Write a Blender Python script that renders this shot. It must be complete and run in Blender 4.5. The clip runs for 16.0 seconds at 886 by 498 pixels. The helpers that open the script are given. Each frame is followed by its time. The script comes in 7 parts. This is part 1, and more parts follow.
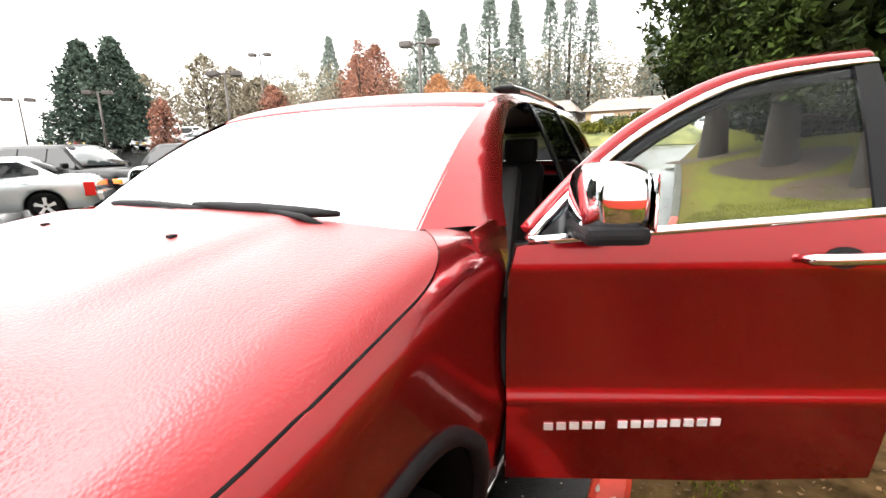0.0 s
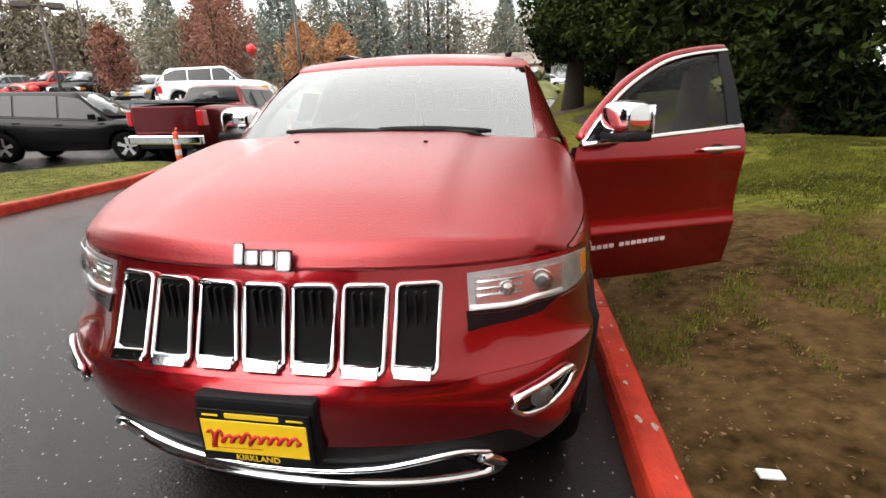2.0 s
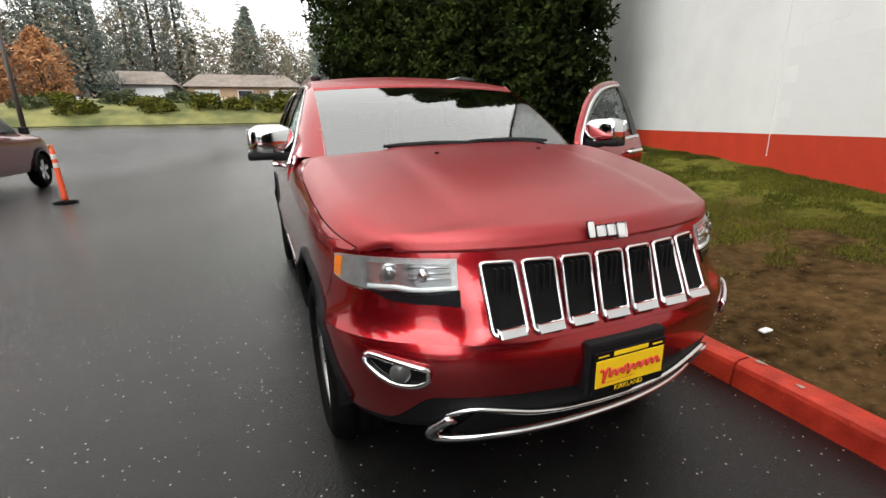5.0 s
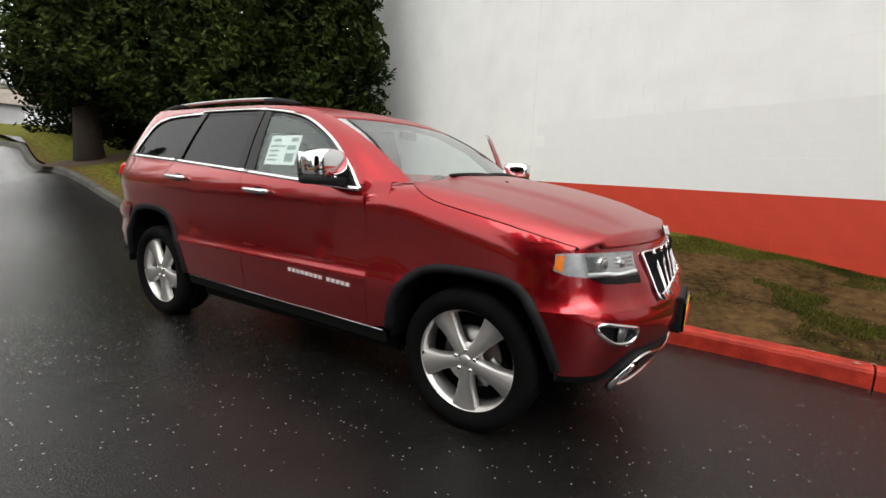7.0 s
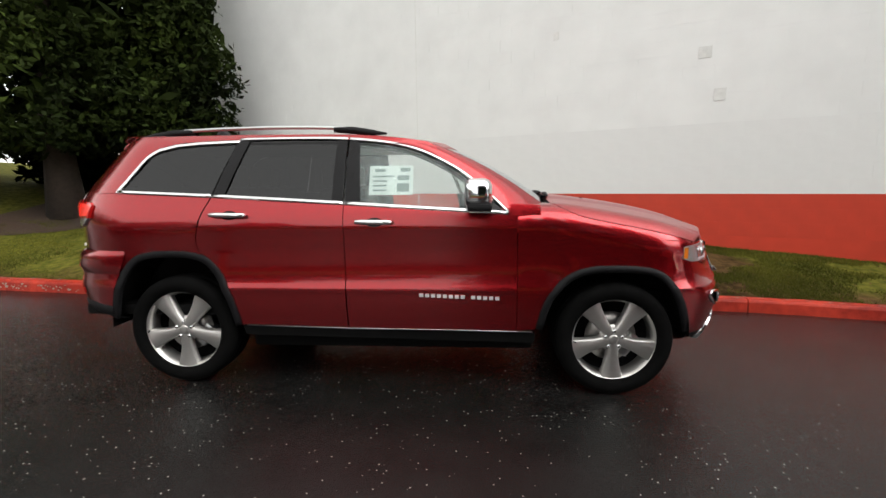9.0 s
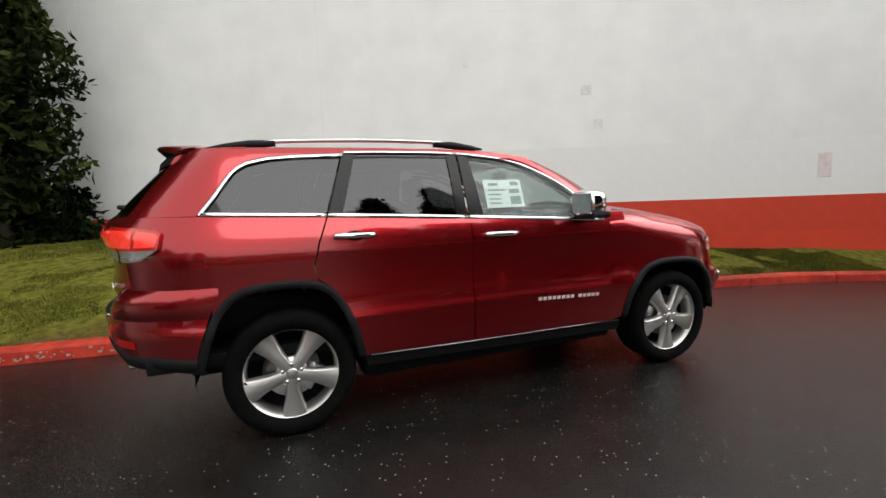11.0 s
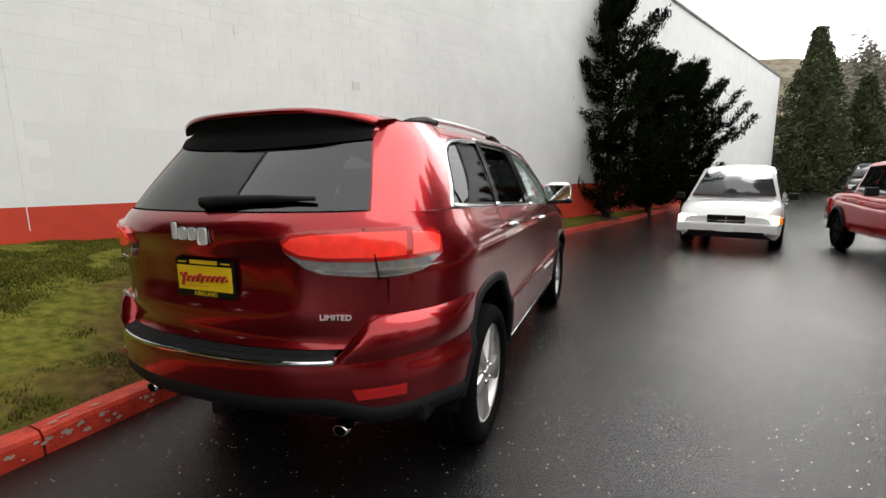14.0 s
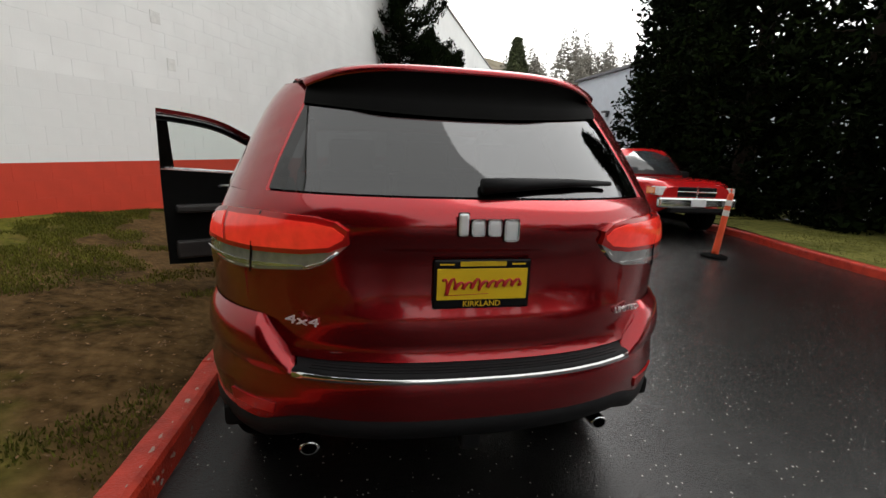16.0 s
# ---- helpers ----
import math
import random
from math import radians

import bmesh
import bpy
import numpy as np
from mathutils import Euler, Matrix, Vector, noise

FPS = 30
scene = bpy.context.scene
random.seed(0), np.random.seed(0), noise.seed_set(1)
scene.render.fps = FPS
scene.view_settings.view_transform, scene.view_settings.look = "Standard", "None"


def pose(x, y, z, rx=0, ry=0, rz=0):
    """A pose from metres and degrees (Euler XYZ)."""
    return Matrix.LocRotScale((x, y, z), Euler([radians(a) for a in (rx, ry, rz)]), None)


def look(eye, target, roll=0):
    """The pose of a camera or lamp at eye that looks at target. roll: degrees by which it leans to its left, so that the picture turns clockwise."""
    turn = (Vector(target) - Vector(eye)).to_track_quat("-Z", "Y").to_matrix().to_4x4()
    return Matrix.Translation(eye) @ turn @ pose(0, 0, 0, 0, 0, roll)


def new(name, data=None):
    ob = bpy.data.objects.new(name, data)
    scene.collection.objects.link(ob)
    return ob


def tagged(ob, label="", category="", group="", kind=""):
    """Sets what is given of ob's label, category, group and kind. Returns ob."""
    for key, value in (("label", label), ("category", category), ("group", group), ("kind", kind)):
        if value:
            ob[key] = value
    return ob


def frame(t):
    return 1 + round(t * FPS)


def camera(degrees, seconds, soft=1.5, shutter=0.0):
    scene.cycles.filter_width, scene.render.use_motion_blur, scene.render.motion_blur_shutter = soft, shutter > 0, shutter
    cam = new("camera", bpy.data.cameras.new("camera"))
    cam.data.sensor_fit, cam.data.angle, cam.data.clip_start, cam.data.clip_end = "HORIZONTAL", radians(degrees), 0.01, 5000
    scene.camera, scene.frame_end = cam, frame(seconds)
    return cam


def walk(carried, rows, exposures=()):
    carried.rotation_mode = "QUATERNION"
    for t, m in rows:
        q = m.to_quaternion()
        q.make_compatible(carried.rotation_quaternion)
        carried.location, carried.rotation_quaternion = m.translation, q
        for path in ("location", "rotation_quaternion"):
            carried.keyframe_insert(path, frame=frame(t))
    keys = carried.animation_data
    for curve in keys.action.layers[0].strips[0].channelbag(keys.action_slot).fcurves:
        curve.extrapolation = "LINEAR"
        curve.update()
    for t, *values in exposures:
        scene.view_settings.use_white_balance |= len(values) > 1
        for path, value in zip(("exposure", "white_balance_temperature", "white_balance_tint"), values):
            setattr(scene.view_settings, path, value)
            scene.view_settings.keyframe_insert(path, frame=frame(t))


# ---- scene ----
cam = camera(89.8, 16.0)
PATH = [
    (0, (1.333, -2.025, 1.452), (0.483, -0.264, 1.034), -1.2),
    (0.5, (1.262, -2.437, 1.447), (0.563, -0.611, 1.024), -1.8),
    (1, (1.137, -2.763, 1.474), (0.551, -0.897, 1.059), -1.3),
    (1.5, (0.854, -3.038, 1.415), (0.533, -1.136, 0.888), -2.2),
    (2, (0.639, -3.261, 1.415), (0.358, -1.378, 0.801), -1.0),
    (2.5, (0.495, -3.496, 1.426), (0.388, -1.591, 0.825), -0.8),
    (3, (0.318, -3.626, 1.449), (0.197, -1.681, 0.997), -0.2),
    (3.5, (0.041, -3.681, 1.427), (0.093, -1.753, 0.899), 0.1),
    (3.7, (-0.072, -3.676, 1.425), (0.043, -1.753, 0.886), -0.0),
    (5.8, (-1.809, -3.118, 1.343), (-0.605, -1.576, 0.927), 1.8),
    (6, (-1.978, -3.04, 1.324), (-0.661, -1.578, 0.966), 3.0),
    (6.5, (-2.414, -2.796, 1.322), (-0.89, -1.552, 0.96), 2.6),
    (7, (-2.808, -2.445, 1.33), (-1.121, -1.429, 0.98), 2.1),
    (7.5, (-3.183, -2.032, 1.317), (-1.367, -1.263, 0.98), 1.1),
    (8, (-3.44, -1.569, 1.337), (-1.55, -1.012, 0.994), 0.5),
    (8.5, (-3.63, -1.056, 1.363), (-1.686, -0.678, 1.086), 0.7),
    (9, (-3.754, -0.545, 1.4), (-1.781, -0.41, 1.105), -0.7),
    (9.2, (-3.776, -0.359, 1.379), (-1.795, -0.316, 1.106), -0.9),
    (11.3, (-3.471, 1.778, 1.444), (-1.672, 0.955, 1.152), -0.4),
    (11.5, (-3.376, 1.973, 1.479), (-1.627, 1.06, 1.15), 1.0),
    (12, (-3.122, 2.434, 1.456), (-1.476, 1.343, 1.138), 0.4),
    (12.5, (-2.824, 2.888, 1.448), (-1.354, 1.567, 1.143), -0.1),
    (13, (-2.436, 3.246, 1.443), (-1.166, 1.731, 1.143), -0.1),
    (13.5, (-1.976, 3.529, 1.472), (-0.95, 1.842, 1.152), -0.4),
    (14, (-1.553, 3.724, 1.496), (-0.824, 1.89, 1.172), -0.8),
    (14.5, (-1.061, 3.844, 1.493), (-0.603, 1.932, 1.126), 1.2),
    (15, (-0.591, 3.892, 1.488), (-0.362, 1.949, 1.074), 0.4),
    (15.5, (-0.091, 3.848, 1.498), (-0.145, 1.889, 1.098), 0.3),
    (16, (0.39, 3.752, 1.514), (0.001, 1.84, 1.076), 2.2),
]
walk(cam, [(t, look(eye, target, roll)) for t, eye, target, roll in PATH],
     [(0, 2.32), (0.5, 2.2), (1, 1.9), (1.5, 1.45), (2, 1.3), (3.5, 1.05), (6, 0.95), (9, 0.8), (12.5, 0.72), (14, 0.72), (16, 0.55)])

# ---- sky and light ----
world = bpy.data.worlds.new("overcast_sky")
scene.world = world
world.use_nodes = True
wn = world.node_tree
wn.nodes.clear()
sky = wn.nodes.new("ShaderNodeTexSky")
sky.sky_type, sky.sun_disc = "NISHITA", False
sky.sun_elevation, sky.sun_rotation = radians(38), radians(200)
sky.air_density, sky.dust_density = 1.0, 4.0
grey = wn.nodes.new("ShaderNodeHueSaturation")
grey.inputs["Saturation"].default_value = 0.10
cloud = wn.nodes.new("ShaderNodeMix")
cloud.data_type = "RGBA"
cloud.inputs["Factor"].default_value = 0.55
cloud.inputs["B"].default_value = (9.1, 8.9, 8.45, 1)
bg = wn.nodes.new("ShaderNodeBackground")
bg.inputs["Strength"].default_value = 0.15
wout = wn.nodes.new("ShaderNodeOutputWorld")
wn.links.new(sky.outputs["Color"], grey.inputs["Color"])
wn.links.new(grey.outputs["Color"], cloud.inputs["A"])
wn.links.new(cloud.outputs["Result"], bg.inputs["Color"])
wn.links.new(bg.outputs["Background"], wout.inputs["Surface"])
sun = new("sun", bpy.data.lights.new("sun", "SUN"))
sun.data.energy, sun.data.angle, sun.data.color = 0.9, radians(50), (1.0, 0.98, 0.95)
sun.matrix_world = look((-20, -8, 30), (0, 0, 0))


# ---- materials ----
def mat(name, color, rough=0.6, metal=0.0, vary=0.0, scale=8.0, bump=0.0, bscale=60.0, coat=0.0, spec=0.5,
        second=None, island=0.0, trans=0.0, alpha=1.0, detail=4.0, rvary=0.0, big=0.6, hue=None):
    """A Principled material whose colour wanders at two scales, with grain and fine relief."""
    m = bpy.data.materials.new(name)
    m.use_nodes = True
    t = m.node_tree
    b = t.nodes["Principled BSDF"]
    b.inputs["Base Color"].default_value = (*color, 1)
    b.inputs["Roughness"].default_value = rough
    b.inputs["Metallic"].default_value = metal
    b.inputs["Coat Weight"].default_value = coat
    b.inputs["Coat Roughness"].default_value = 0.04
    b.inputs["Specular IOR Level"].default_value = spec
    b.inputs["Transmission Weight"].default_value = trans
    b.inputs["Alpha"].default_value = alpha
    tc = t.nodes.new("ShaderNodeTexCoord")
    if vary or second or island:
        n1 = t.nodes.new("ShaderNodeTexNoise")
        n1.inputs["Scale"].default_value, n1.inputs["Detail"].default_value = scale, detail
        n2 = t.nodes.new("ShaderNodeTexNoise")
        n2.inputs["Scale"].default_value, n2.inputs["Detail"].default_value = big, 3
        t.links.new(tc.outputs["Object"], n1.inputs["Vector"])
        t.links.new(tc.outputs["Object"], n2.inputs["Vector"])
        add = t.nodes.new("ShaderNodeMath")
        add.operation = "ADD"
        t.links.new(n1.outputs["Fac"], add.inputs[0])
        t.links.new(n2.outputs["Fac"], add.inputs[1])
        ramp = t.nodes.new("ShaderNodeMapRange")
        ramp.inputs["From Min"].default_value, ramp.inputs["From Max"].default_value = 0.7, 1.3
        t.links.new(add.outputs[0], ramp.inputs["Value"])
        mix = t.nodes.new("ShaderNodeMix")
        mix.data_type = "RGBA"
        lo = tuple(max(0.0, c * (1 - vary)) for c in color)
        hi = second or tuple(min(1.0, c * (1 + vary)) for c in color)
        mix.inputs["A"].default_value, mix.inputs["B"].default_value = (*lo, 1), (*hi, 1)
        t.links.new(ramp.outputs["Result"], mix.inputs["Factor"])
        out = mix.outputs["Result"]
        if island:
            geo = t.nodes.new("ShaderNodeNewGeometry")
            hs = t.nodes.new("ShaderNodeHueSaturation")
            mr = t.nodes.new("ShaderNodeMapRange")
            mr.inputs["To Min"].default_value, mr.inputs["To Max"].default_value = 1 - island, 1 + island
            t.links.new(geo.outputs["Random Per Island"], mr.inputs["Value"])
            t.links.new(mr.outputs["Result"], hs.inputs["Value"])
            t.links.new(out, hs.inputs["Color"])
            out = hs.outputs["Color"]
        t.links.new(out, b.inputs["Base Color"])
        if rvary:
            rr = t.nodes.new("ShaderNodeMapRange")
            rr.inputs["From Min"].default_value, rr.inputs["From Max"].default_value = 0.35, 0.65
            rr.inputs["To Min"].default_value, rr.inputs["To Max"].default_value = max(0.03, rough - rvary), min(1, rough + rvary)
            t.links.new(n2.outputs["Fac"], rr.inputs["Value"])
            t.links.new(rr.outputs["Result"], b.inputs["Roughness"])
    if bump:
        nb = t.nodes.new("ShaderNodeTexNoise")
        nb.inputs["Scale"].default_value, nb.inputs["Detail"].default_value = bscale, 5
        t.links.new(tc.outputs["Object"], nb.inputs["Vector"])
        bp = t.nodes.new("ShaderNodeBump")
        bp.inputs["Strength"].default_value, bp.inputs["Distance"].default_value = bump, 0.01
        t.links.new(nb.outputs["Fac"], bp.inputs["Height"])
        t.links.new(bp.outputs["Normal"], b.inputs["Normal"])
    return m


def asphalt_material():
    m = mat("wet_asphalt", (0.0062, 0.0060, 0.0058), 0.55, vary=0.35, scale=3.0, bump=0.45, bscale=95, rvary=0.14, big=0.35, coat=1.0, spec=0.06)
    t = m.node_tree
    b = t.nodes["Principled BSDF"]
    b.inputs["Coat Roughness"].default_value = 0.18
    b.inputs["Coat IOR"].default_value = 1.35
    t.links.new(b.inputs["Normal"].links[0].from_socket, b.inputs["Coat Normal"])
    v = t.nodes.new("ShaderNodeTexVoronoi")
    v.inputs["Scale"].default_value = 44
    tc = t.nodes.new("ShaderNodeTexCoord")
    t.links.new(tc.outputs["Object"], v.inputs["Vector"])
    lt = t.nodes.new("ShaderNodeMath")
    lt.operation = "LESS_THAN"
    lt.inputs[1].default_value = 0.20
    t.links.new(v.outputs["Distance"], lt.inputs[0])
    sel = t.nodes.new("ShaderNodeSeparateColor")
    t.links.new(v.outputs["Color"], sel.inputs["Color"])
    gt = t.nodes.new("ShaderNodeMath")
    gt.operation = "GREATER_THAN"
    gt.inputs[1].default_value = 0.90
    t.links.new(sel.outputs["Red"], gt.inputs[0])
    mul = t.nodes.new("ShaderNodeMath")
    mul.operation = "MULTIPLY"
    t.links.new(lt.outputs[0], mul.inputs[0])
    t.links.new(gt.outputs[0], mul.inputs[1])
    old = b.inputs["Base Color"].links[0].from_socket
    mix = t.nodes.new("ShaderNodeMix")
    mix.data_type = "RGBA"
    mix.inputs["B"].default_value = (0.26, 0.25, 0.23, 1)
    t.links.new(mul.outputs[0], mix.inputs["Factor"])
    t.links.new(old, mix.inputs["A"])
    t.links.new(mix.outputs["Result"], b.inputs["Base Color"])
    return m


asphalt = asphalt_material()
white_wall = mat("white_masonry_paint", (0.80, 0.815, 0.805), 0.65, vary=0.06, scale=1.6, bump=0.3, bscale=70, big=0.22)
red_band = mat("red_masonry_paint", (0.58, 0.048, 0.020), 0.55, vary=0.14, scale=2.5, bump=0.3, bscale=70, big=0.4)
red_kerb = mat("worn_red_kerb_paint", (0.42, 0.022, 0.010), 0.45, spec=0.3, vary=0.5, scale=9, bump=0.5, bscale=80, second=(0.52, 0.045, 0.022), big=1.3)
concrete = mat("weathered_concrete", (0.26, 0.25, 0.23), 0.8, vary=0.3, scale=6, bump=0.5, bscale=80)
dark_concrete = mat("damp_dark_concrete", (0.070, 0.068, 0.058), 0.8, spec=0.2, vary=0.4, scale=6, bump=0.5, bscale=80)
turf = mat("damp_turf", (0.070, 0.078, 0.014), 0.95, spec=0.1, scale=7.0, bump=0.9, bscale=60, second=(0.190, 0.178, 0.048), vary=0.3, big=0.8, detail=7)
grass_mat = mat("grass_blades", (0.040, 0.048, 0.005), 0.8, spec=0.12, vary=0.35, scale=1.5, second=(0.120, 0.120, 0.016), island=0.35, big=0.5)
dead_mat = mat("dead_leaves", (0.095, 0.050, 0.018), 0.85, vary=0.4, scale=4, island=0.4)
mulch = mat("bark_mulch", (0.035, 0.018, 0.009), 0.95, vary=0.5, scale=20, bump=1.0, bscale=60)
bark = mat("conifer_bark", (0.028, 0.019, 0.013), 0.95, vary=0.4, scale=14, bump=1.0, bscale=40)
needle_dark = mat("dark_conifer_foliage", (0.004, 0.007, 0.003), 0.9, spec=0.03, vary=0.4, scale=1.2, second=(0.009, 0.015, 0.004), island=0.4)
# cedar crown shade is put in as near-black, lit tips as the greener tone
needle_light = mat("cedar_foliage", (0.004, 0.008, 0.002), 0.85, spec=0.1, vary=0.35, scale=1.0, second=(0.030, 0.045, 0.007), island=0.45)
# distance haze is put into these three colours; the nearer firs get less
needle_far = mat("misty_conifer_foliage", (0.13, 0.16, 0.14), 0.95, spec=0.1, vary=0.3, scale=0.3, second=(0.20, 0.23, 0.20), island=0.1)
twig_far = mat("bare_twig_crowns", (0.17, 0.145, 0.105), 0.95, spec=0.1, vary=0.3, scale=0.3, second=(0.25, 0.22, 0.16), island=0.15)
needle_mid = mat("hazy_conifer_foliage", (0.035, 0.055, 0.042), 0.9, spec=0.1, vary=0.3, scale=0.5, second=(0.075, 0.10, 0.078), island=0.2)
leaf_red = mat("rust_red_leaves", (0.19, 0.070, 0.045), 0.8, vary=0.35, scale=1.5, second=(0.26, 0.11, 0.065), island=0.4)
leaf_orange = mat("orange_leaves", (0.33, 0.15, 0.06), 0.8, vary=0.3, scale=1.5, island=0.3)
cedar_thin = mat("cypress_foliage", (0.040, 0.055, 0.018), 0.85, vary=0.3, scale=0.8, second=(0.070, 0.085, 0.03), island=0.35)


# ---- small builders ----
def part(name, bm, material, parent=None, label="", smooth=False, kind=""):
    """Links a bmesh as one mesh object under a thing or a part."""
    me = bpy.data.meshes.new(name)
    if smooth:
        for f in bm.faces:
            f.smooth = True
    bm.to_mesh(me)
    bm.free()
    for m in material if isinstance(material, (list, tuple)) else (material,):
        me.materials.append(m)
    ob = new(name, me)
    if parent:
        ob.parent = parent
    return tagged(ob, label, kind=kind)


def mesh_part(name, verts, faces, material, parent=None, label="", smooth=True, kind=""):
    me = bpy.data.meshes.new(name)
    me.from_pydata(verts, [], faces)
    if smooth:
        me.polygons.foreach_set("use_smooth", [True] * len(me.polygons))
    for m in material if isinstance(material, (list, tuple)) else (material,):
        me.materials.append(m)
    me.update()
    ob = new(name, me)
    if parent:
        ob.parent = parent
    return tagged(ob, label, kind=kind)


def thing(name, label, category, m=None, group="", kind=""):
    ob = new(name)
    ob.empty_display_size = 0.1
    if m is not None:
        ob.matrix_basis = m
    return tagged(ob, label, category, group, kind)


def box(bm, x0, x1, y0, y1, z0, z1, bevel=0.0, seg=2):
    made = bmesh.ops.create_cube(bm, size=1, matrix=Matrix.Translation(((x0 + x1) / 2, (y0 + y1) / 2, (z0 + z1) / 2)) @ Matrix.Diagonal((x1 - x0, y1 - y0, z1 - z0, 1)))
    if bevel:
        edges = list({e for v in made["verts"] for e in v.link_edges})
        bmesh.ops.bevel(bm, geom=edges, offset=bevel, segments=seg, affect="EDGES", profile=0.6)
    return bm


def tube(path, radius, n=8, closed=False, caps=True):
    """Verts and faces of a tube along a path; radius a number or one for each point."""
    pts = [Vector(p) for p in path]
    rad = radius if isinstance(radius, (list, tuple)) else [radius] * len(pts)
    verts, faces = [], []
    up = Vector((0, 0, 1))
    for i, p in enumerate(pts):
        a = pts[i - 1] if i or closed else p
        b = pts[(i + 1) % len(pts)] if i + 1 < len(pts) or closed else p
        d = (b - a).normalized()
        s = d.cross(up if abs(d.z) < 0.95 else Vector((1, 0, 0))).normalized()
        u = s.cross(d)
        for k in range(n):
            w = 2 * math.pi * k / n
            verts.append(p + rad[i] * (math.cos(w) * s + math.sin(w) * u))
    rings = len(pts)
    for i in range(rings if closed else rings - 1):
        j = (i + 1) % rings
        for k in range(n):
            q = (k + 1) % n
            faces.append((i * n + k, i * n + q, j * n + q, j * n + k))
    if caps and not closed:
        faces.append(tuple(range(n - 1, -1, -1)))
        faces.append(tuple((rings - 1) * n + k for k in range(n)))
    return verts, faces


def lathe(profile, n=40, axis="x"):
    """Verts and faces of a turned shape; profile of (radius, along)."""
    verts, faces = [], []
    for r, a in profile:
        for k in range(n):
            w = 2 * math.pi * k / n
            c, s = r * math.cos(w), r * math.sin(w)
            verts.append((a, c, s) if axis == "x" else (c, s, a))
    for i in range(len(profile) - 1):
        for k in range(n):
            q = (k + 1) % n
            faces.append((i * n + k, i * n + q, (i + 1) * n + q, (i + 1) * n + k))
    return verts, faces


def smooth01(a, b, v):
    v = min(1.0, max(0.0, (v - a) / (b - a)))
    return v * v * (3 - 2 * v)


def lerp(table, v):
    """Piecewise smooth value from rows of (at, value)."""
    if v <= table[0][0]:
        return table[0][1]
    for (a, p), (b, q) in zip(table, table[1:]):
        if v <= b:
            return p + (q - p) * (v - a) / (b - a)
    return table[-1][1]


def curve(table, v):
    """Catmull-Rom value from rows of (at, value)."""
    n = len(table)
    if v <= table[0][0]:
        return table[0][1]
    if v >= table[-1][0]:
        return table[-1][1]
    i = max(k for k in range(n - 1) if table[k][0] <= v)
    (a, p), (b, q) = table[i], table[i + 1]
    h = b - a
    m0 = (q - table[i - 1][1]) / (b - table[i - 1][0]) if i else (q - p) / h
    m1 = (table[i + 2][1] - p) / (table[i + 2][0] - a) if i + 2 < n else (q - p) / h
    s = (v - a) / h
    return (2 * s**3 - 3 * s**2 + 1) * p + (s**3 - 2 * s**2 + s) * h * m0 + (3 * s**2 - 2 * s**3) * q + (s**3 - s**2) * h * m1


# ---- ground ----
def ground_z(x, y):
    rise = 1.5 * smooth01(12.5, 18, y) + 0.04 * max(0.0, min(y, 60) - 18) + 0.02 * max(0.0, y - 60)
    drop = -0.13 * smooth01(-3.5, -9, y)
    left = 0.02 * max(0.0, -x - 22) * smooth01(4, 30, y) + 0.015 * max(0.0, min(-x, 45) - 9.5) * smooth01(0, 5, y)
    bumps = 0.012 * noise.noise((x * 0.25, y * 0.25, 3.0)) * smooth01(3, 8, max(abs(x), abs(y)))
    side = 0.85 * smooth01(6.5, 12.0, y) * smooth01(-6.0, 1.0, x) * (1 - smooth01(12.5, 18, y))
    tilt = 0.013 * (max(-4.5, min(6.0, y)) + 1.46)
    return rise + side + drop + left + bumps + tilt


def wall_x(y):
    return 4.9 + 0.453 * y


KERB = [(-40, -11.4), (-30, -7.9), (-22, -4.95), (-17, -3.15), (-13.3, -1.9), (-9, -0.25), (-6.3, 0.66), (-4.7, 0.92), (-3.2, 1.13), (-1.5, 1.15), (1.5, 1.19), (3.5, 1.30), (5.5, 1.46), (7.2, 1.58), (9.5, 1.68), (13.0, 1.80), (17, 2.6)]


def kerb_x(y):
    return curve(KERB, y)


def grid_axis(near, far, step, grow):
    vals, v, s = [0.0], 0.0, step
    while v < far:
        if v > near:
            s *= grow
        v += s
        vals.append(min(v, far))
    return [-v for v in reversed(vals[1:])] + vals


def build_ground():
    ax = grid_axis(14, 900, 1.0, 1.25)
    ay = grid_axis(16, 900, 1.0, 1.2)
    verts = [(x, y, ground_z(x, y)) for y in ay for x in ax]
    w = len(ax)
    faces = [(j * w + i, j * w + i + 1, (j + 1) * w + i + 1, (j + 1) * w + i) for j in range(len(ay) - 1) for i in range(w - 1)]
    mesh_part("ground", verts, faces, asphalt, label="dark wet asphalt road and parking lot", kind="structure")["category"] = "road"


build_ground()


def lawn_z(x, y):
    """Turf between kerb and building: rises from the kerb to the wall's foot."""
    k, w = kerb_x(y) + 0.17, wall_x(y)
    s = min(1.0, max(0.0, (x - k) / max(0.6, min(w - k, 3.5))))
    foot = curve([(-38, 0.20), (-13, 0.26), (-8, 0.36), (-4.5, 0.44), (-2, 0.62), (1, 0.74), (8, 0.80)], y)
    z = 0.125 + (foot - 0.125) * s ** 0.85
    z += 0.025 * noise.noise((x * 1.3, y * 1.3, 0.5)) + 0.012 * noise.noise((x * 4, y * 4, 7.0))
    return z + ground_z(x, y)


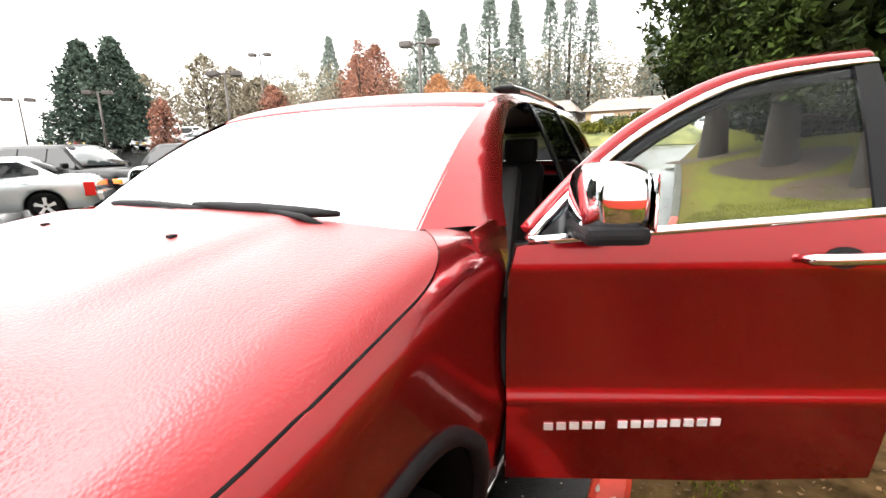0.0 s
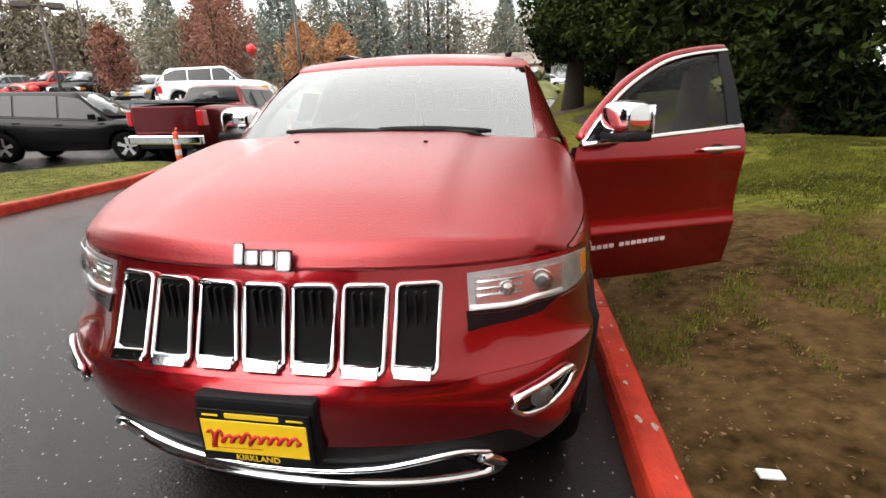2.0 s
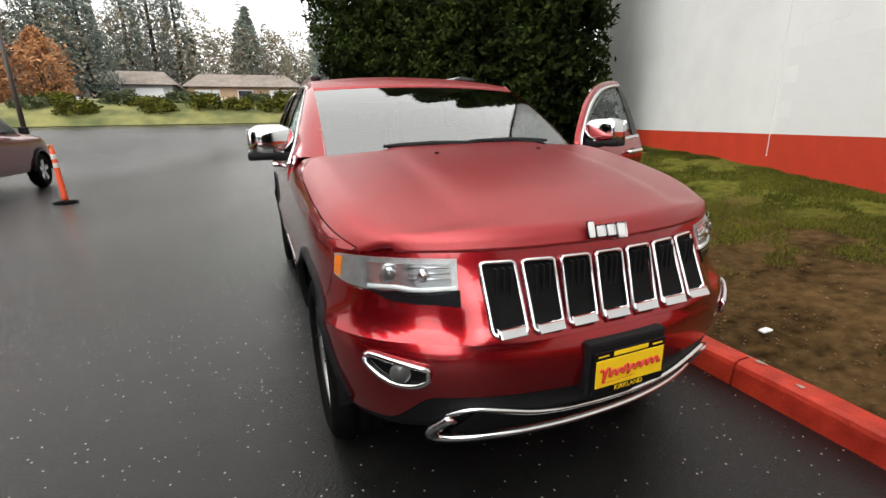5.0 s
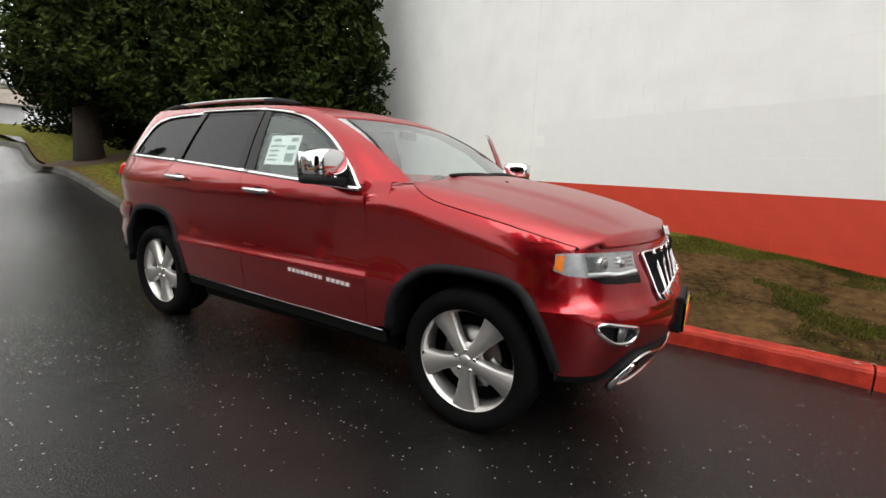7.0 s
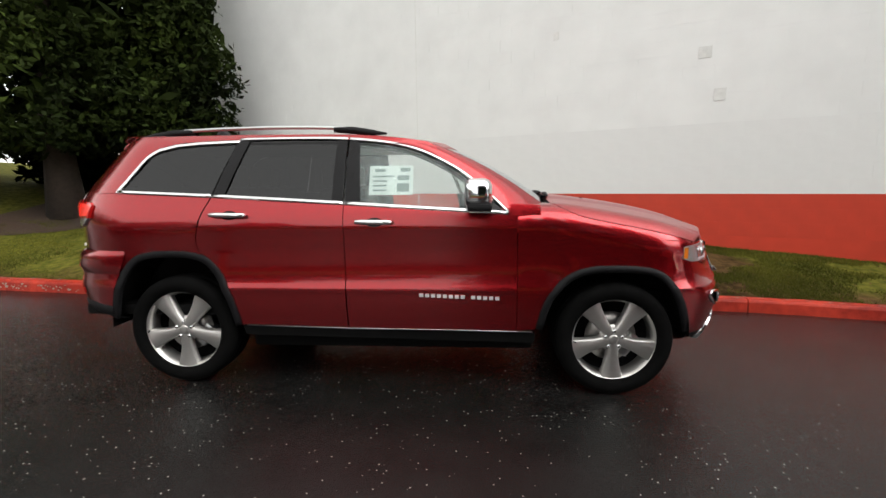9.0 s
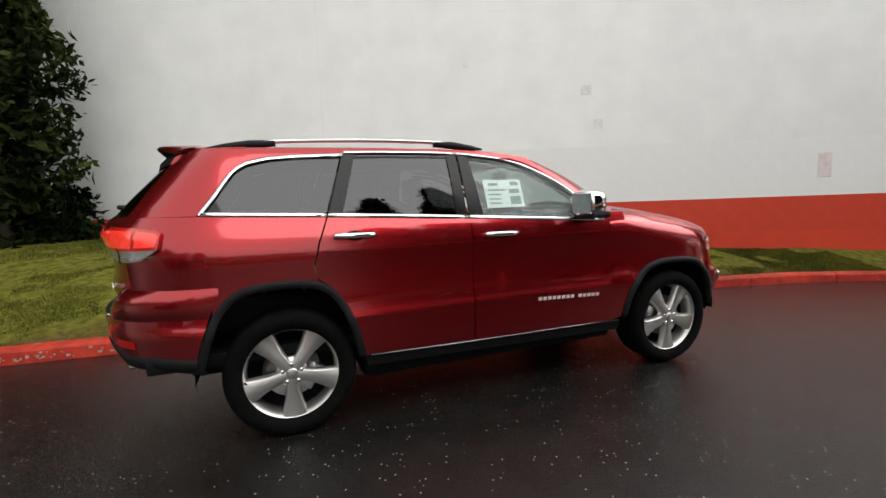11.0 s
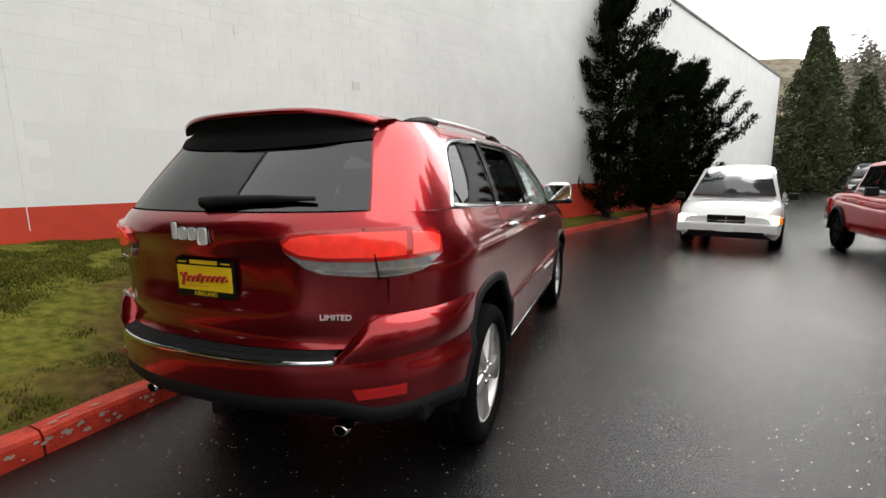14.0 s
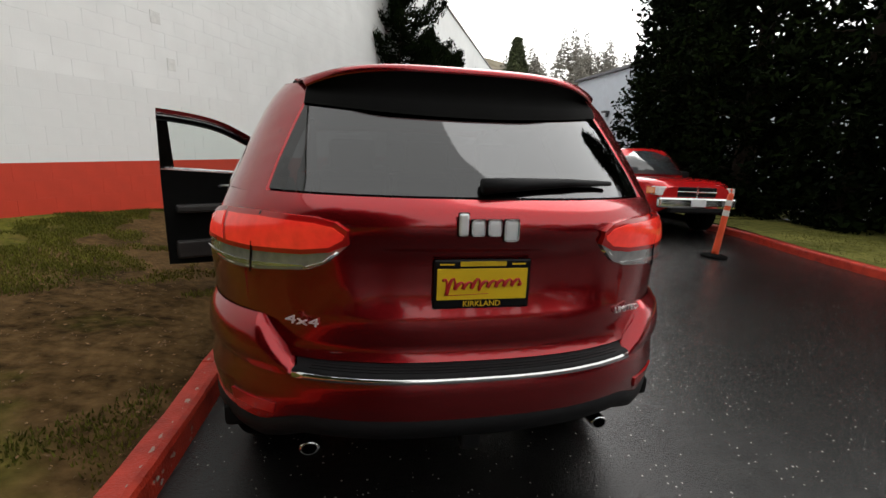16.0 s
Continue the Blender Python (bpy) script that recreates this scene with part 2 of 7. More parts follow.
def lawn_material():
    """Turf that gives way to bare mud where the mud value and a ragged noise say so."""
    m = mat("lawn_turf_and_mud", (0.022, 0.012, 0.004), 0.95, spec=0.05, scale=13.0, bump=1.0, bscale=30, second=(0.100, 0.060, 0.024), vary=0.3, big=2.2, detail=7)
    t = m.node_tree
    b = t.nodes["Principled BSDF"]
    bare = b.inputs["Base Color"].links[0].from_socket
    tc = t.nodes.new("ShaderNodeTexCoord")
    fine, broad = t.nodes.new("ShaderNodeTexNoise"), t.nodes.new("ShaderNodeTexNoise")
    fine.inputs["Scale"].default_value, fine.inputs["Detail"].default_value = 11, 7
    broad.inputs["Scale"].default_value, broad.inputs["Detail"].default_value = 2.2, 8
    for n in (fine, broad):
        t.links.new(tc.outputs["Object"], n.inputs["Vector"])
    green = t.nodes.new("ShaderNodeMix")
    green.data_type = "RGBA"
    green.inputs["A"].default_value, green.inputs["B"].default_value = (0.040, 0.047, 0.006, 1), (0.132, 0.126, 0.022, 1)
    span = t.nodes.new("ShaderNodeMapRange")
    span.inputs["From Min"].default_value, span.inputs["From Max"].default_value = 0.3, 0.7
    t.links.new(fine.outputs["Fac"], span.inputs["Value"])
    t.links.new(span.outputs["Result"], green.inputs["Factor"])
    mud = t.nodes.new("ShaderNodeAttribute")
    mud.attribute_name = "mud"
    add = t.nodes.new("ShaderNodeMath")
    add.operation = "ADD"
    t.links.new(mud.outputs["Fac"], add.inputs[0])
    t.links.new(broad.outputs["Fac"], add.inputs[1])
    edge = t.nodes.new("ShaderNodeMapRange")
    edge.inputs["From Min"].default_value, edge.inputs["From Max"].default_value = 0.80, 1.36
    t.links.new(add.outputs[0], edge.inputs["Value"])
    mix = t.nodes.new("ShaderNodeMix")
    mix.data_type = "RGBA"
    t.links.new(edge.outputs["Result"], mix.inputs["Factor"])
    t.links.new(green.outputs["Result"], mix.inputs["A"])
    t.links.new(bare, mix.inputs["B"])
    t.links.new(mix.outputs["Result"], b.inputs["Base Color"])
    return m


def build_lawn():
    rows = [(-38 + 0.5 * i) for i in range(56)] + [-10 + 0.22 * i for i in range(96)] + [11.2 + 1.2 * i for i in range(18)]
    n = 26
    verts, faces = [], []
    for y in rows:
        a = kerb_x(y) + 0.14
        b = max(wall_x(y) + 0.05, a + 0.35) if y < 8 else a + 16
        for i in range(n + 1):
            s = (i / n) ** 1.25
            x = a + (b - a) * s
            verts.append((x, y, lawn_z(x, y) if y < 8 else lawn_z(x, 8) - ground_z(x, 8) + ground_z(x, y)))
    for j in range(len(rows) - 1):
        for i in range(n):
            q = j * (n + 1) + i
            faces.append((q, q + 1, q + n + 2, q + n + 1))
    lawn = mesh_part("ground_lawn", verts, faces, lawn_material(), label="patchy lawn with bare muddy soil beside the kerb", kind="structure")
    lawn["category"] = "lawn"
    mud = lawn.data.attributes.new("mud", "FLOAT", "POINT")
    vals = []
    for x, y, z in verts:
        wide = 2.1 * (1 - smooth01(0.2, 2.6, y)) * smooth01(-5.0, -3.6, y) + 0.35
        vals.append(1 - smooth01(wide - 0.8, wide + 0.8, x - kerb_x(min(y, 16))))
    mud.data.foreach_set("value", vals)


build_lawn()


def kerb_run(name, path, material, parent, height=0.14, width=0.16):
    """Kerb stones along a path of (x, y), road on the path's side, width to its left."""
    pts = [Vector((x, y, 0)) for x, y in path]
    verts, faces = [], []
    prof = [(0.0, -0.05), (0.012, height - 0.035), (0.022, height - 0.012), (0.045, height), (width - 0.02, height + 0.002), (width, height - 0.02), (width, -0.05)]
    for i, p in enumerate(pts):
        d = (pts[min(i + 1, len(pts) - 1)] - pts[max(i - 1, 0)]).normalized()
        side = Vector((-d.y, d.x, 0))
        for o, z in prof:
            q = p + side * o
            wob = 0.006 * noise.noise((q.x * 5, q.y * 5, z * 9))
            verts.append((q.x + wob, q.y, z + wob + ground_z(q.x, q.y)))
    k = len(prof)
    for i in range(len(pts) - 1):
        for c in range(k - 1):
            faces.append((i * k + c, i * k + c + 1, (i + 1) * k + c + 1, (i + 1) * k + c))
    faces += [tuple(range(k - 1, -1, -1)), tuple((len(pts) - 1) * k + c for c in range(k))]
    return mesh_part(name, verts, faces, material, parent, smooth=False)


def build_kerb():
    kerb = thing("kerb", "red painted concrete kerb, chipped and worn", "kerb", kind="structure")
    y = -38.0
    while y < 16.5:
        ln = 1.5 if y < 6 else 3.0
        ys = [y + (ln - 0.012) * i / 8 for i in range(9)]
        kerb_run("kerb_stone", [(kerb_x(v), v) for v in reversed(ys)], red_kerb if y < 7 else dark_concrete, kerb)
        y += ln
    # chipped paint along the top
    rng = random.Random(17)
    V, F = [], []
    for i in range(110):
        y = rng.uniform(-7, 6.8)
        x, r = kerb_x(y) + rng.choice((0.05, 0.06, 0.11)) + rng.uniform(-0.01, 0.02), rng.uniform(0.004, 0.020)
        q = len(V)
        for k in range(7):
            a = 2 * math.pi * k / 7
            g = r * rng.uniform(0.5, 1.2)
            V.append((x + g * math.cos(a) * 0.8, y + 1.6 * g * math.sin(a), ground_z(x, y) + 0.1475))
        F.append(tuple(range(q, q + 7)))
    for i in range(150):
        y = rng.uniform(1.6, 6.8)
        r, z = rng.uniform(0.004, 0.016), rng.uniform(0.03, 0.10)
        x = kerb_x(y) - 0.006
        q = len(V)
        for k in range(7):
            a = 2 * math.pi * k / 7
            g = r * rng.uniform(0.5, 1.2)
            V.append((x + 0.10 * g * math.sin(a), y + 1.5 * g * math.cos(a), ground_z(x, y) + z + g * math.sin(a)))
        F.append(tuple(range(q + 6, q - 1, -1)))
    mesh_part("paint_chip", V, F, mat("bare_chipped_concrete", (0.34, 0.26, 0.22), 0.85, vary=0.3, scale=20, bump=0.4, bscale=90), kerb, smooth=False, kind="stuff")
    return kerb


build_kerb()


# ---- buildings ----
def build_long_wall():
    """The long white building: block courses laid one by one near the car, plain wall beyond."""
    y0, y1, top = -38.0, 7.9, 8.4
    d = Vector((0.453, 1.0, 0)).normalized()
    nrm = Vector((-d.y, d.x, 0))
    a = Vector((wall_x(y0), y0, 0))
    length = (Vector((wall_x(y1), y1, 0)) - a).length
    m = Matrix((( d.x, -nrm.x, 0, a.x), (d.y, -nrm.y, 0, a.y), (0, 0, 1, 0), (0, 0, 0, 1)))
    wall = thing("wall_east", "long white painted block wall with a red band along its foot", "building", m, kind="structure")
    band = 1.19
    bm = bmesh.new()
    box(bm, 0, length, 0.0285, 0.35, band + 0.002, top)
    box(bm, length - 0.35, length, 0.35, 22, band + 0.002, top)
    part("upper_wall", bm, white_wall, wall)
    bm = bmesh.new()
    box(bm, 0, length, 0.0285, 0.35, -0.6, band)
    box(bm, length - 0.35, length, 0.35, 22, -0.6, band)
    part("lower_wall", bm, red_band, wall)
    bm = bmesh.new()
    box(bm, -0.1, length + 0.08, -0.03, 0.45, top, top + 0.12, 0.02)
    part("coping", bm, concrete, wall)
    # blocks: shared meshes, faces proud of shallow joints
    course, bl = 0.203, 0.406
    meshes = {}
    for key, material in (("white", white_wall), ("red", red_band)):
        bm = bmesh.new()
        box(bm, 0.0003, bl - 0.0002, 0.026, 0.05, 0.0004, course - 0.0004, 0.0010, 1)
        me = bpy.data.meshes.new("block")
        bm.to_mesh(me)
        bm.free()
        me.materials.append(material)
        meshes[key] = me
    rng = random.Random(4)
    s_mid = (Vector((wall_x(-5.0), -5.0, 0)) - a).length
    verts, faces, vr, fr = [], [], [], []
    singles = 0
    for c in range(-3, 30):
        z = band + c * course
        off = bl / 2 if c % 2 else 0
        i = 0
        while True:
            s = i * bl + off
            i += 1
            if s > length - bl:
                break
            if c > 16 and s < length - 26:
                continue
            proud = rng.uniform(-0.0007, 0.0007)
            near = abs(s - s_mid) < 5.6 and -3 <= c < 5
            if near and singles < 290:
                ob = new("block", meshes["white" if c >= 0 else "red"])
                ob.parent = wall
                ob.location = (s, proud, z)
                singles += 1
            else:
                V, F = (verts, faces) if c >= 0 else (vr, fr)
                q = len(V)
                e, g = 0.0002, 0.0010
                V += [(s + e, 0.032, z + e), (s + bl - e, 0.032, z + e), (s + bl - e, 0.032, z + course - e), (s + e, 0.032, z + course - e)]
                V += [(s + g, 0.026 + proud, z + g), (s + bl - g, 0.026 + proud, z + g), (s + bl - g, 0.026 + proud, z + course - g), (s + g, 0.026 + proud, z + course - g)]
                F += [(q + 4, q + 5, q + 6, q + 7)] + [(q + k, q + (k + 1) % 4, q + 4 + (k + 1) % 4, q + 4 + k) for k in range(4)]
    mesh_part("block_courses", verts, faces, white_wall, wall, smooth=False, kind="stuff")
    mesh_part("block_courses", vr, fr, red_band, wall, smooth=False, kind="stuff")
    # patches, a bolt boss and an expansion joint
    grime = mat("wall_patch", (0.74, 0.75, 0.73), 0.8, vary=0.10, scale=20, bump=0.8, bscale=50)
    pink = mat("faded_red_patch", (0.70, 0.63, 0.62), 0.8, vary=0.15, scale=9)
    for y, z, w, h, mt in ((-4.05, 2.6, 0.15, 0.17, grime), (-3.85, 3.2, 0.17, 0.16, grime), (-1.9, 3.75, 0.09, 0.13, grime), (-7.6, 1.72, 0.22, 0.42, pink)):
        bm = bmesh.new()
        s = (Vector((wall_x(y), y, 0)) - a).length
        box(bm, s - w / 2, s + w / 2, 0.020, 0.04, z - h / 2, z + h / 2, 0.004)
        part("patch", bm, mt, wall)
    bm = bmesh.new()
    s = (Vector((wall_x(0.55), 0.55, 0)) - a).length
    box(bm, s - 0.006, s + 0.006, 0.022, 0.04, 0.9, 8.0)
    part("expansion_joint", bm, grime, wall)


build_long_wall()


def build_side_building():
    grey = mat("pale_metal_siding", (0.58, 0.62, 0.68), 0.5, vary=0.05, scale=2, bump=0.1, bscale=30)
    dark = mat("dark_eave_metal", (0.10, 0.10, 0.11), 0.5, vary=0.2)
    b = thing("warehouse", "pale blue-grey warehouse with a dark eave and a wall lamp", "building", kind="structure")
    bm = bmesh.new()
    box(bm, -40, -18.2, -33, -21, -0.5, 7.4)
    for i in range(60):
        box(bm, -18.2, -18.17, -32.9 + 0.2 * i, -32.84 + 0.2 * i, 0, 7.3)
    part("wall", bm, grey, b)
    bm = bmesh.new()
    box(bm, -40.2, -17.9, -33.2, -20.8, 7.4, 7.6, 0.03)
    part("roof", bm, dark, b)
    bm = bmesh.new()
    box(bm, -18.17, -17.75, -28.1, -27.6, 4.6, 4.75, 0.04)
    box(bm, -18.17, -18.0, -27.95, -27.75, 4.3, 4.65, 0.03)
    part("wall_lamp", bm, dark, b)
    shed = thing("shed", "beige metal shed with a low gable roof", "building", kind="structure")
    beige = mat("beige_siding", (0.50, 0.47, 0.38), 0.6, vary=0.08, scale=2)
    x0, x1, y0, y1 = -37, -25, -62, -54
    v = [(x0, y1, -1), (x1, y1, -1), (x1, y1, 3.6), ((x0 + x1) / 2, y1, 4.9), (x0, y1, 3.6)]
    v += [(x, y0, z) for x, y, z in v]
    mesh_part("wall", v, [(0, 1, 2, 3, 4), (9, 8, 7, 6, 5), (0, 5, 6, 1), (1, 6, 7, 2), (4, 9, 5, 0)], beige, shed, smooth=False)
    r = [(x1 + .4, y1 + .3, 3.55), ((x0 + x1) / 2, y1 + .3, 5.05), (x0 - .4, y1 + .3, 3.55), (x1 + .4, y0, 3.55), ((x0 + x1) / 2, y0, 5.05), (x0 - .4, y0, 3.55)]
    r += [(x, y, z + 0.15) for x, y, z in r]
    mesh_part("roof", r, [(0, 1, 4, 3), (1, 2, 5, 4), (6, 9, 10, 7), (7, 10, 11, 8), (0, 6, 7, 1), (1, 7, 8, 2), (2, 8, 11, 5), (0, 3, 9, 6)], beige, shed, smooth=False)


build_side_building()


def house_row():
    """Low houses on the rise behind the road."""
    walls = [mat("tan_siding", (0.40, 0.27, 0.16), 0.7, vary=0.12, scale=1), mat("grey_siding", (0.36, 0.36, 0.36), 0.7, vary=0.12, scale=1), mat("white_siding", (0.62, 0.63, 0.63), 0.7, vary=0.08, scale=1)]
    roofm = mat("grey_brown_shingles", (0.20, 0.17, 0.145), 0.9, vary=0.3, scale=3, bump=0.5, bscale=12)
    glass = mat("dark_window_glass", (0.03, 0.035, 0.04), 0.08)
    door = mat("white_garage_door", (0.66, 0.67, 0.68), 0.6, vary=0.05)
    rows = [(-33, 60, 15, 0), (-16.5, 61, 14, 1), (-1.5, 62, 13, 0), (13, 63, 14, 1), (30, 65, 16, 2), (-52, 62, 16, 1)]
    for x, y, w, k in rows:
        z = ground_z(x, y) + 0.6
        h = thing("house", "low house with a brown shingle roof and garage doors", "house", pose(x, y, z), group="houses on the rise")
        bm = bmesh.new()
        box(bm, -w / 2, w / 2, 0, 8, -2.5, 2.7)
        part("wall", bm, walls[k], h)
        v = [(-w / 2 - .6, -.7, 2.6), (w / 2 + .6, -.7, 2.6), (w / 2 + .6, 8.7, 2.6), (-w / 2 - .6, 8.7, 2.6), (-w / 2 + 1.2, 4, 4.5), (w / 2 - 1.2, 4, 4.5)]
        mesh_part("roof", v, [(0, 1, 5, 4), (1, 2, 5), (2, 3, 4, 5), (3, 0, 4), (3, 2, 1, 0)], roofm, h, smooth=False)
        for i in range(3):
            bm = bmesh.new()
            cx = -w / 2 + w * (i + 0.5) / 3
            ww, zz = (1.3, 0.1) if i != 1 else (0.8, 1.0)
            box(bm, cx - ww - .1, cx + ww + .1, -0.06, 0.02, zz - .1, 2.25)
            fr = part("window" if i == 1 else "garage_door", bm, door, h)
            bm = bmesh.new()
            if i == 1:
                box(bm, cx - ww, cx + ww, -0.07, -0.055, zz, 2.15)
                part("pane", bm, glass, fr)
            else:
                for q in range(4):
                    box(bm, cx - ww, cx + ww, -0.08, -0.055, zz + .53 * q + .02, zz + .53 * q + .5, 0.01, 1)
                part("panel", bm, door, fr)


house_row()


# ---- the red car ----


def car_paint(name, rough, metal, coat_rough, beads):
    """Red metallic lacquer; beads of rain scatter what the level panels mirror."""
    m = mat(name, (0.30, 0.0055, 0.010), rough, metal=metal, coat=1.0, vary=0.05, scale=900, big=300)
    t = m.node_tree
    b = t.nodes["Principled BSDF"]
    b.inputs["Coat Roughness"].default_value = coat_rough
    if beads:
        tc, v = t.nodes.new("ShaderNodeTexCoord"), t.nodes.new("ShaderNodeTexVoronoi")
        v.inputs["Scale"].default_value = 170
        bp = t.nodes.new("ShaderNodeBump")
        bp.inputs["Strength"].default_value, bp.inputs["Distance"].default_value = beads, 0.003
        bp.invert = True
        t.links.new(tc.outputs["Object"], v.inputs["Vector"])
        t.links.new(v.outputs["Distance"], bp.inputs["Height"])
        t.links.new(bp.outputs["Normal"], b.inputs["Coat Normal"])
    return m


paint = car_paint("cherry_red_metallic_paint", 0.27, 0.86, 0.06, 0)
paint_wet = car_paint("rain_beaded_red_paint", 0.48, 0.75, 0.30, 0.35)
chrome = mat("bright_chrome", (0.80, 0.81, 0.82), 0.07, metal=1.0, vary=0.04, scale=3)
satin = mat("satin_silver", (0.55, 0.56, 0.57), 0.28, metal=1.0, vary=0.06, scale=6)
alloy = mat("machined_alloy", (0.50, 0.49, 0.475), 0.38, metal=0.9, vary=0.08, scale=9)
black_plastic = mat("black_grained_plastic", (0.008, 0.008, 0.009), 0.6, spec=0.16, vary=0.25, scale=30, bump=0.15, bscale=300)
gloss_black = mat("gloss_black_trim", (0.006, 0.006, 0.007), 0.15, spec=0.2, vary=0.2, scale=10)
rubber = mat("tyre_rubber", (0.0035, 0.0035, 0.0035), 0.85, spec=0.05, vary=0.35, scale=14, bump=0.2, bscale=120)
cabin_dark = mat("dark_cabin_trim", (0.006, 0.006, 0.006), 0.8, spec=0.08, vary=0.25, scale=12, bump=0.1, bscale=200)
leather = mat("black_seat_leather", (0.028, 0.026, 0.026), 0.45, vary=0.2, scale=10, bump=0.2, bscale=90)
lens_red = mat("red_lamp_lens", (0.42, 0.010, 0.010), 0.10, coat=0.8, vary=0.12, scale=14)
lamp_glow = mat("glowing_tail_lamp", (0.70, 0.03, 0.02), 0.2, coat=0.8, vary=0.25, scale=22)
lamp_glow.node_tree.nodes["Principled BSDF"].inputs["Emission Color"].default_value = (1.0, 0.045, 0.025, 1)
lamp_glow.node_tree.nodes["Principled BSDF"].inputs["Emission Strength"].default_value = 0.22
lens_amber = mat("amber_reflector", (0.75, 0.20, 0.015), 0.15, coat=0.6, vary=0.15, scale=30)
lamp_silver = mat("lamp_reflector", (0.62, 0.63, 0.64), 0.16, metal=0.9, vary=0.1, scale=20)
lamp_grey = mat("smoky_lamp_housing", (0.10, 0.10, 0.10), 0.25, metal=0.4, vary=0.2, scale=20)
badge_bright = mat("bright_badge_metal", (0.86, 0.87, 0.88), 0.38, metal=0.55, vary=0.04, scale=40)
lamp_smoke = mat("smoked_reversing_lens", (0.30, 0.30, 0.30), 0.12, metal=0.5, coat=0.8, vary=0.3, scale=35)
lamp_bowl = mat("bright_lamp_bowl", (0.42, 0.43, 0.44), 0.3, metal=0.7, vary=0.35, scale=26)
yellow = mat("yellow_plate", (0.78, 0.52, 0.010), 0.45, vary=0.04, scale=10)
script_red = mat("red_print", (0.45, 0.012, 0.015), 0.5, vary=0.05)
paper = mat("window_sticker_paper", (0.72, 0.76, 0.74), 0.7, vary=0.04, scale=10)
print_grey = mat("grey_print", (0.22, 0.27, 0.26), 0.7, vary=0.1)
brake = mat("brake_steel", (0.30, 0.29, 0.28), 0.35, metal=1.0, vary=0.2, scale=30)


def glass_material(name, tint, mix, most=1.0):
    """Thin glass: clear or dark tint, with a mirror-like surface by Fresnel."""
    m = bpy.data.materials.new(name)
    m.use_nodes = True
    t = m.node_tree
    t.nodes.clear()
    out = t.nodes.new("ShaderNodeOutputMaterial")
    tr = t.nodes.new("ShaderNodeBsdfTransparent")
    tr.inputs["Color"].default_value = (*tint, 1)
    gl = t.nodes.new("ShaderNodeBsdfGlossy")
    gl.inputs["Roughness"].default_value = 0.02
    gl.inputs["Color"].default_value = (0.96, 0.98, 1.0, 1)
    lw = t.nodes.new("ShaderNodeLayerWeight")
    lw.inputs["Blend"].default_value = 0.5
    fr = t.nodes.new("ShaderNodeMath")
    fr.operation = "POWER"
    fr.inputs[1].default_value = 4.0
    t.links.new(lw.outputs["Facing"], fr.inputs[0])
    mr = t.nodes.new("ShaderNodeMapRange")
    mr.inputs["To Min"].default_value, mr.inputs["To Max"].default_value = mix, most
    t.links.new(fr.outputs[0], mr.inputs["Value"])
    mx = t.nodes.new("ShaderNodeMixShader")
    t.links.new(mr.outputs["Result"], mx.inputs["Fac"])
    t.links.new(tr.outputs["BSDF"], mx.inputs[1])
    t.links.new(gl.outputs["BSDF"], mx.inputs[2])
    t.links.new(mx.outputs["Shader"], out.inputs["Surface"])
    return m


glass_clear = glass_material("clear_car_glass", (0.86, 0.92, 0.90), 0.02, 0.6)
glass_screen = glass_material("windscreen_glass", (0.60, 0.68, 0.67), 0.26)
glass_dark = glass_material("privacy_glass", (0.05, 0.05, 0.054), 0.045, 0.34)


def misted(m):
    """Breath and damp on the inside of a pane."""
    t = m.node_tree
    out = t.nodes["Material Output"]
    old = out.inputs["Surface"].links[0].from_socket
    film, thru, both, mx = (t.nodes.new(k) for k in ("ShaderNodeBsdfDiffuse", "ShaderNodeBsdfTranslucent", "ShaderNodeMixShader", "ShaderNodeMixShader"))
    film.inputs["Color"].default_value = thru.inputs["Color"].default_value = (0.62, 0.72, 0.70, 1)
    mx.inputs["Fac"].default_value = 0.30
    t.links.new(film.outputs[0], both.inputs[1])
    t.links.new(thru.outputs[0], both.inputs[2])
    t.links.new(old, mx.inputs[1])
    t.links.new(both.outputs[0], mx.inputs[2])
    t.links.new(mx.outputs[0], out.inputs["Surface"])
    return m


glass_misted = misted(glass_material("misted_car_glass", (0.86, 0.92, 0.90), 0.02, 0.5))
glass_rear = glass_material("rear_privacy_glass", (0.05, 0.05, 0.054), 0.085, 0.6)
lens_clear = glass_material("clear_lamp_lens", (0.93, 0.95, 0.95), 0.04)

MID = [(0.30, 0.905), (0.40, 0.925), (0.50, 0.940), (0.60, 0.953), (0.68, 0.960), (0.722, 0.965), (0.748, 0.953), (0.82, 0.944), (0.95, 0.943), (1.05, 0.950), (1.125, 0.957), (1.145, 0.955), (1.20, 0.944),
       (1.25, 0.925), (1.29, 0.900), (1.36, 0.872), (1.45, 0.836), (1.55, 0.789), (1.62, 0.755), (1.68, 0.722), (1.72, 0.694), (1.745, 0.668), (1.77, 0.63)]
FRONT = [(0.20, 2.15), (0.26, 2.195), (0.33, 2.245), (0.42, 2.300), (0.52, 2.335), (0.60, 2.352), (0.67, 2.354), (0.71, 2.338), (0.745, 2.302), (0.78, 2.278), (0.88, 2.250), (0.98, 2.225), (1.03, 2.205), (1.07, 2.178), (1.12, 2.12)]
REAR = [(0.3, 2.385), (0.4, 2.455), (0.5, 2.475), (0.6, 2.493), (0.66, 2.507), (0.73, 2.517), (0.8, 2.515), (0.832, 2.48), (0.86, 2.45), (0.93, 2.45), (1.05, 2.45), (1.15, 2.45), (1.235, 2.47), (1.27, 2.487), (1.33, 2.47), (1.37, 2.425), (1.45, 2.35), (1.55, 2.25), (1.65, 2.145), (1.74, 2.045), (1.8, 1.975)]


